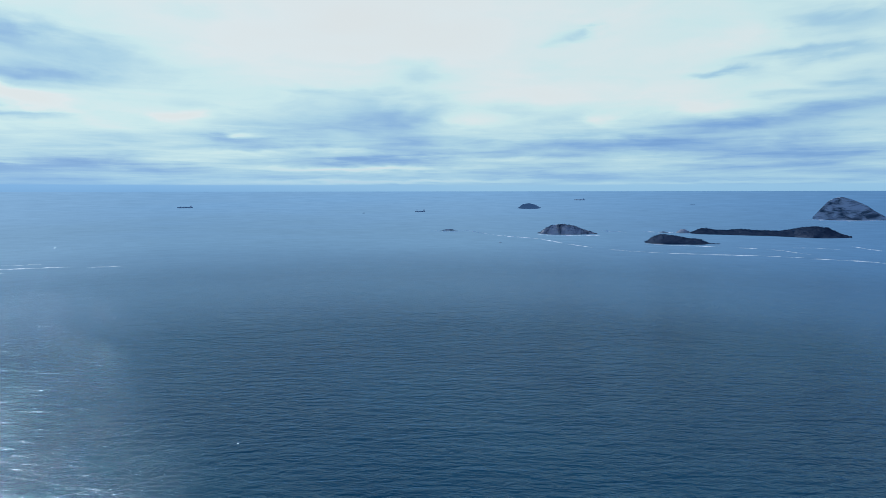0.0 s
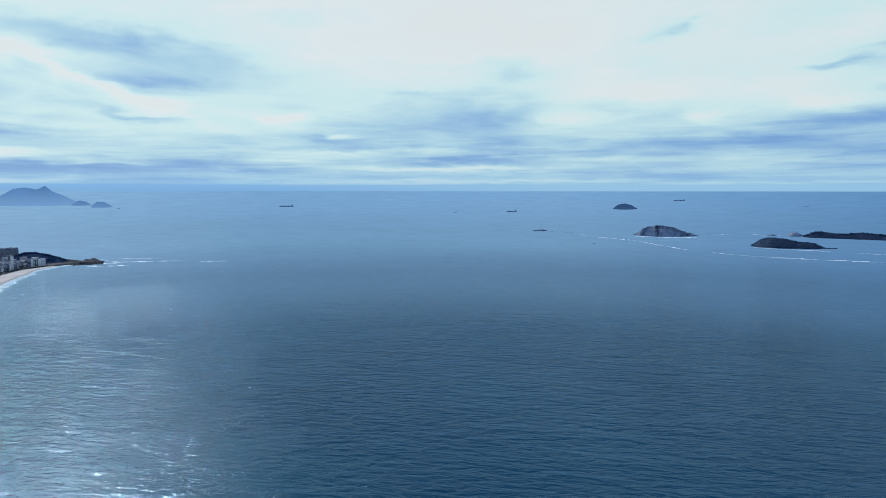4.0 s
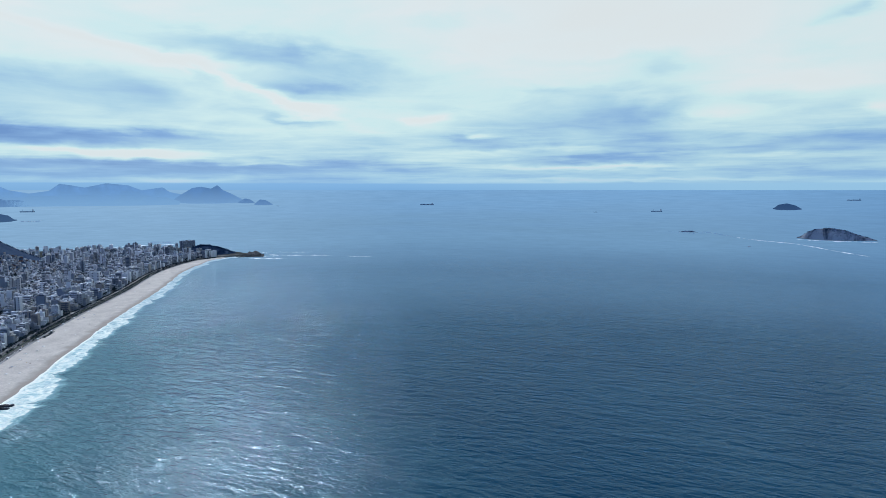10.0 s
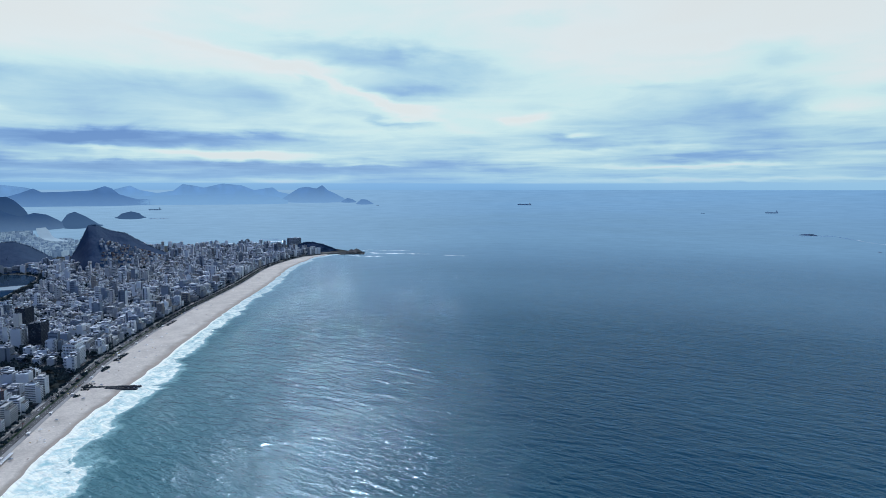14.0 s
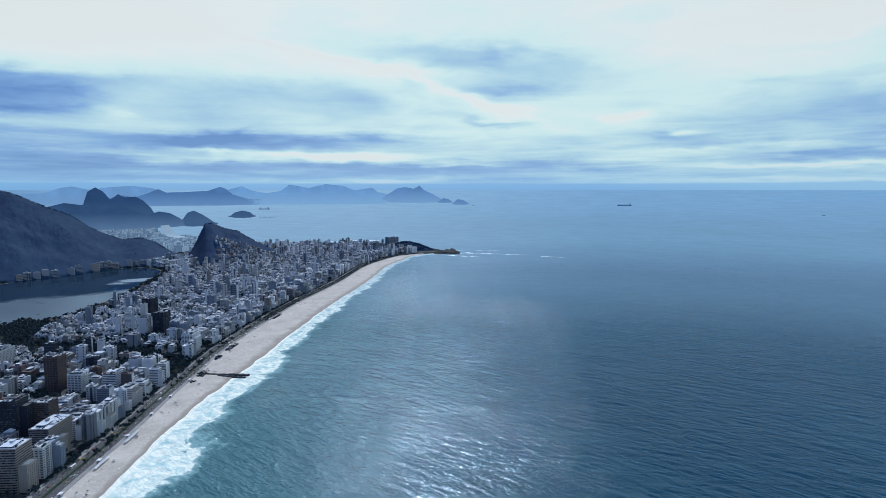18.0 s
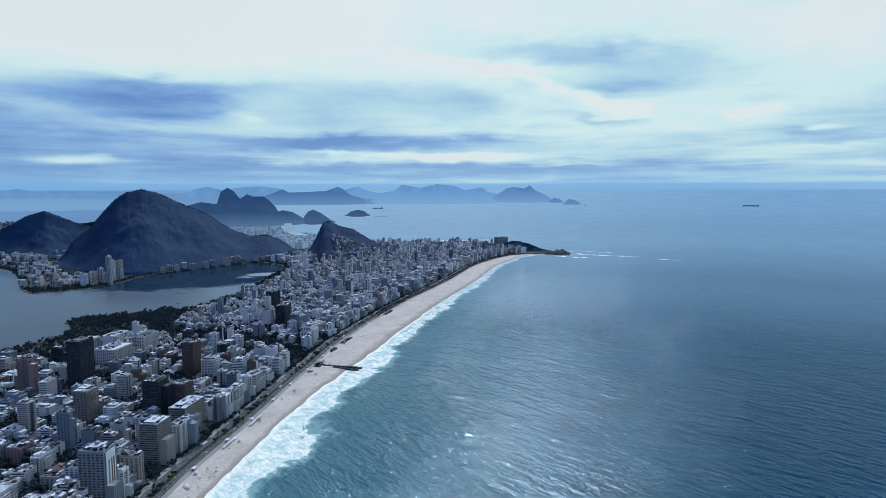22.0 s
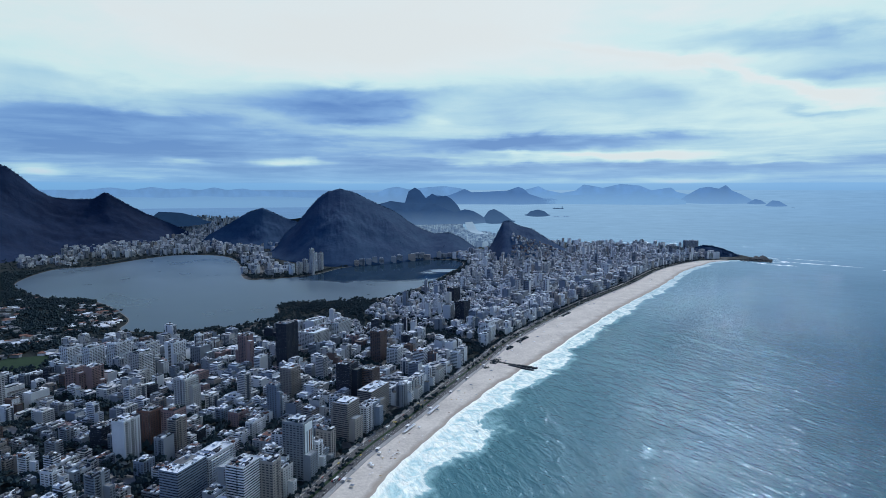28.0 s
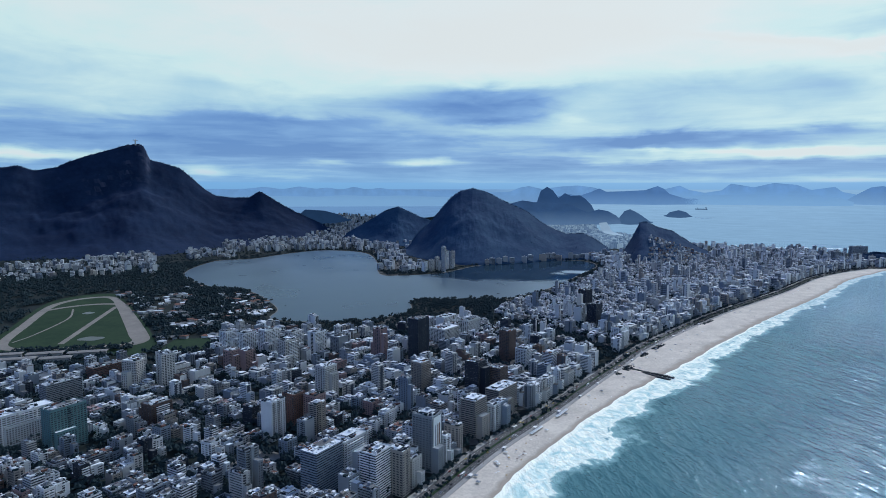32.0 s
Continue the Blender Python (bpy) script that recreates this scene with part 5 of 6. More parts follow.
LOTS, STREET_TREES = plan_town()


def town_paving():
    """Streets, yards and low courts between the blocks, in squares wherever the town stands."""
    g, v, f = 24.0, [], []
    for i in range(170):
        for j in range(170):
            x, y = -3700 + i * g, -900 + j * g
            if to_shore(x, y)[1] < 52 or polar(x, y)[0] < -84 or math.hypot(x, y) > 3700 or (x > KX[int(np.argmin(np.abs(KY - y)))]) or not town_ground(x, y, 24):
                continue
            n = len(v)
            for dx, dy in ((-1, -1), (1, -1), (1, 1), (-1, 1)):
                v.append(tuple(spot(*polar(x + dx * g / 2, y + dy * g / 2), 3.12)))
            f.append((n, n + 1, n + 2, n + 3))
    tagged(new("town_paving", mesh_of("town_paving", v, f, YARDS)), "grey streets and yards between the apartment blocks", "pavement", kind="structure")


town_paving()


def build_town():
    rnd = random.Random(21)
    order = sorted(LOTS, key=lambda r: math.hypot(r[0], r[1]) + (0 if -117 < polar(r[0], r[1])[0] < -40 else 5000))
    near_lots, far_lots = order[:270], order[270:]
    kinds = {}
    for x, y, t, w, d, fl, front in near_lots:
        wq, dq = round(w / 4) * 4, round(d / 4) * 4
        style = rnd.choice(("bands", "balcony", "terrace", "terrace", "terrace", "punched", "piers"))
        wall = rnd.choice(COMMON)
        roof = rnd.choice((ROOF_LIGHT, ROOF_DARK, ROOF_DARK, ROOF_TILE if fl < 6 else ROOF_LIGHT))
        key = (wq, dq, fl, style, wall, roof.name)
        m = pose(x, y, 3.2, 0, 0, math.degrees(t))
        label = "%s %s apartment block with %s" % (floors_word(fl), wall, {"bands": "strip windows", "terrace": "open balconies between fins", "balcony": "rows of balconies", "punched": "rows of windows", "piers": "upright piers"}[style])
        if key in kinds:
            copy_thing(kinds[key], m)
        else:
            kinds[key] = building_type(key, wq, dq, fl, style, wall, roof, len(kinds), label)
            kinds[key].matrix_world = m
    rows = []
    for x, y, t, w, d, fl, front in far_lots:
        add_far(rows, x, y, t, w, d, fl, rnd, COMMON if math.hypot(x, y) < 1700 else FAR_COMMON)
    tagged(new("town_blocks", boxes("town_blocks", rows, STUFF_MATS)), "dense pale apartment blocks between beach and lagoon", "buildings", kind="stuff")


def add_far(rows, x, y, t, w, d, fl, rnd, walls=COMMON, base=3.2, k=None):
    a, dist = polar(x, y)
    k = shrink(dist) if k is None else k
    p = spot(a, dist, base)
    wi = WALL_IX[rnd.choice(walls)]
    c, s_ = math.cos(t), math.sin(t)
    fh, h = 3.1, fl * 3.1 + 1.5
    wide = dist > 2500

    def put(lx, ly, z0, z1, hx, hy, ix):
        rows.append((p.x + (lx * c - ly * s_) * k, p.y + (lx * s_ + ly * c) * k, p.z + z0 * k, p.z + z1 * k, hx * k, hy * k, t, ix))

    put(0, 0, -2, h, w / 2 - 0.5, d / 2 - 0.5, 0)
    for i in range(0, fl + 1, 2 if wide or dist > 2100 else 1):
        z = 1.5 + i * fh
        put(0, 0, z - 1.0, z + (2.6 if wide or dist > 2100 else 0.6 if dist < 1700 else 1.1), w / 2, d / 2, wi)
    if dist < 2300:
        n = max(2, int(w / rnd.choice((4.5, 6.0, 8.0) if dist < 1700 else (7.0, 9.0))))
        for i in range(n + 1):
            lx = -w / 2 + 0.4 + (w - 0.8) * i / n
            for sy in (-1, 1):
                put(lx, sy * (d / 2 - 0.22), 0, h, 0.45, 0.28, wi)
    if rnd.random() < 0.55:
        for sx in (-1, 1):
            put(sx * (w / 2 - 0.1), 0, 0, h, 0.3, d * rnd.choice((0.25, 0.5)), wi)
    blank = rnd.random() < 0.4
    if blank:                                                  # windowless party walls
        for sy in (-1, 1):
            put(0, sy * (d / 2 - 0.1), 0, h + 0.4, w / 2 + 0.03, 0.16, rnd.choice((wi, WALL_IX["white"])))
    for i in range(0 if blank else rnd.choice((0, 1, 2, 2))):  # upright stacks of dark windows
        lx = rnd.uniform(-0.42, 0.42) * w
        put(lx, -d / 2 - 0.05, 2, h - 1, rnd.uniform(0.9, 1.9) * (1.5 if wide else 1), 0.3, 0)
    if rnd.random() < 0.4:
        put(rnd.choice((-1, 1)) * (w / 2 + 0.05), rnd.uniform(-0.3, 0.3) * d, 2, h - 1, 0.3, rnd.uniform(1, 2.2), 0)
    ri = rnd.choice((1, 2, 2, 2, 3 if fl < 6 else 1) if dist < 1800 else (1, 1, 1, 2, 2))
    put(0, 0, h, h + 0.5, w / 2 - 0.2, d / 2 - 0.2, ri)
    for sy in (-1, 1):
        put(0, sy * (d / 2), h, h + 1.3, w / 2 + 0.15, 0.2, wi)
    white = WALL_IX["white"]
    if dist < 3000:
        if fl > 4 and rnd.random() < 0.6:                      # a lower wing
            ww, wd, f2 = w * rnd.uniform(0.3, 0.5), rnd.uniform(3, 5.5), h * rnd.uniform(0.45, 0.9)
            lx, ly = rnd.uniform(-0.5, 0.5) * (w - 2 * ww), -(d / 2 + wd - 0.5)
            put(lx, ly, -2, f2, ww, wd, wi)
            for i in range(int(f2 / fh)):
                put(lx, ly, 1.0 + i * fh, 2.3 + i * fh, ww - 0.8, wd + 0.12, 0)
            put(lx, ly, f2, f2 + 0.4, ww - 0.2, wd - 0.2, rnd.choice((1, 2, 2)))
        for i in range(rnd.randint(4, 8) if dist < 1700 else rnd.randint(1, 3)):
            put(rnd.uniform(-0.42, 0.42) * w, rnd.uniform(-0.42, 0.42) * d, h + 0.4, h + rnd.uniform(1.2, 3.0), rnd.uniform(0.5, 2.8), rnd.uniform(0.5, 1.8), rnd.choice((white, white, white, 1, 2, 0, 0)))
    pw, pd = w * rnd.uniform(0.15, 0.36), d * rnd.uniform(0.15, 0.34)
    lx, ly = rnd.uniform(-0.15, 0.15) * w, rnd.uniform(-0.15, 0.15) * d
    put(lx, ly, h + 0.5, h + 2.9, pw - 0.2, pd - 0.2, rnd.choice((0, wi)))
    put(lx, ly, h + 2.9, h + 3.5, pw + 0.3, pd + 0.3, rnd.choice((white, 1, wi)))
    if rnd.random() < 0.6:
        put(lx + pw * 0.3, ly, h + 3.5, h + 5.6, 1.8, 1.5, rnd.choice((white, wi, 2)))


build_town()


def district(name, label, spread, walls=FAR_COMMON):
    """Far quarters: rows of azimuth range, distance range, count, storeys, seed."""
    rows = []
    for a0, a1, d0, d1, n, f0, f1, seed in spread:
        rnd = random.Random(seed)
        for _ in range(int(n * 1.4)):
            a, d = rnd.uniform(a0, a1), math.sqrt(rnd.uniform(d0 * d0, d1 * d1))
            x, y = math.sin(rad(a)) * d, math.cos(rad(a)) * d
            if inside(x, y, LAGOON) or lagoon_gap(x, y) < 30 or taken(x, y, 14) or d > np.interp(a, OUT_AZ, OUT_D) - 20:
                continue
            add_far(rows, x, y, rnd.choice((0.2, 0.9, 1.77, 2.4)), rnd.uniform(12, 25), rnd.uniform(11, 18), max(2, round(rnd.randint(f0, f1) * 0.85)), rnd, walls or COMMON)
    if walls is None:                        # haze painted in: pale glowing tones replace the wall colours
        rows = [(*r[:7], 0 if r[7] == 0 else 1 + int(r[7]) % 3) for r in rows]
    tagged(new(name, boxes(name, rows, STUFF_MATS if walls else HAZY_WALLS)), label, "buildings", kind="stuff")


district("foothill_blocks", "pale apartment blocks at the foot of the mountain", [(-113.8, -106.5, 2950, 3500, 60, 4, 11, 1), (-107.5, -102.4, 2950, 3700, 75, 5, 13, 2), (-116, -110, 3100, 3500, 25, 2, 5, 3)])
district("lagoon_north_blocks", "apartment blocks round the far shore of the lagoon",
         [(-100, -96, 3450, 3900, 45, 3, 9, 4), (-97, -85, 3750, 4500, 230, 5, 14, 5), (-90, -84.5, 4300, 6200, 230, 6, 16, 6), (-91, -82, 6200, 8600, 330, 7, 18, 18), (-86, -80.4, 3700, 4300, 70, 5, 12, 7),
          (-83.6, -80.9, 2700, 3600, 45, 5, 12, 8), (-96, -91, 4300, 5000, 35, 2, 5, 9)])
district("lagoon_east_blocks", "apartment blocks in a row below the dome hill", [(-67.6, -61.2, 3080, 3280, 26, 6, 16, 11), (-63.5, -60.5, 2900, 3600, 40, 6, 13, 12), (-81, -79, 2750, 3000, 8, 6, 10, 13)])


def slope_blocks():
    """A row of slabs on the lower slope of the dome hill."""
    rnd, rows = random.Random(61), []
    az = -73.4
    while az < -62.5:
        i = min(range(len(CAB_ROWS)), key=lambda q: abs(polar(CAB_ROWS[q][5].x, CAB_ROWS[q][5].y)[0] - az))
        p = min(CAB_ROWS[i][:30], key=lambda q: abs(q.z - rnd.uniform(6, 14)))
        # dull wall tones stand in for the hill's shade on this row
        add_far(rows, p.x, p.y, rad(-az) + rnd.uniform(-0.2, 0.2), rnd.uniform(18, 36), 14, rnd.randint(7, 11), rnd, ["grey", "grey", "beige", "blue"], p.z - 5, 1.0)
        az += rnd.choice((0.4, 0.45, 0.5, 0.6, 1.1))
    tagged(new("slope_blocks", boxes("slope_blocks", rows, STUFF_MATS)), "row of pale slabs on the lower slope of the dome hill", "buildings", kind="stuff")


slope_blocks()
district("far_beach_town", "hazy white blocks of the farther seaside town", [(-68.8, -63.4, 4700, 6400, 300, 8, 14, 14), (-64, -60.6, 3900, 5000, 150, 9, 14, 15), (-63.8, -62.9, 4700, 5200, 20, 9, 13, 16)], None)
district("old_quarter_blocks", "pale blocks towards the headland", [(-58, -44.5, 3500, 4250, 130, 8, 14, 17)])


# ---------------------------------------------------------------- trees
OCTA = np.array([(1, 0, 0), (0, 1, 0), (-1, 0, 0), (0, -1, 0), (0, 0, 1), (0, 0, -0.8)])
OCTA_F = np.array([(0, 1, 4), (1, 2, 4), (2, 3, 4), (3, 0, 4), (1, 0, 5), (2, 1, 5), (3, 2, 5), (0, 3, 5)])


def canopy(name, rows, clumps, label, cat, mat, seed, kind="stuff"):
    """Crowns as heaps of small leaf clumps. rows: x, y, z, radius."""
    R = np.asarray(rows, dtype=np.float64)
    g = np.random.default_rng(seed)
    n = len(R)
    off = g.normal(0, 0.42, (n, clumps, 3))
    off[..., 2] = np.abs(off[..., 2]) * 0.9 + 0.1
    size = g.uniform(0.28, 0.6, (n, clumps, 1, 1)) * g.uniform(0.75, 1.3, (n, clumps, 6, 1))
    turn = g.uniform(0, 6.28, (n, clumps))
    v = OCTA[None, None] * size
    c, s = np.cos(turn)[..., None], np.sin(turn)[..., None]
    v = np.stack([v[..., 0] * c - v[..., 1] * s, v[..., 0] * s + v[..., 1] * c, v[..., 2] * 0.85], -1)
    v = (v + off[:, :, None, :]) * R[:, None, None, 3:4] + R[:, None, None, :3]
    f = OCTA_F[None] + (np.arange(n * clumps) * 6)[:, None, None]
    me = mesh_of(name, v.reshape(-1, 3), f.reshape(-1, 3), mat)
    return tagged(new(name, me), label, cat, kind=kind)


def plant():
    rnd = random.Random(5)
    rows = [(x, y, 3.2 + r * 0.8, r) for i, (x, y, r) in enumerate(STREET_TREES) if -121 < polar(x, y)[0] and (i % 3 == 0 or math.hypot(x, y) < 1700)]
    canopy("street_trees", rows, 5, "dark green street trees between the blocks", "trees", LEAF, 2)
    rows = []
    for x, y, r in GROVES:
        for _ in range(int(r * 1.1)):
            a, q = rnd.uniform(0, 6.28), r * math.sqrt(rnd.uniform(0.12, 0.95))
            rows.append((x + q * math.cos(a), y + q * math.sin(a), 7, rnd.uniform(4, 7)))
    for _ in range(520):                                    # canal garden
        i = rnd.randrange(len(CANAL) - 1)
        p = CANAL[i].lerp(CANAL[i + 1], rnd.random())
        q = (p.x + rnd.uniform(-34, 34), p.y + rnd.uniform(-34, 34))
        if to_shore(*q)[1] > 46:
            rows.append((q[0], q[1], 6.5, rnd.uniform(5, 8)))
    for _ in range(420):                                    # headland park
        x, y = rnd.uniform(-2010, -1720), rnd.uniform(180, 640)
        if inside(x, y, HEADLAND) and not inside(x, y, LAGOON) and rnd.random() < 0.85:
            rows.append((x, y, 6, rnd.uniform(5, 8)))
    for i in range(len(LAGOON)):                            # round the lagoon
        a, b = LAGOON[i], LAGOON[(i + 1) % len(LAGOON)]
        south = a.x > -2700 and a.y < 1300
        for _ in range(int((b - a).length / (2.0 if south else 9.0)) + 1):
            p = a.lerp(b, rnd.random())
            nx, ny = (b - a).y, -(b - a).x
            l = math.hypot(nx, ny) + 1e-6
            for sg in (1, -1):
                k = sg * rnd.uniform(9, 145 if south else 30)
                q = (p.x + nx / l * k, p.y + ny / l * k)
                if not inside(q[0], q[1], LAGOON) and lagoon_gap(*q) > 8 and not taken(q[0], q[1], 3):
                    rows.append((q[0], q[1], 6 + ground_z(math.hypot(*q)), rnd.uniform(4, 7.5)))
                    break
    canopy("park_trees", rows, 7, "dense dark trees round the lagoon and along the canal", "trees", LEAF, 3)
    rows = []
    for _ in range(8500):                                   # woods between racecourse, mountain and lagoon
        a, d = rnd.uniform(-117, -95), rnd.uniform(1450, 3300)
        x, y = math.sin(rad(a)) * d, math.cos(rad(a)) * d
        if not inside(x, y, PARK) or inside(x, y, LAGOON) or inside(x, y, COURSE) or inside(x, y, FIELD):
            continue
        if noise.noise((x * 0.008, y * 0.008, 3.0)) < -0.16 and d < 2500:
            continue
        rows.append((x, y, 6, rnd.uniform(5, 10)))
    for _ in range(2600):                                   # foot of the mountain and of the hills behind the lagoon
        a, d = rnd.uniform(-115, -80), rnd.uniform(2900, 4350)
        x, y = math.sin(rad(a)) * d, math.cos(rad(a)) * d
        if not inside(x, y, LAGOON) and lagoon_gap(x, y) > 12:
            p = spot(a, d, 6)
            rows.append((p.x, p.y, p.z, rnd.uniform(5, 9) * shrink(d)))
    for _ in range(150):                                    # belt of trees before the stands
        u = rnd.random()
        rows.append((-1545 + 45 * rnd.random(), -720 + 320 * u, 7, rnd.uniform(5, 9)))
    canopy("racecourse_woods", rows, 5, "dark woods round the racecourse", "trees", LEAF, 4)


# ---------------------------------------------------------------- racecourse
RING = spline([(-1617, -702), (-1841, -742), (-2091, -778), (-2196, -770), (-2261, -727), (-2267, -650), (-2114, -577), (-1876, -490), (-1671, -419), (-1600, -397),
               (-1562, -420), (-1556, -500), (-1556, -620)], 6, True)
MID = Vector((-1880, -600))
COURSE = [MID + (p - MID) * (1.19 + 0.10 * min(1.0, max(0.0, (p.y - MID.y) / 150))) for p in RING]
FIELD = [(-1490, -330), (-1600, -318), (-1585, -225), (-1478, -238)]
tagged(new("racecourse_turf", flat_sheet("racecourse_turf", COURSE, 3.5, GRASS, 0.4)), "green turf inside the racecourse", "lawn", kind="structure")
tagged(new("race_track", ribbon("race_track", RING, lambda u: 24 + 20 * max(0.0, 1 - abs(u - 0.62) / 0.17) ** 0.5, 3.8, TRACK, True)), "pale sand racing track, a long oval", "race track", kind="structure")
tagged(new("cross_track", ribbon("cross_track", [(-1600, -572), (-1840, -577), (-2085, -582)], 14, 3.72, TRACK)), "pale sand track across the infield", "race track", kind="structure")
tagged(new("cross_track", ribbon("cross_track", spline([(-2060, -770), (-2115, -715), (-2140, -650), (-2130, -590)], 6), 20, 3.74, TRACK)), "pale sand track across the infield", "race track", kind="structure")
tagged(new("infield_path", ribbon("infield_path", spline([(-1640, -690), (-1720, -672), (-1913, -661), (-2065, -697)], 6), 5, 3.7, TRACK)), "narrow sandy path over the infield", "path", kind="structure")
tagged(new("sports_field", flat_sheet("sports_field", FIELD, 3.6, GRASS, 0.4)), "green playing field", "field", kind="structure")
for x_, y_, rx_, ry_ in ((-1645, -520, 22, 30), (-1992, -632, 18, 16)):
    tagged(new("infield_pond", flat_sheet("infield_pond", [(x_ + rx_ * math.cos(k / 4) * (1 + 0.15 * math.sin(k)), y_ + ry_ * math.sin(k / 4)) for k in range(25)], 3.62, POND, 0.3)), "shallow grey pond in the infield", "pond", kind="structure")
for x_, y_, r_ in GROVES:
    tagged(new("garden_square", flat_sheet("garden_square", [(x_ + r_ * 0.8 * math.cos(k * math.pi / 8), y_ + r_ * 0.8 * math.sin(k * math.pi / 8)) for k in range(16)], 3.3, CONCRETE, 0.3)),
           "paved garden square shaded by trees", "square", kind="structure")
plant()


def hillside():
    """Tree crowns over the hills, and small houses on the sharp hill's slope."""
    rnd = random.Random(31)
    rows = []
    for src, n, r0, r1, lo in ((CAB_ROWS, 420, 3, 5, 3), (CANT_ROWS, 240, 2.5, 4.5, 3), (JOAO_ROWS, 200, 3, 5, 3), (CORC_ROWS, 500, 3.5, 5.5, 3), (HEAD_ROWS, 420, 4, 8, 4), (ISLB_ROWS, 260, 3, 6, 5), (ISLA_ROWS, 70, 2.5, 5, 16), (ISLC_ROWS, 300, 3, 6, 8)):
        for _ in range(n):
            i, j = rnd.randrange(len(src) - 1), rnd.randrange(lo, len(src[0]) - 8)
            if rnd.random() < (0.5 if src[0][0].x > -1000 or src is HEAD_ROWS else 0.93):
                j = len(src[0]) - 9
            p = src[i][j].lerp(src[i + 1][j + (1 if j < len(src[0]) - 9 else 0)], rnd.random())
            if abs(src[i][j].z - src[i][j - 1].z) > 1.9 * (src[i][j].xy - src[i][j - 1].xy).length:
                continue
            rows.append((p.x, p.y, p.z - 1.0, rnd.uniform(r0, r1)))
    canopy("hillside_trees", rows, 4, "rough dark tree cover on the hills and islands", "trees", HAZED_FOREST, 6)
    bx = []
    for _ in range(330):
        i, j = rnd.randrange(int(len(CANT_ROWS) * 0.34), len(CANT_ROWS) - 4), rnd.randrange(2, 20)
        p = CANT_ROWS[i][j]
        w = rnd.uniform(3, 6)
        bx.append((p.x, p.y, p.z - 4, p.z + rnd.uniform(3, 9), w, rnd.uniform(3, 5), rnd.uniform(0, 3), rnd.choice((WALL_IX["white"], WALL_IX["beige"], WALL_IX["grey"], WALL_IX["brown"], WALL_IX["grey"]))))
    tagged(new("hillside_houses", boxes("hillside_houses", bx, STUFF_MATS)), "small crowded houses climbing the hill slope", "houses", kind="stuff")


hillside()


def grandstand(x, y, ln, turn):
    root = tagged(new("grandstand"), "long grandstand with a grey cantilever roof beside the track", "grandstand", "stands of the racecourse")
    part("tier", lathe("tier", ln, 16, [(0, 0), (0, 5), (2.5, 5), (2.5, 9)], [CONCRETE]), root)
    part("back_wall", lathe("back_wall", ln, 5, [(0, 0), (0, 12)], [WALL["grey"]]), root).location = (0, 9, 0)
    part("roof", lathe("roof", ln + 3, 22, [(0, 13), (0, 13.6), (6, 14.6)], [CONCRETE]), root).location = (0, 2, 0)
    for i in range(5):
        part("column", lathe("column", 0.8, 0.8, [(0, 8.8), (0, 13.1)], [CONCRETE]), root).location = ((i - 2) * ln / 4.4, 0, 0)
    root.matrix_world = pose(x, y, 3.2, 0, 0, turn)


for x_, y_, l_ in ((-1476, -640, 74), (-1470, -556, 70), (-1464, -470, 76), (-1432, -600, 80), (-1425, -520, 60)):
    grandstand(x_, y_, l_, -86)


def marquee(x, y, w, d, turn):
    root = tagged(new("marquee"), "white event marquee by the lagoon", "marquee", "marquees by the lagoon")
    part("canopy", lathe("canopy", w, d, [(0, 3.4), (0, 3.8), (d * 0.35, 6.5)], [PAINT_WHITE]), root)
    for sx in (-1, 1):
        for sy in (-1, 1):
            part("post", lathe("post", 0.3, 0.3, [(0, 0), (0, 3.45)], [WALL["grey"]]), root).location = (sx * (w / 2 - 0.4), sy * (d / 2 - 0.4), 0)
    root.matrix_world = pose(x, y, 3.2, 0, 0, turn)


for x_, y_, w_, d_ in ((-1905, -128, 46, 22), (-1880, -150, 40, 18), (-1858, -140, 30, 16), (-1925, -112, 30, 16), (-1862, -162, 36, 14), (-1600, -236, 34, 18), (-1530, -196, 30, 16)):
    marquee(x_, y_, w_, d_, 25)


def club_houses():
    rnd = random.Random(77)
    bx = []
    for _ in range(1100):
        a, d = rnd.uniform(-106, -93.2), rnd.uniform(1560, 2500)
        x, y = math.sin(rad(a)) * d, math.cos(rad(a)) * d
        if not inside(x, y, PARK) or inside(x, y, COURSE) or inside(x, y, FIELD) or lagoon_gap(x, y) < 25:
            continue
        if noise.noise((x * 0.008, y * 0.008, 3.0)) > 0.05 or rnd.random() < 0.55:
            continue
        t, w = rnd.choice((0.3, 1.2, 2.0)), rnd.uniform(5, 13)
        hh = rnd.uniform(4, 8)
        bx.append((x, y, 3, 3 + hh, w, rnd.uniform(4, 8), t, rnd.choice((WALL_IX["white"], WALL_IX["cream"], WALL_IX["grey"]))))
        bx.append((x, y, 3 + hh, 3.6 + hh, w + 0.6, 8.5, t, rnd.choice((1, 1, 2, 3))))
    tagged(new("club_houses", boxes("club_houses", bx, STUFF_MATS)), "low pale club houses among the trees", "buildings", kind="stuff")


club_houses()


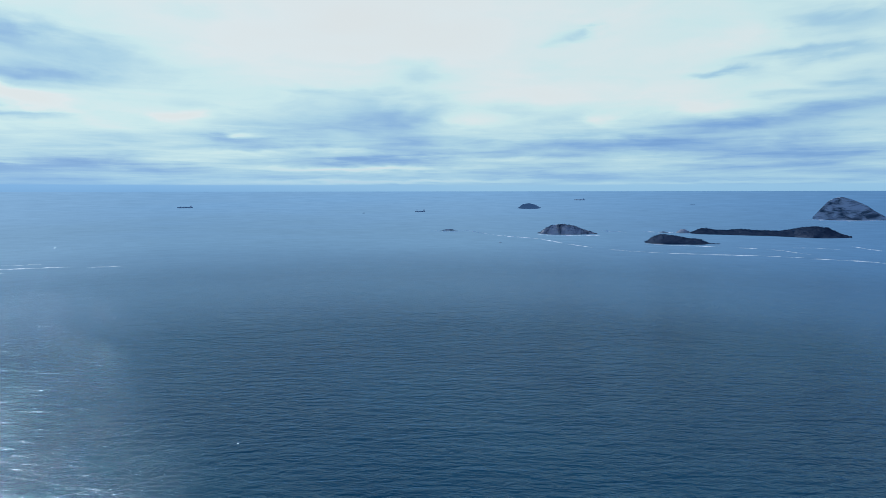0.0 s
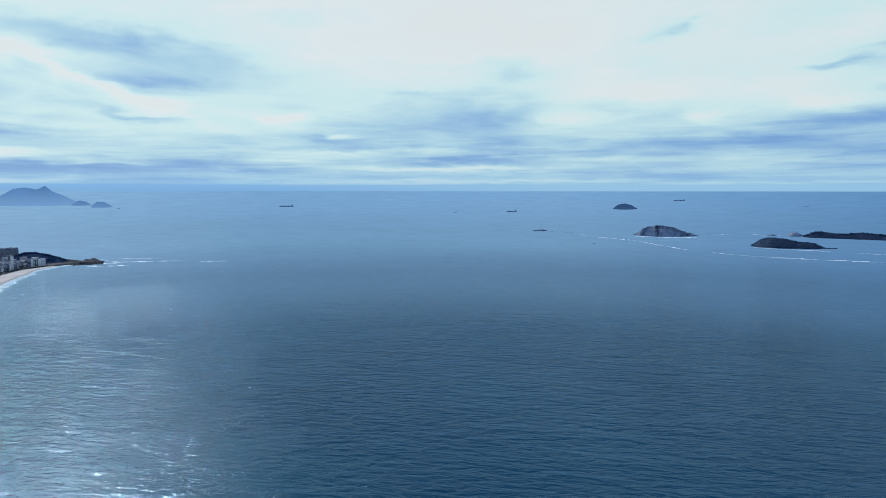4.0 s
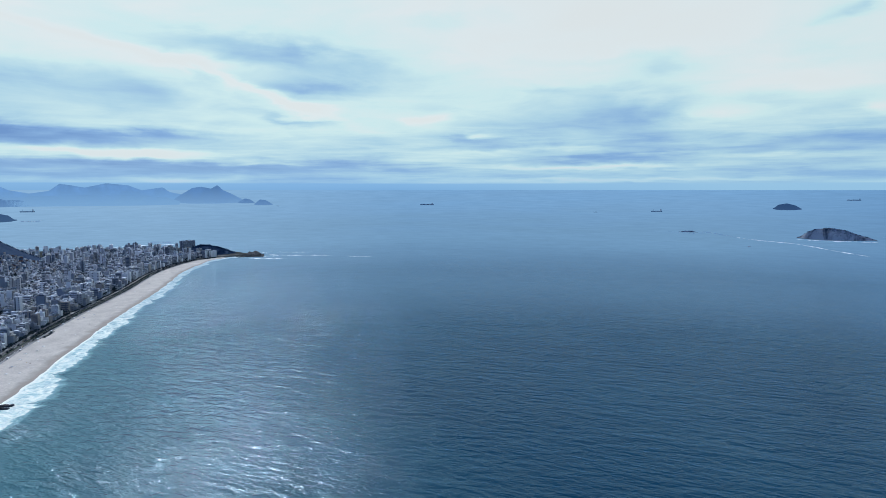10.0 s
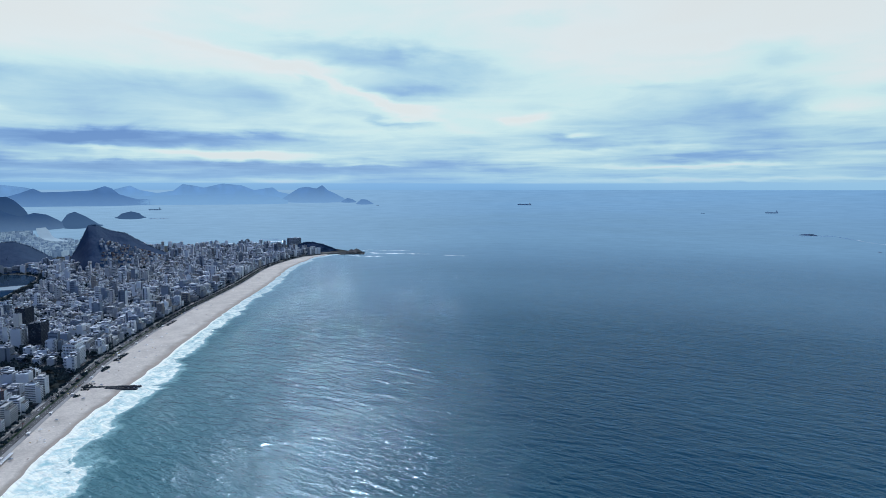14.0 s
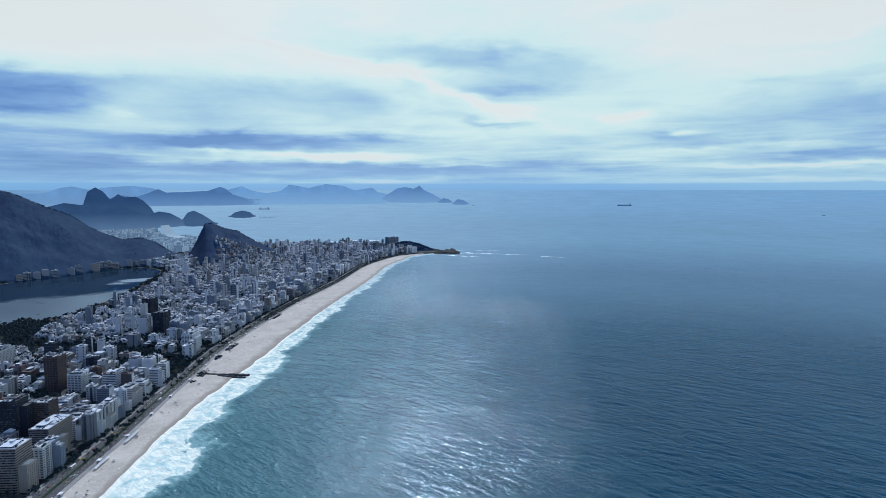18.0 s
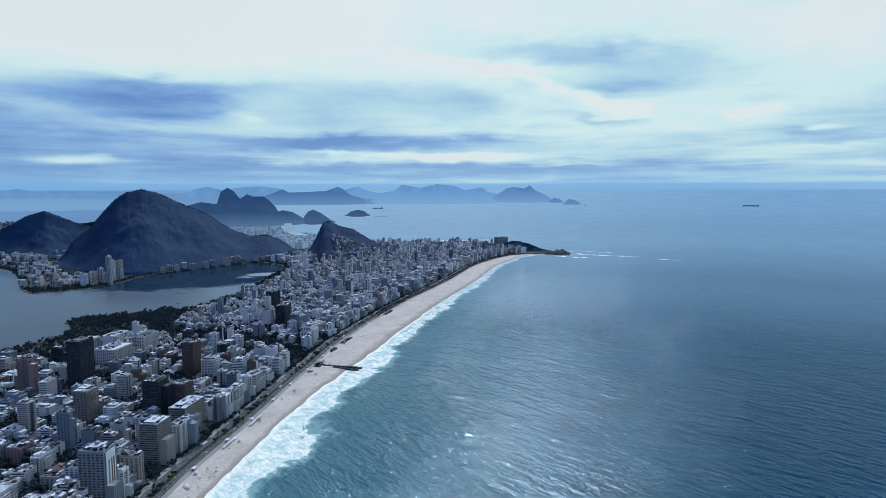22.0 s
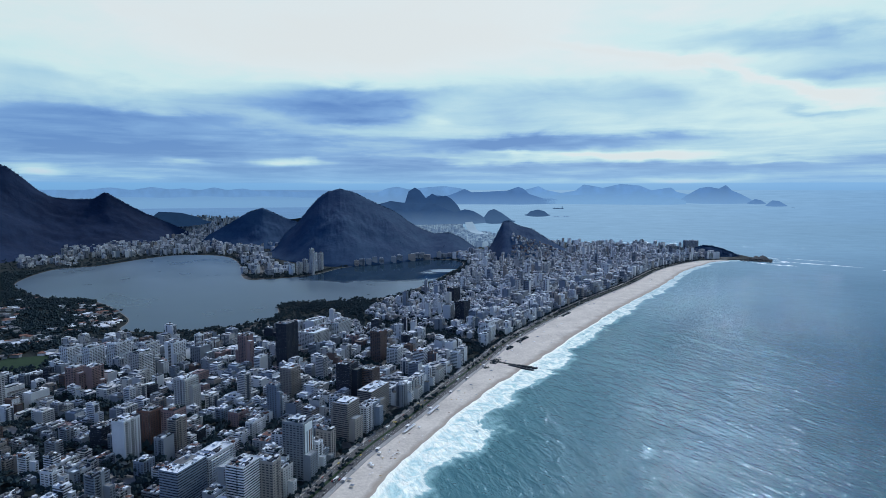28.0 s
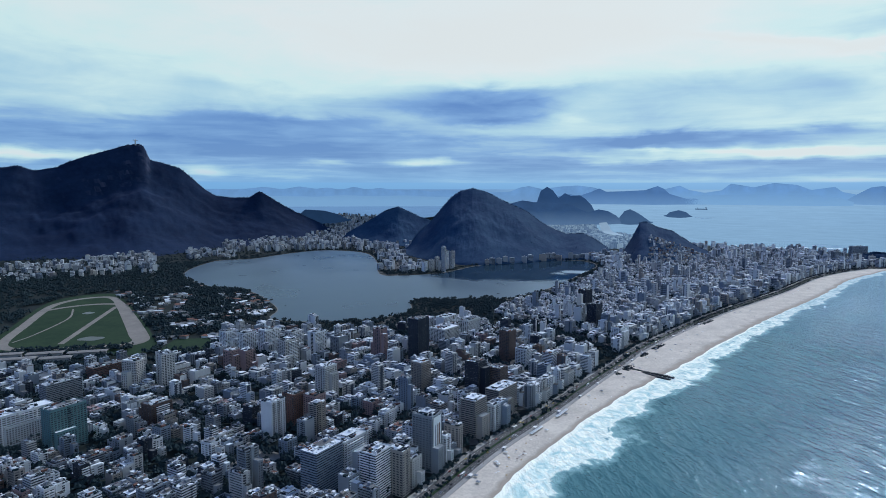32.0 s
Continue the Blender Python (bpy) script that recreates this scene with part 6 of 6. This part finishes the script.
# ---------------------------------------------------------------- white water
def foam_line(pts, width, seed=0, raise_z=0.4):
    """A streak of foam on the open sea through (azimuth, elevation) marks."""
    P = spline([(a, H / math.tan(rad(-e)), 0) for a, e in pts], 10)
    rows = [[], []]
    n = len(P)
    for i, p in enumerate(P):
        w = width * math.sin(math.pi * (i + 0.5) / n) ** 0.5 * (0.25 + abs(noise.noise((i * 0.9, seed, 0))) * 3.4)
        w *= max(1.0, (p.y / 4500) ** 2)
        k = 0.955 if p.y > 6000 else 1.0                       # in front of the far islands' feet
        eye = Vector((0, 0, H))
        rows[0].append(eye + (spot(p.x, p.y - w, raise_z) - eye) * k)
        rows[1].append(eye + (spot(p.x, p.y + w, raise_z) - eye) * k)
    return grid_mesh("foam_streak", rows, FOAM)


for i_, (pts_, w_) in enumerate([([(1.4, -3.5), (5.0, -4.05), (8.7, -4.35), (11.2, -4.75), (13.7, -5.1)], 16), ([(15.0, -5.2), (18.5, -5.38), (23.3, -5.4), (27.5, -5.35), (30.5, -5.35)], 12),
                                 ([(30.6, -5.42), (33.0, -5.4), (35.5, -5.45), (40, -5.6)], 10), ([(25, -4.75), (28, -4.8), (31, -5.1)], 7), ([(29.5, -4.6), (31.0, -4.55), (33, -4.6)], 10),
                                 ([(33.5, -4.3), (34.5, -4.45), (35.5, -4.55)], 14), ([(14.3, -3.55), (15.3, -3.6), (16.6, -3.65)], 16), ([(17.8, -3.55), (19, -3.6), (20.6, -3.62)], 12),
                                 ([(-37.2, -5.75), (-35.5, -5.85), (-33.5, -5.9), (-31, -5.95)], 12), ([(-38.8, -6.0), (-37.2, -6.1), (-35.4, -6.12)], 14), ([(-37.0, -5.5), (-34.8, -5.6), (-33, -5.62)], 7),
                                 ([(-39.6, -5.66), (-38.9, -5.72), (-38.3, -5.75), (-37.7, -5.74), (-37.3, -5.68)], 16), ([(-37.6, -5.52), (-37.2, -5.6), (-36.8, -5.64)], 12), ([(-38.0, -5.86), (-36.8, -5.9), (-35.9, -5.86)], 9), ([(-50, -4.75), (-48.5, -4.68), (-46.5, -4.65), (-44, -4.6)], 26), ([(-46.6, -4.4), (-45.6, -4.42), (-44.4, -4.45)], 16),
                                 ([(-42, -6.1), (-40, -5.95), (-38.8, -5.9)], 10), ([(-30, -6.05), (-28.6, -6.1), (-27.5, -6.1)], 8), ([(-55.4, -2.42), (-54.6, -2.45), (-53.8, -2.4)], 26),
                                 ([(30.4, -2.28), (32, -2.3), (34, -2.3), (35.6, -2.2)], 40), ([(8.6, -3.97), (10.5, -4.0), (12.5, -3.99), (14.2, -3.98)], 20), ([(18.0, -4.62), (20.5, -4.70), (24.2, -4.72)], 16), ([(-1.2, -3.6), (0.5, -3.72), (2.4, -3.62)], 14), ([(22, -3.65), (27, -3.68), (33.4, -3.7)], 8)]):
    tagged(new("foam_streak", foam_line(pts_, w_, i_)), "thin white streak of foam on the sea", "foam", "foam streaks", "stuff")


def far_beach():
    """The crescent of the next bay, sand and breaking water, sun glare painted as glow."""
    a = spline([(-63.35, H / math.tan(rad(3.05)), 0), (-63.25, H / math.tan(rad(3.5)), 0), (-62.95, H / math.tan(rad(3.9)), 0), (-62.3, H / math.tan(rad(4.1)), 0), (-61.3, H / math.tan(rad(4.18)), 0)], 8)
    c = spline([(-62.7, H / math.tan(rad(2.95)), 0), (-62.45, H / math.tan(rad(3.3)), 0), (-62.3, H / math.tan(rad(3.62)), 0), (-62.0, H / math.tan(rad(3.85)), 0), (-61.2, H / math.tan(rad(4.05)), 0)], 8)
    eye = Vector((0, 0, H))
    rows = [[eye + (spot(p.x, p.y, h) - eye) * 0.955 for p in q] for q, h in ((a, 6), (c, 1))]
    tagged(new("far_beach", grid_mesh("far_beach", rows, HAZY_SAND)), "sand crescent of the next bay with painted-on glare", "beach", kind="structure")


far_beach()


# ---------------------------------------------------------------- statue, ships, pier
def statue():
    bm = bmesh.new()

    def box(x, y, z, sx, sy, sz, taper=1.0):
        m = bmesh.ops.create_cube(bm, size=1.0)["verts"]
        for v in m:
            k = taper if v.co.z > 0 else 1.0
            v.co = Vector((v.co.x * sx * k + x, v.co.y * sy * k + y, v.co.z * sz + z))

    box(0, 0, 4, 9, 9, 8, 0.9)
    box(0, 0, 20, 7.0, 5.4, 24, 0.72)
    box(0, 0, 32, 28, 3.0, 3.2)
    box(13, 0, 31.2, 3, 2.2, 4)
    box(-13, 0, 31.2, 3, 2.2, 4)
    bmesh.ops.create_uvsphere(bm, u_segments=10, v_segments=8, radius=2.3, matrix=Matrix.Translation((0, 0, 36)))
    me = bpy.data.meshes.new("statue")
    bm.to_mesh(me)
    bm.free()
    me.materials.append(STONE_PALE)
    ob = tagged(new("statue", me), "pale stone statue with arms spread on the mountain top", "statue")
    k = shrink(5300)
    ob.matrix_world = Matrix.LocRotScale(spot(-103.63, 5290, H + 5300 * math.tan(rad(3.56)) - 3), Euler((0, 0, rad(-103.6 * -1 + 20))), (k * 1.2, k * 1.2, k * 1.2))


statue()


def ship(az, el, length, turn, tall=False):
    d = H / math.tan(rad(-el))
    k = shrink(d)
    root = tagged(new("cargo_ship"), "dark cargo ship lying off the coast", "ship", "ships at anchor")
    bm = bmesh.new()
    L_, B_, hh = length, length * 0.15, length * 0.06
    prof = [(-0.5, 0.7), (-0.48, 1), (0.38, 1), (0.46, 0.6), (0.5, 0.05)]
    low = [bm.verts.new((L_ * x * 0.97, sg * B_ / 2 * w * 0.85, -2)) for sg in (1, -1) for x, w in (prof if sg == 1 else prof[::-1])]
    high = [bm.verts.new((L_ * x, sg * B_ / 2 * w, hh + (3 if x > 0.4 else 0))) for sg in (1, -1) for x, w in (prof if sg == 1 else prof[::-1])]
    n = len(low)
    for i in range(n):
        bm.faces.new((low[i], low[(i + 1) % n], high[(i + 1) % n], high[i]))
    bm.faces.new(high)
    bm.faces.new(low[::-1])
    me = bpy.data.meshes.new("hull")
    bm.to_mesh(me)
    bm.free()
    me.materials.append(HULL_HAZED)
    part("hull", me, root)
    part("bridge", boxes("bridge", [(-L_ * 0.38, 0, hh, hh + L_ * (0.14 if tall else 0.08), L_ * 0.05, B_ * 0.42, 0, 0), (-L_ * 0.38, 0, hh + L_ * (0.14 if tall else 0.08), hh + L_ * (0.17 if tall else 0.1), L_ * 0.03, B_ * 0.5, 0, 0)], [PAINT_WHITE]), root, "white superstructure")
    part("deck_gear", boxes("deck_gear", [(L_ * (-0.2 + 0.13 * i), 0, hh, hh + L_ * 0.012, L_ * 0.05, B_ * 0.36, 0, 0) for i in range(5)] + [(L_ * 0.3, 0, hh, hh + L_ * (0.14 if tall else 0.06), L_ * 0.008, L_ * 0.008, 0, 0)], [HULL_HAZED]), root)
    root.matrix_world = Matrix.LocRotScale(Vector((0, 0, H)) + (spot(az, d, 0) - Vector((0, 0, H))) * 0.99, Euler((0, 0, rad(90 - az + turn))), (k, k, k))


ship(-22.55, -1.4, 330, 95)
ship(-2.1, -1.9, 190, 110, True)
ship(-7.3, -2.0, 60, 60)
ship(-54.9, -1.72, 210, 80, True)
ship(12.4, -0.82, 420, 90)
ship(21.9, -1.2, 110, 80)
ship(5.3, -4.7, 22, 40)
ship(-36.0, -1.45, 60, 90)


def pier():
    rnd = random.Random(9)
    root = tagged(new("stone_groyne"), "dark stone groyne running across the sand into the surf", "groyne")
    for a, b, n, wide, top in ((Vector((-1143, 637)), Vector((-1062, 699)), 44, 2.2, 1.9), (Vector((-1102, 658)), Vector((-1054, 686)), 30, 2.6, 1.0)):
        t = (b - a).normalized()
        for i in range(n):
            p = a + (b - a) * (i / (n - 1))
            for k in range(2):
                me = boxes("boulder", [(0, 0, -1.0, rnd.uniform(1.6, 2.8), rnd.uniform(1.4, 2.1), rnd.uniform(1.2, 1.9), rnd.uniform(0, 3), 0)], [ROCK])
                ob = part("boulder", me, root)
                ob.location = (p.x + rnd.uniform(-1, 1) - t.y * wide * (k - 0.5), p.y + rnd.uniform(-1, 1) + t.x * wide * (k - 0.5), top - 1.4 * i / n)


pier()


def point_rocks():
    rnd = random.Random(15)
    rows = []
    for _ in range(260):
        a, d = rnd.uniform(-39.6, -37.3), rnd.uniform(3560, 3720)
        x, y = math.sin(rad(a)) * d, math.cos(rad(a)) * d
        w = rnd.uniform(2, 6)
        rows.append((x, y, -1, rnd.uniform(1.5, 6) * (1 - abs(a + 38.4) * 0.4), w, rnd.uniform(2, 5), rnd.uniform(0, 3), 0))
    tagged(new("point_rocks", boxes("point_rocks", rows, [ROCK])), "dark wave-washed boulders round the point", "rocks", kind="stuff")


point_rocks()


# ---------------------------------------------------------------- along the avenue
def cylinder(name, r0, r1, h, n, mat, z=0.0):
    v = [(r0 * math.cos(6.2832 * i / n), r0 * math.sin(6.2832 * i / n), z) for i in range(n)]
    v += [(r1 * math.cos(6.2832 * i / n), r1 * math.sin(6.2832 * i / n), z + h) for i in range(n)]
    bm = bmesh.new()
    V = [bm.verts.new(p) for p in v]
    for i in range(n):
        k = (i + 1) % n
        bm.faces.new((V[i], V[k], V[n + k], V[n + i]))
    bm.faces.new(V[n:])
    bm.faces.new(V[:n][::-1])
    me = bpy.data.meshes.new(name)
    bm.to_mesh(me)
    bm.free()
    me.materials.append(mat)
    return me


def crown_mesh(seed, r, n=14):
    g = np.random.default_rng(seed)
    off = g.normal(0, 0.42, (n, 3))
    off[:, 2] = np.abs(off[:, 2]) * 0.8
    v = (OCTA[None] * g.uniform(0.3, 0.55, (n, 1, 1)) * g.uniform(0.75, 1.3, (n, 6, 1)) + off[:, None]) * r
    f = OCTA_F[None] + (np.arange(n) * 6)[:, None, None]
    return mesh_of("crown", v.reshape(-1, 3), f.reshape(-1, 3), LEAF)


def street_tree(seed, r, h):
    root = tagged(new("street_tree"), "round dark green tree in the avenue paving", "tree", "trees along the avenue")
    part("trunk", cylinder("trunk", 0.28, 0.16, h, 7, BARK), root)
    part("crown", crown_mesh(seed, r), root).location = (0, 0, h - r * 0.2)
    return root


def palm_tree(seed, h):
    rnd = random.Random(seed)
    root = tagged(new("coconut_palm"), "slender palm with a tuft of drooping fronds", "palm tree", "palms along the beach")
    part("trunk", cylinder("trunk", 0.22, 0.12, h, 6, BARK), root)
    v, f = [], []
    for i in range(9):
        a = 6.2832 * i / 9 + rnd.uniform(-0.2, 0.2)
        ln, dr = rnd.uniform(2.4, 3.2), rnd.uniform(0.6, 1.5)
        for k in range(4):
            u = k / 3
            x, z = ln * u, 0.7 * math.sin(u * 2.2) - dr * u * u
            w = 0.45 * (1 - u * 0.8)
            for sg in (-1, 1):
                v.append((x * math.cos(a) - sg * w * math.sin(a), x * math.sin(a) + sg * w * math.cos(a), z - abs(w) * 0.3))
        b = i * 8
        f += [(b + 2 * k, b + 2 * k + 1, b + 2 * k + 3, b + 2 * k + 2) for k in range(3)]
    part("fronds", mesh_of("fronds", v, f, LEAF), root).location = (0, 0, h)
    return root


def car(paint, label):
    root = tagged(new("car"), label, "car", "cars on the avenue")
    part("body", lathe("body", 4.3, 1.75, [(0.1, 0.3), (0, 0.5), (0, 0.85), (0.12, 0.95)], [paint]), root)
    part("cabin", lathe("cabin", 2.3, 1.6, [(0, 0.93), (0.28, 1.42), (0.4, 1.46)], [GLASS, paint], [0, 1, 1]), root)
    wm = cylinder("wheel", 0.32, 0.32, 0.2, 10, RUBBER)
    for x in (-1.35, 1.35):
        for y in (-0.95, 0.75):
            w = part("wheel", wm, root)
            w.matrix_local = pose(x, y, 0.32, -90, 0, 0)
    return root


def bus(paint):
    root = tagged(new("city_bus"), "white city bus with a dark window strip", "bus", "buses on the avenue")
    part("body", lathe("body", 11.5, 2.5, [(0.05, 0.4), (0, 0.6), (0, 1.5), (0.06, 1.5), (0.06, 2.4), (0, 2.4), (0, 2.9), (0.25, 3.1)], [paint, GLASS], [0, 0, 0, 1, 0, 0, 0, 0]), root)
    wm = cylinder("wheel", 0.48, 0.48, 0.28, 10, RUBBER)
    for x in (-3.6, 3.8):
        for y in (-1.28, 1.0):
            w = part("wheel", wm, root)
            w.matrix_local = pose(x, y, 0.48, -90, 0, 0)
    return root


def kiosk():
    root = tagged(new("beach_kiosk"), "small pale kiosk under a flat canopy on the promenade", "kiosk", "kiosks on the promenade")
    part("booth", lathe("booth", 4.5, 2.6, [(0, 0), (0, 1.1), (0.12, 1.1), (0.12, 2.2), (0, 2.2), (0, 2.6)], [WALL["white"], GLASS], [0, 0, 1, 0, 0, 0]), root)
    part("canopy", lathe("canopy", 7.5, 5.0, [(0, 2.7), (0, 2.95), (1.2, 3.3)], [PAINT_WHITE]), root)
    for x in (-3.4, 3.4):
        for y in (-2.2, 2.2):
            part("post", POST, root).location = (x, y, 0)
    return root


def tent(label, mat):
    root = tagged(new("beach_tent"), label, "tent", "tents on the sand")
    part("canopy", lathe("canopy", 5.0, 5.0, [(0, 2.2), (0, 2.45), (2.3, 3.7)], [mat]), root)
    for x in (-2.4, 2.4):
        for y in (-2.4, 2.4):
            part("post", POST, root).location = (x, y, 0)
    return root


def umbrella(mat, label):
    root = tagged(new("beach_umbrella"), label, "umbrella", "umbrellas on the sand")
    part("pole", cylinder("pole", 0.04, 0.04, 2.2, 6, CONCRETE), root)
    part("canopy", cylinder("canopy", 1.5, 0.12, 0.6, 10, mat, 1.8), root)
    return root


POST = cylinder("post", 0.06, 0.06, 2.75, 6, CONCRETE)


def spread(kinds, rows):
    """Each kind's first piece is moved to its first place; the rest are copies."""
    used = {}
    for k, m in rows:
        if k in used:
            copy_thing(kinds[k], m)
        else:
            kinds[k].matrix_world = m
            used[k] = True


def sand_z(s, v):
    c = -v / sand_width(s)
    return 3.2 - 2.2 * max(0.0, c) ** 1.4


def furnish_avenue():
    rnd = random.Random(44)
    kinds = [street_tree(i, r, h) for i, (r, h) in enumerate(((3.6, 3.6), (4.4, 4.2), (3.0, 3.2), (5.0, 4.8)))]
    rows = []
    s = -60.0
    while s < 1500:
        for v in (19, 35.5, 38.5):
            if rnd.random() < (0.62 if v > 30 else 0.4):
                x, y, t = shore(s + rnd.uniform(-3, 3), v + rnd.uniform(-0.8, 0.8))
                rows.append((rnd.randrange(4), pose(x, y, 3.62, 0, 0, rnd.uniform(0, 360))))
        s += rnd.uniform(9, 15)
    spread(kinds, rows[:230])
    kinds = [palm_tree(i, h) for i, h in enumerate((6.0, 7.5, 9.0))]
    rows = []
    for i in range(46):
        x, y, t = shore(rnd.uniform(-60, 1700), 3.5 if rnd.random() < 0.6 else 19)
        rows.append((rnd.randrange(3), pose(x, y, 3.64, 0, 0, rnd.uniform(0, 360))))
    for i in range(16):                                      # palms at the lagoon headland
        rows.append((2, pose(-1990 + rnd.uniform(8, 40), 345 + rnd.uniform(0, 90), 3.1, 0, 0, rnd.uniform(0, 360))))
    spread(kinds, rows)
    kinds = [car(p, "%s car on the beach avenue" % n) for p, n in zip(CAR_PAINT, ("white", "silver-grey", "black", "dark red", "yellow"))]
    rows = []
    for lane, way in ((7.5, 0), (11.5, 0), (14.5, 0), (23.5, 180), (27, 180), (30.8, 180)):
        s = -70.0
        while s < 1350:
            s += rnd.uniform(14, 95)
            x, y, t = shore(s, lane)
            rows.append((rnd.choice((0, 0, 1, 1, 2, 2, 3, 4)), pose(x, y, 3.52, 0, 0, math.degrees(t) + way)))
    spread(kinds, rows)
    rows = []
    for s, lane, way in ((62, 11.5, 0), (240, 27, 180), (505, 14.5, 0), (760, 23.5, 180), (905, 11.5, 0)):
        x, y, t = shore(s, lane)
        rows.append((0, pose(x, y, 3.52, 0, 0, math.degrees(t) + way)))
    spread([bus(PAINT_WHITE)], rows)
    rows = []
    for i in range(17):
        x, y, t = shore(-30 + i * 92 + rnd.uniform(-12, 12), 0.8)
        rows.append((0, pose(x, y, 3.66, 0, 0, math.degrees(t))))
    spread([kiosk()], rows)
    kinds = [tent("white canvas tent on the sand", PAINT_WHITE), tent("grey canvas tent on the sand", WALL["grey"])]
    rows = []
    for s0, n in ((232, 7), (318, 8)):                       # rows of market tents by the promenade
        for i in range(n):
            x, y, t = shore(s0 + i * 5.6, -5.5)
            rows.append((0, pose(x, y, sand_z(s0, -5.5), 0, 0, math.degrees(t))))
    for i in range(34):
        s = rnd.uniform(-40, 2100)
        v = -rnd.uniform(5, 0.45 * sand_width(s))
        x, y, t = shore(s, v)
        rows.append((rnd.randrange(2), pose(x, y, sand_z(s, v) - 0.05, 0, 0, math.degrees(t) + rnd.uniform(-10, 10))))
    spread(kinds, rows)
    kinds = [umbrella(m, "%s beach umbrella opened on the sand" % n) for m, n in ((PAINT_WHITE, "white"), (WALL["brick"], "red"), (WALL["blue"], "blue"), (WALL["ochre"], "yellow"))]
    rows = []
    for i in range(70):
        s = rnd.choice((rnd.uniform(-40, 2000), rnd.gauss(150, 40), rnd.gauss(420, 60), rnd.gauss(900, 90)))
        w = sand_width(s)
        v = -w * rnd.uniform(0.3, 0.85)
        x, y, t = shore(s, v)
        rows.append((rnd.choice((0, 0, 0, 1, 2, 3)), pose(x, y, sand_z(s, v) - 0.1, rnd.uniform(-6, 6), rnd.uniform(-6, 6), rnd.uniform(0, 360))))
    spread(kinds, rows)
    bx = []
    for v in (9.6, 13.2, 25.2, 28.8):
        for s in np.arange(-80, 1300, 9.0):
            x, y, t = shore(s, v)
            bx.append((x, y, 3.4, 3.512, 1.6, 0.09, t, 0))
    tagged(new("lane_dashes", boxes("lane_dashes", bx, [PAINT_WHITE])), "white painted lane dashes on the asphalt", "road marking", kind="stuff")
    rows = []
    for s0, s1, v0, v1, n in ((640, 680, 2, 16, 46), (600, 615, 4, 12, 14), (760, 800, 2, 12, 36), (840, 905, 2, 14, 60), (1180, 1260, 2, 10, 40)):
        for _ in range(n * 2):
            s = rnd.uniform(s0, s1)
            v = -rnd.uniform(v0, v1)
            x, y, t = shore(s, v)
            rows.append((x, y, sand_z(s, v) + 0.1, rnd.uniform(1.1, 2.1)))
    far_trees = []
    for s in np.arange(1150, 2960, 7.0):
        for v in (19, 35.5, 4.5):
            if rnd.random() < 0.72:
                x, y, t = shore(s + rnd.uniform(-3, 3), v + rnd.uniform(-1, 1))
                far_trees.append((x, y, 6.0, rnd.uniform(2.6, 4.2)))
    canopy("avenue_trees", far_trees, 6, "dark trees along the farther end of the avenue", "trees", LEAF, 14)
    canopy("dune_scrub", rows, 5, "low dark scrub patches on the upper beach", "shrubs", LEAF, 12)


furnish_avenue()
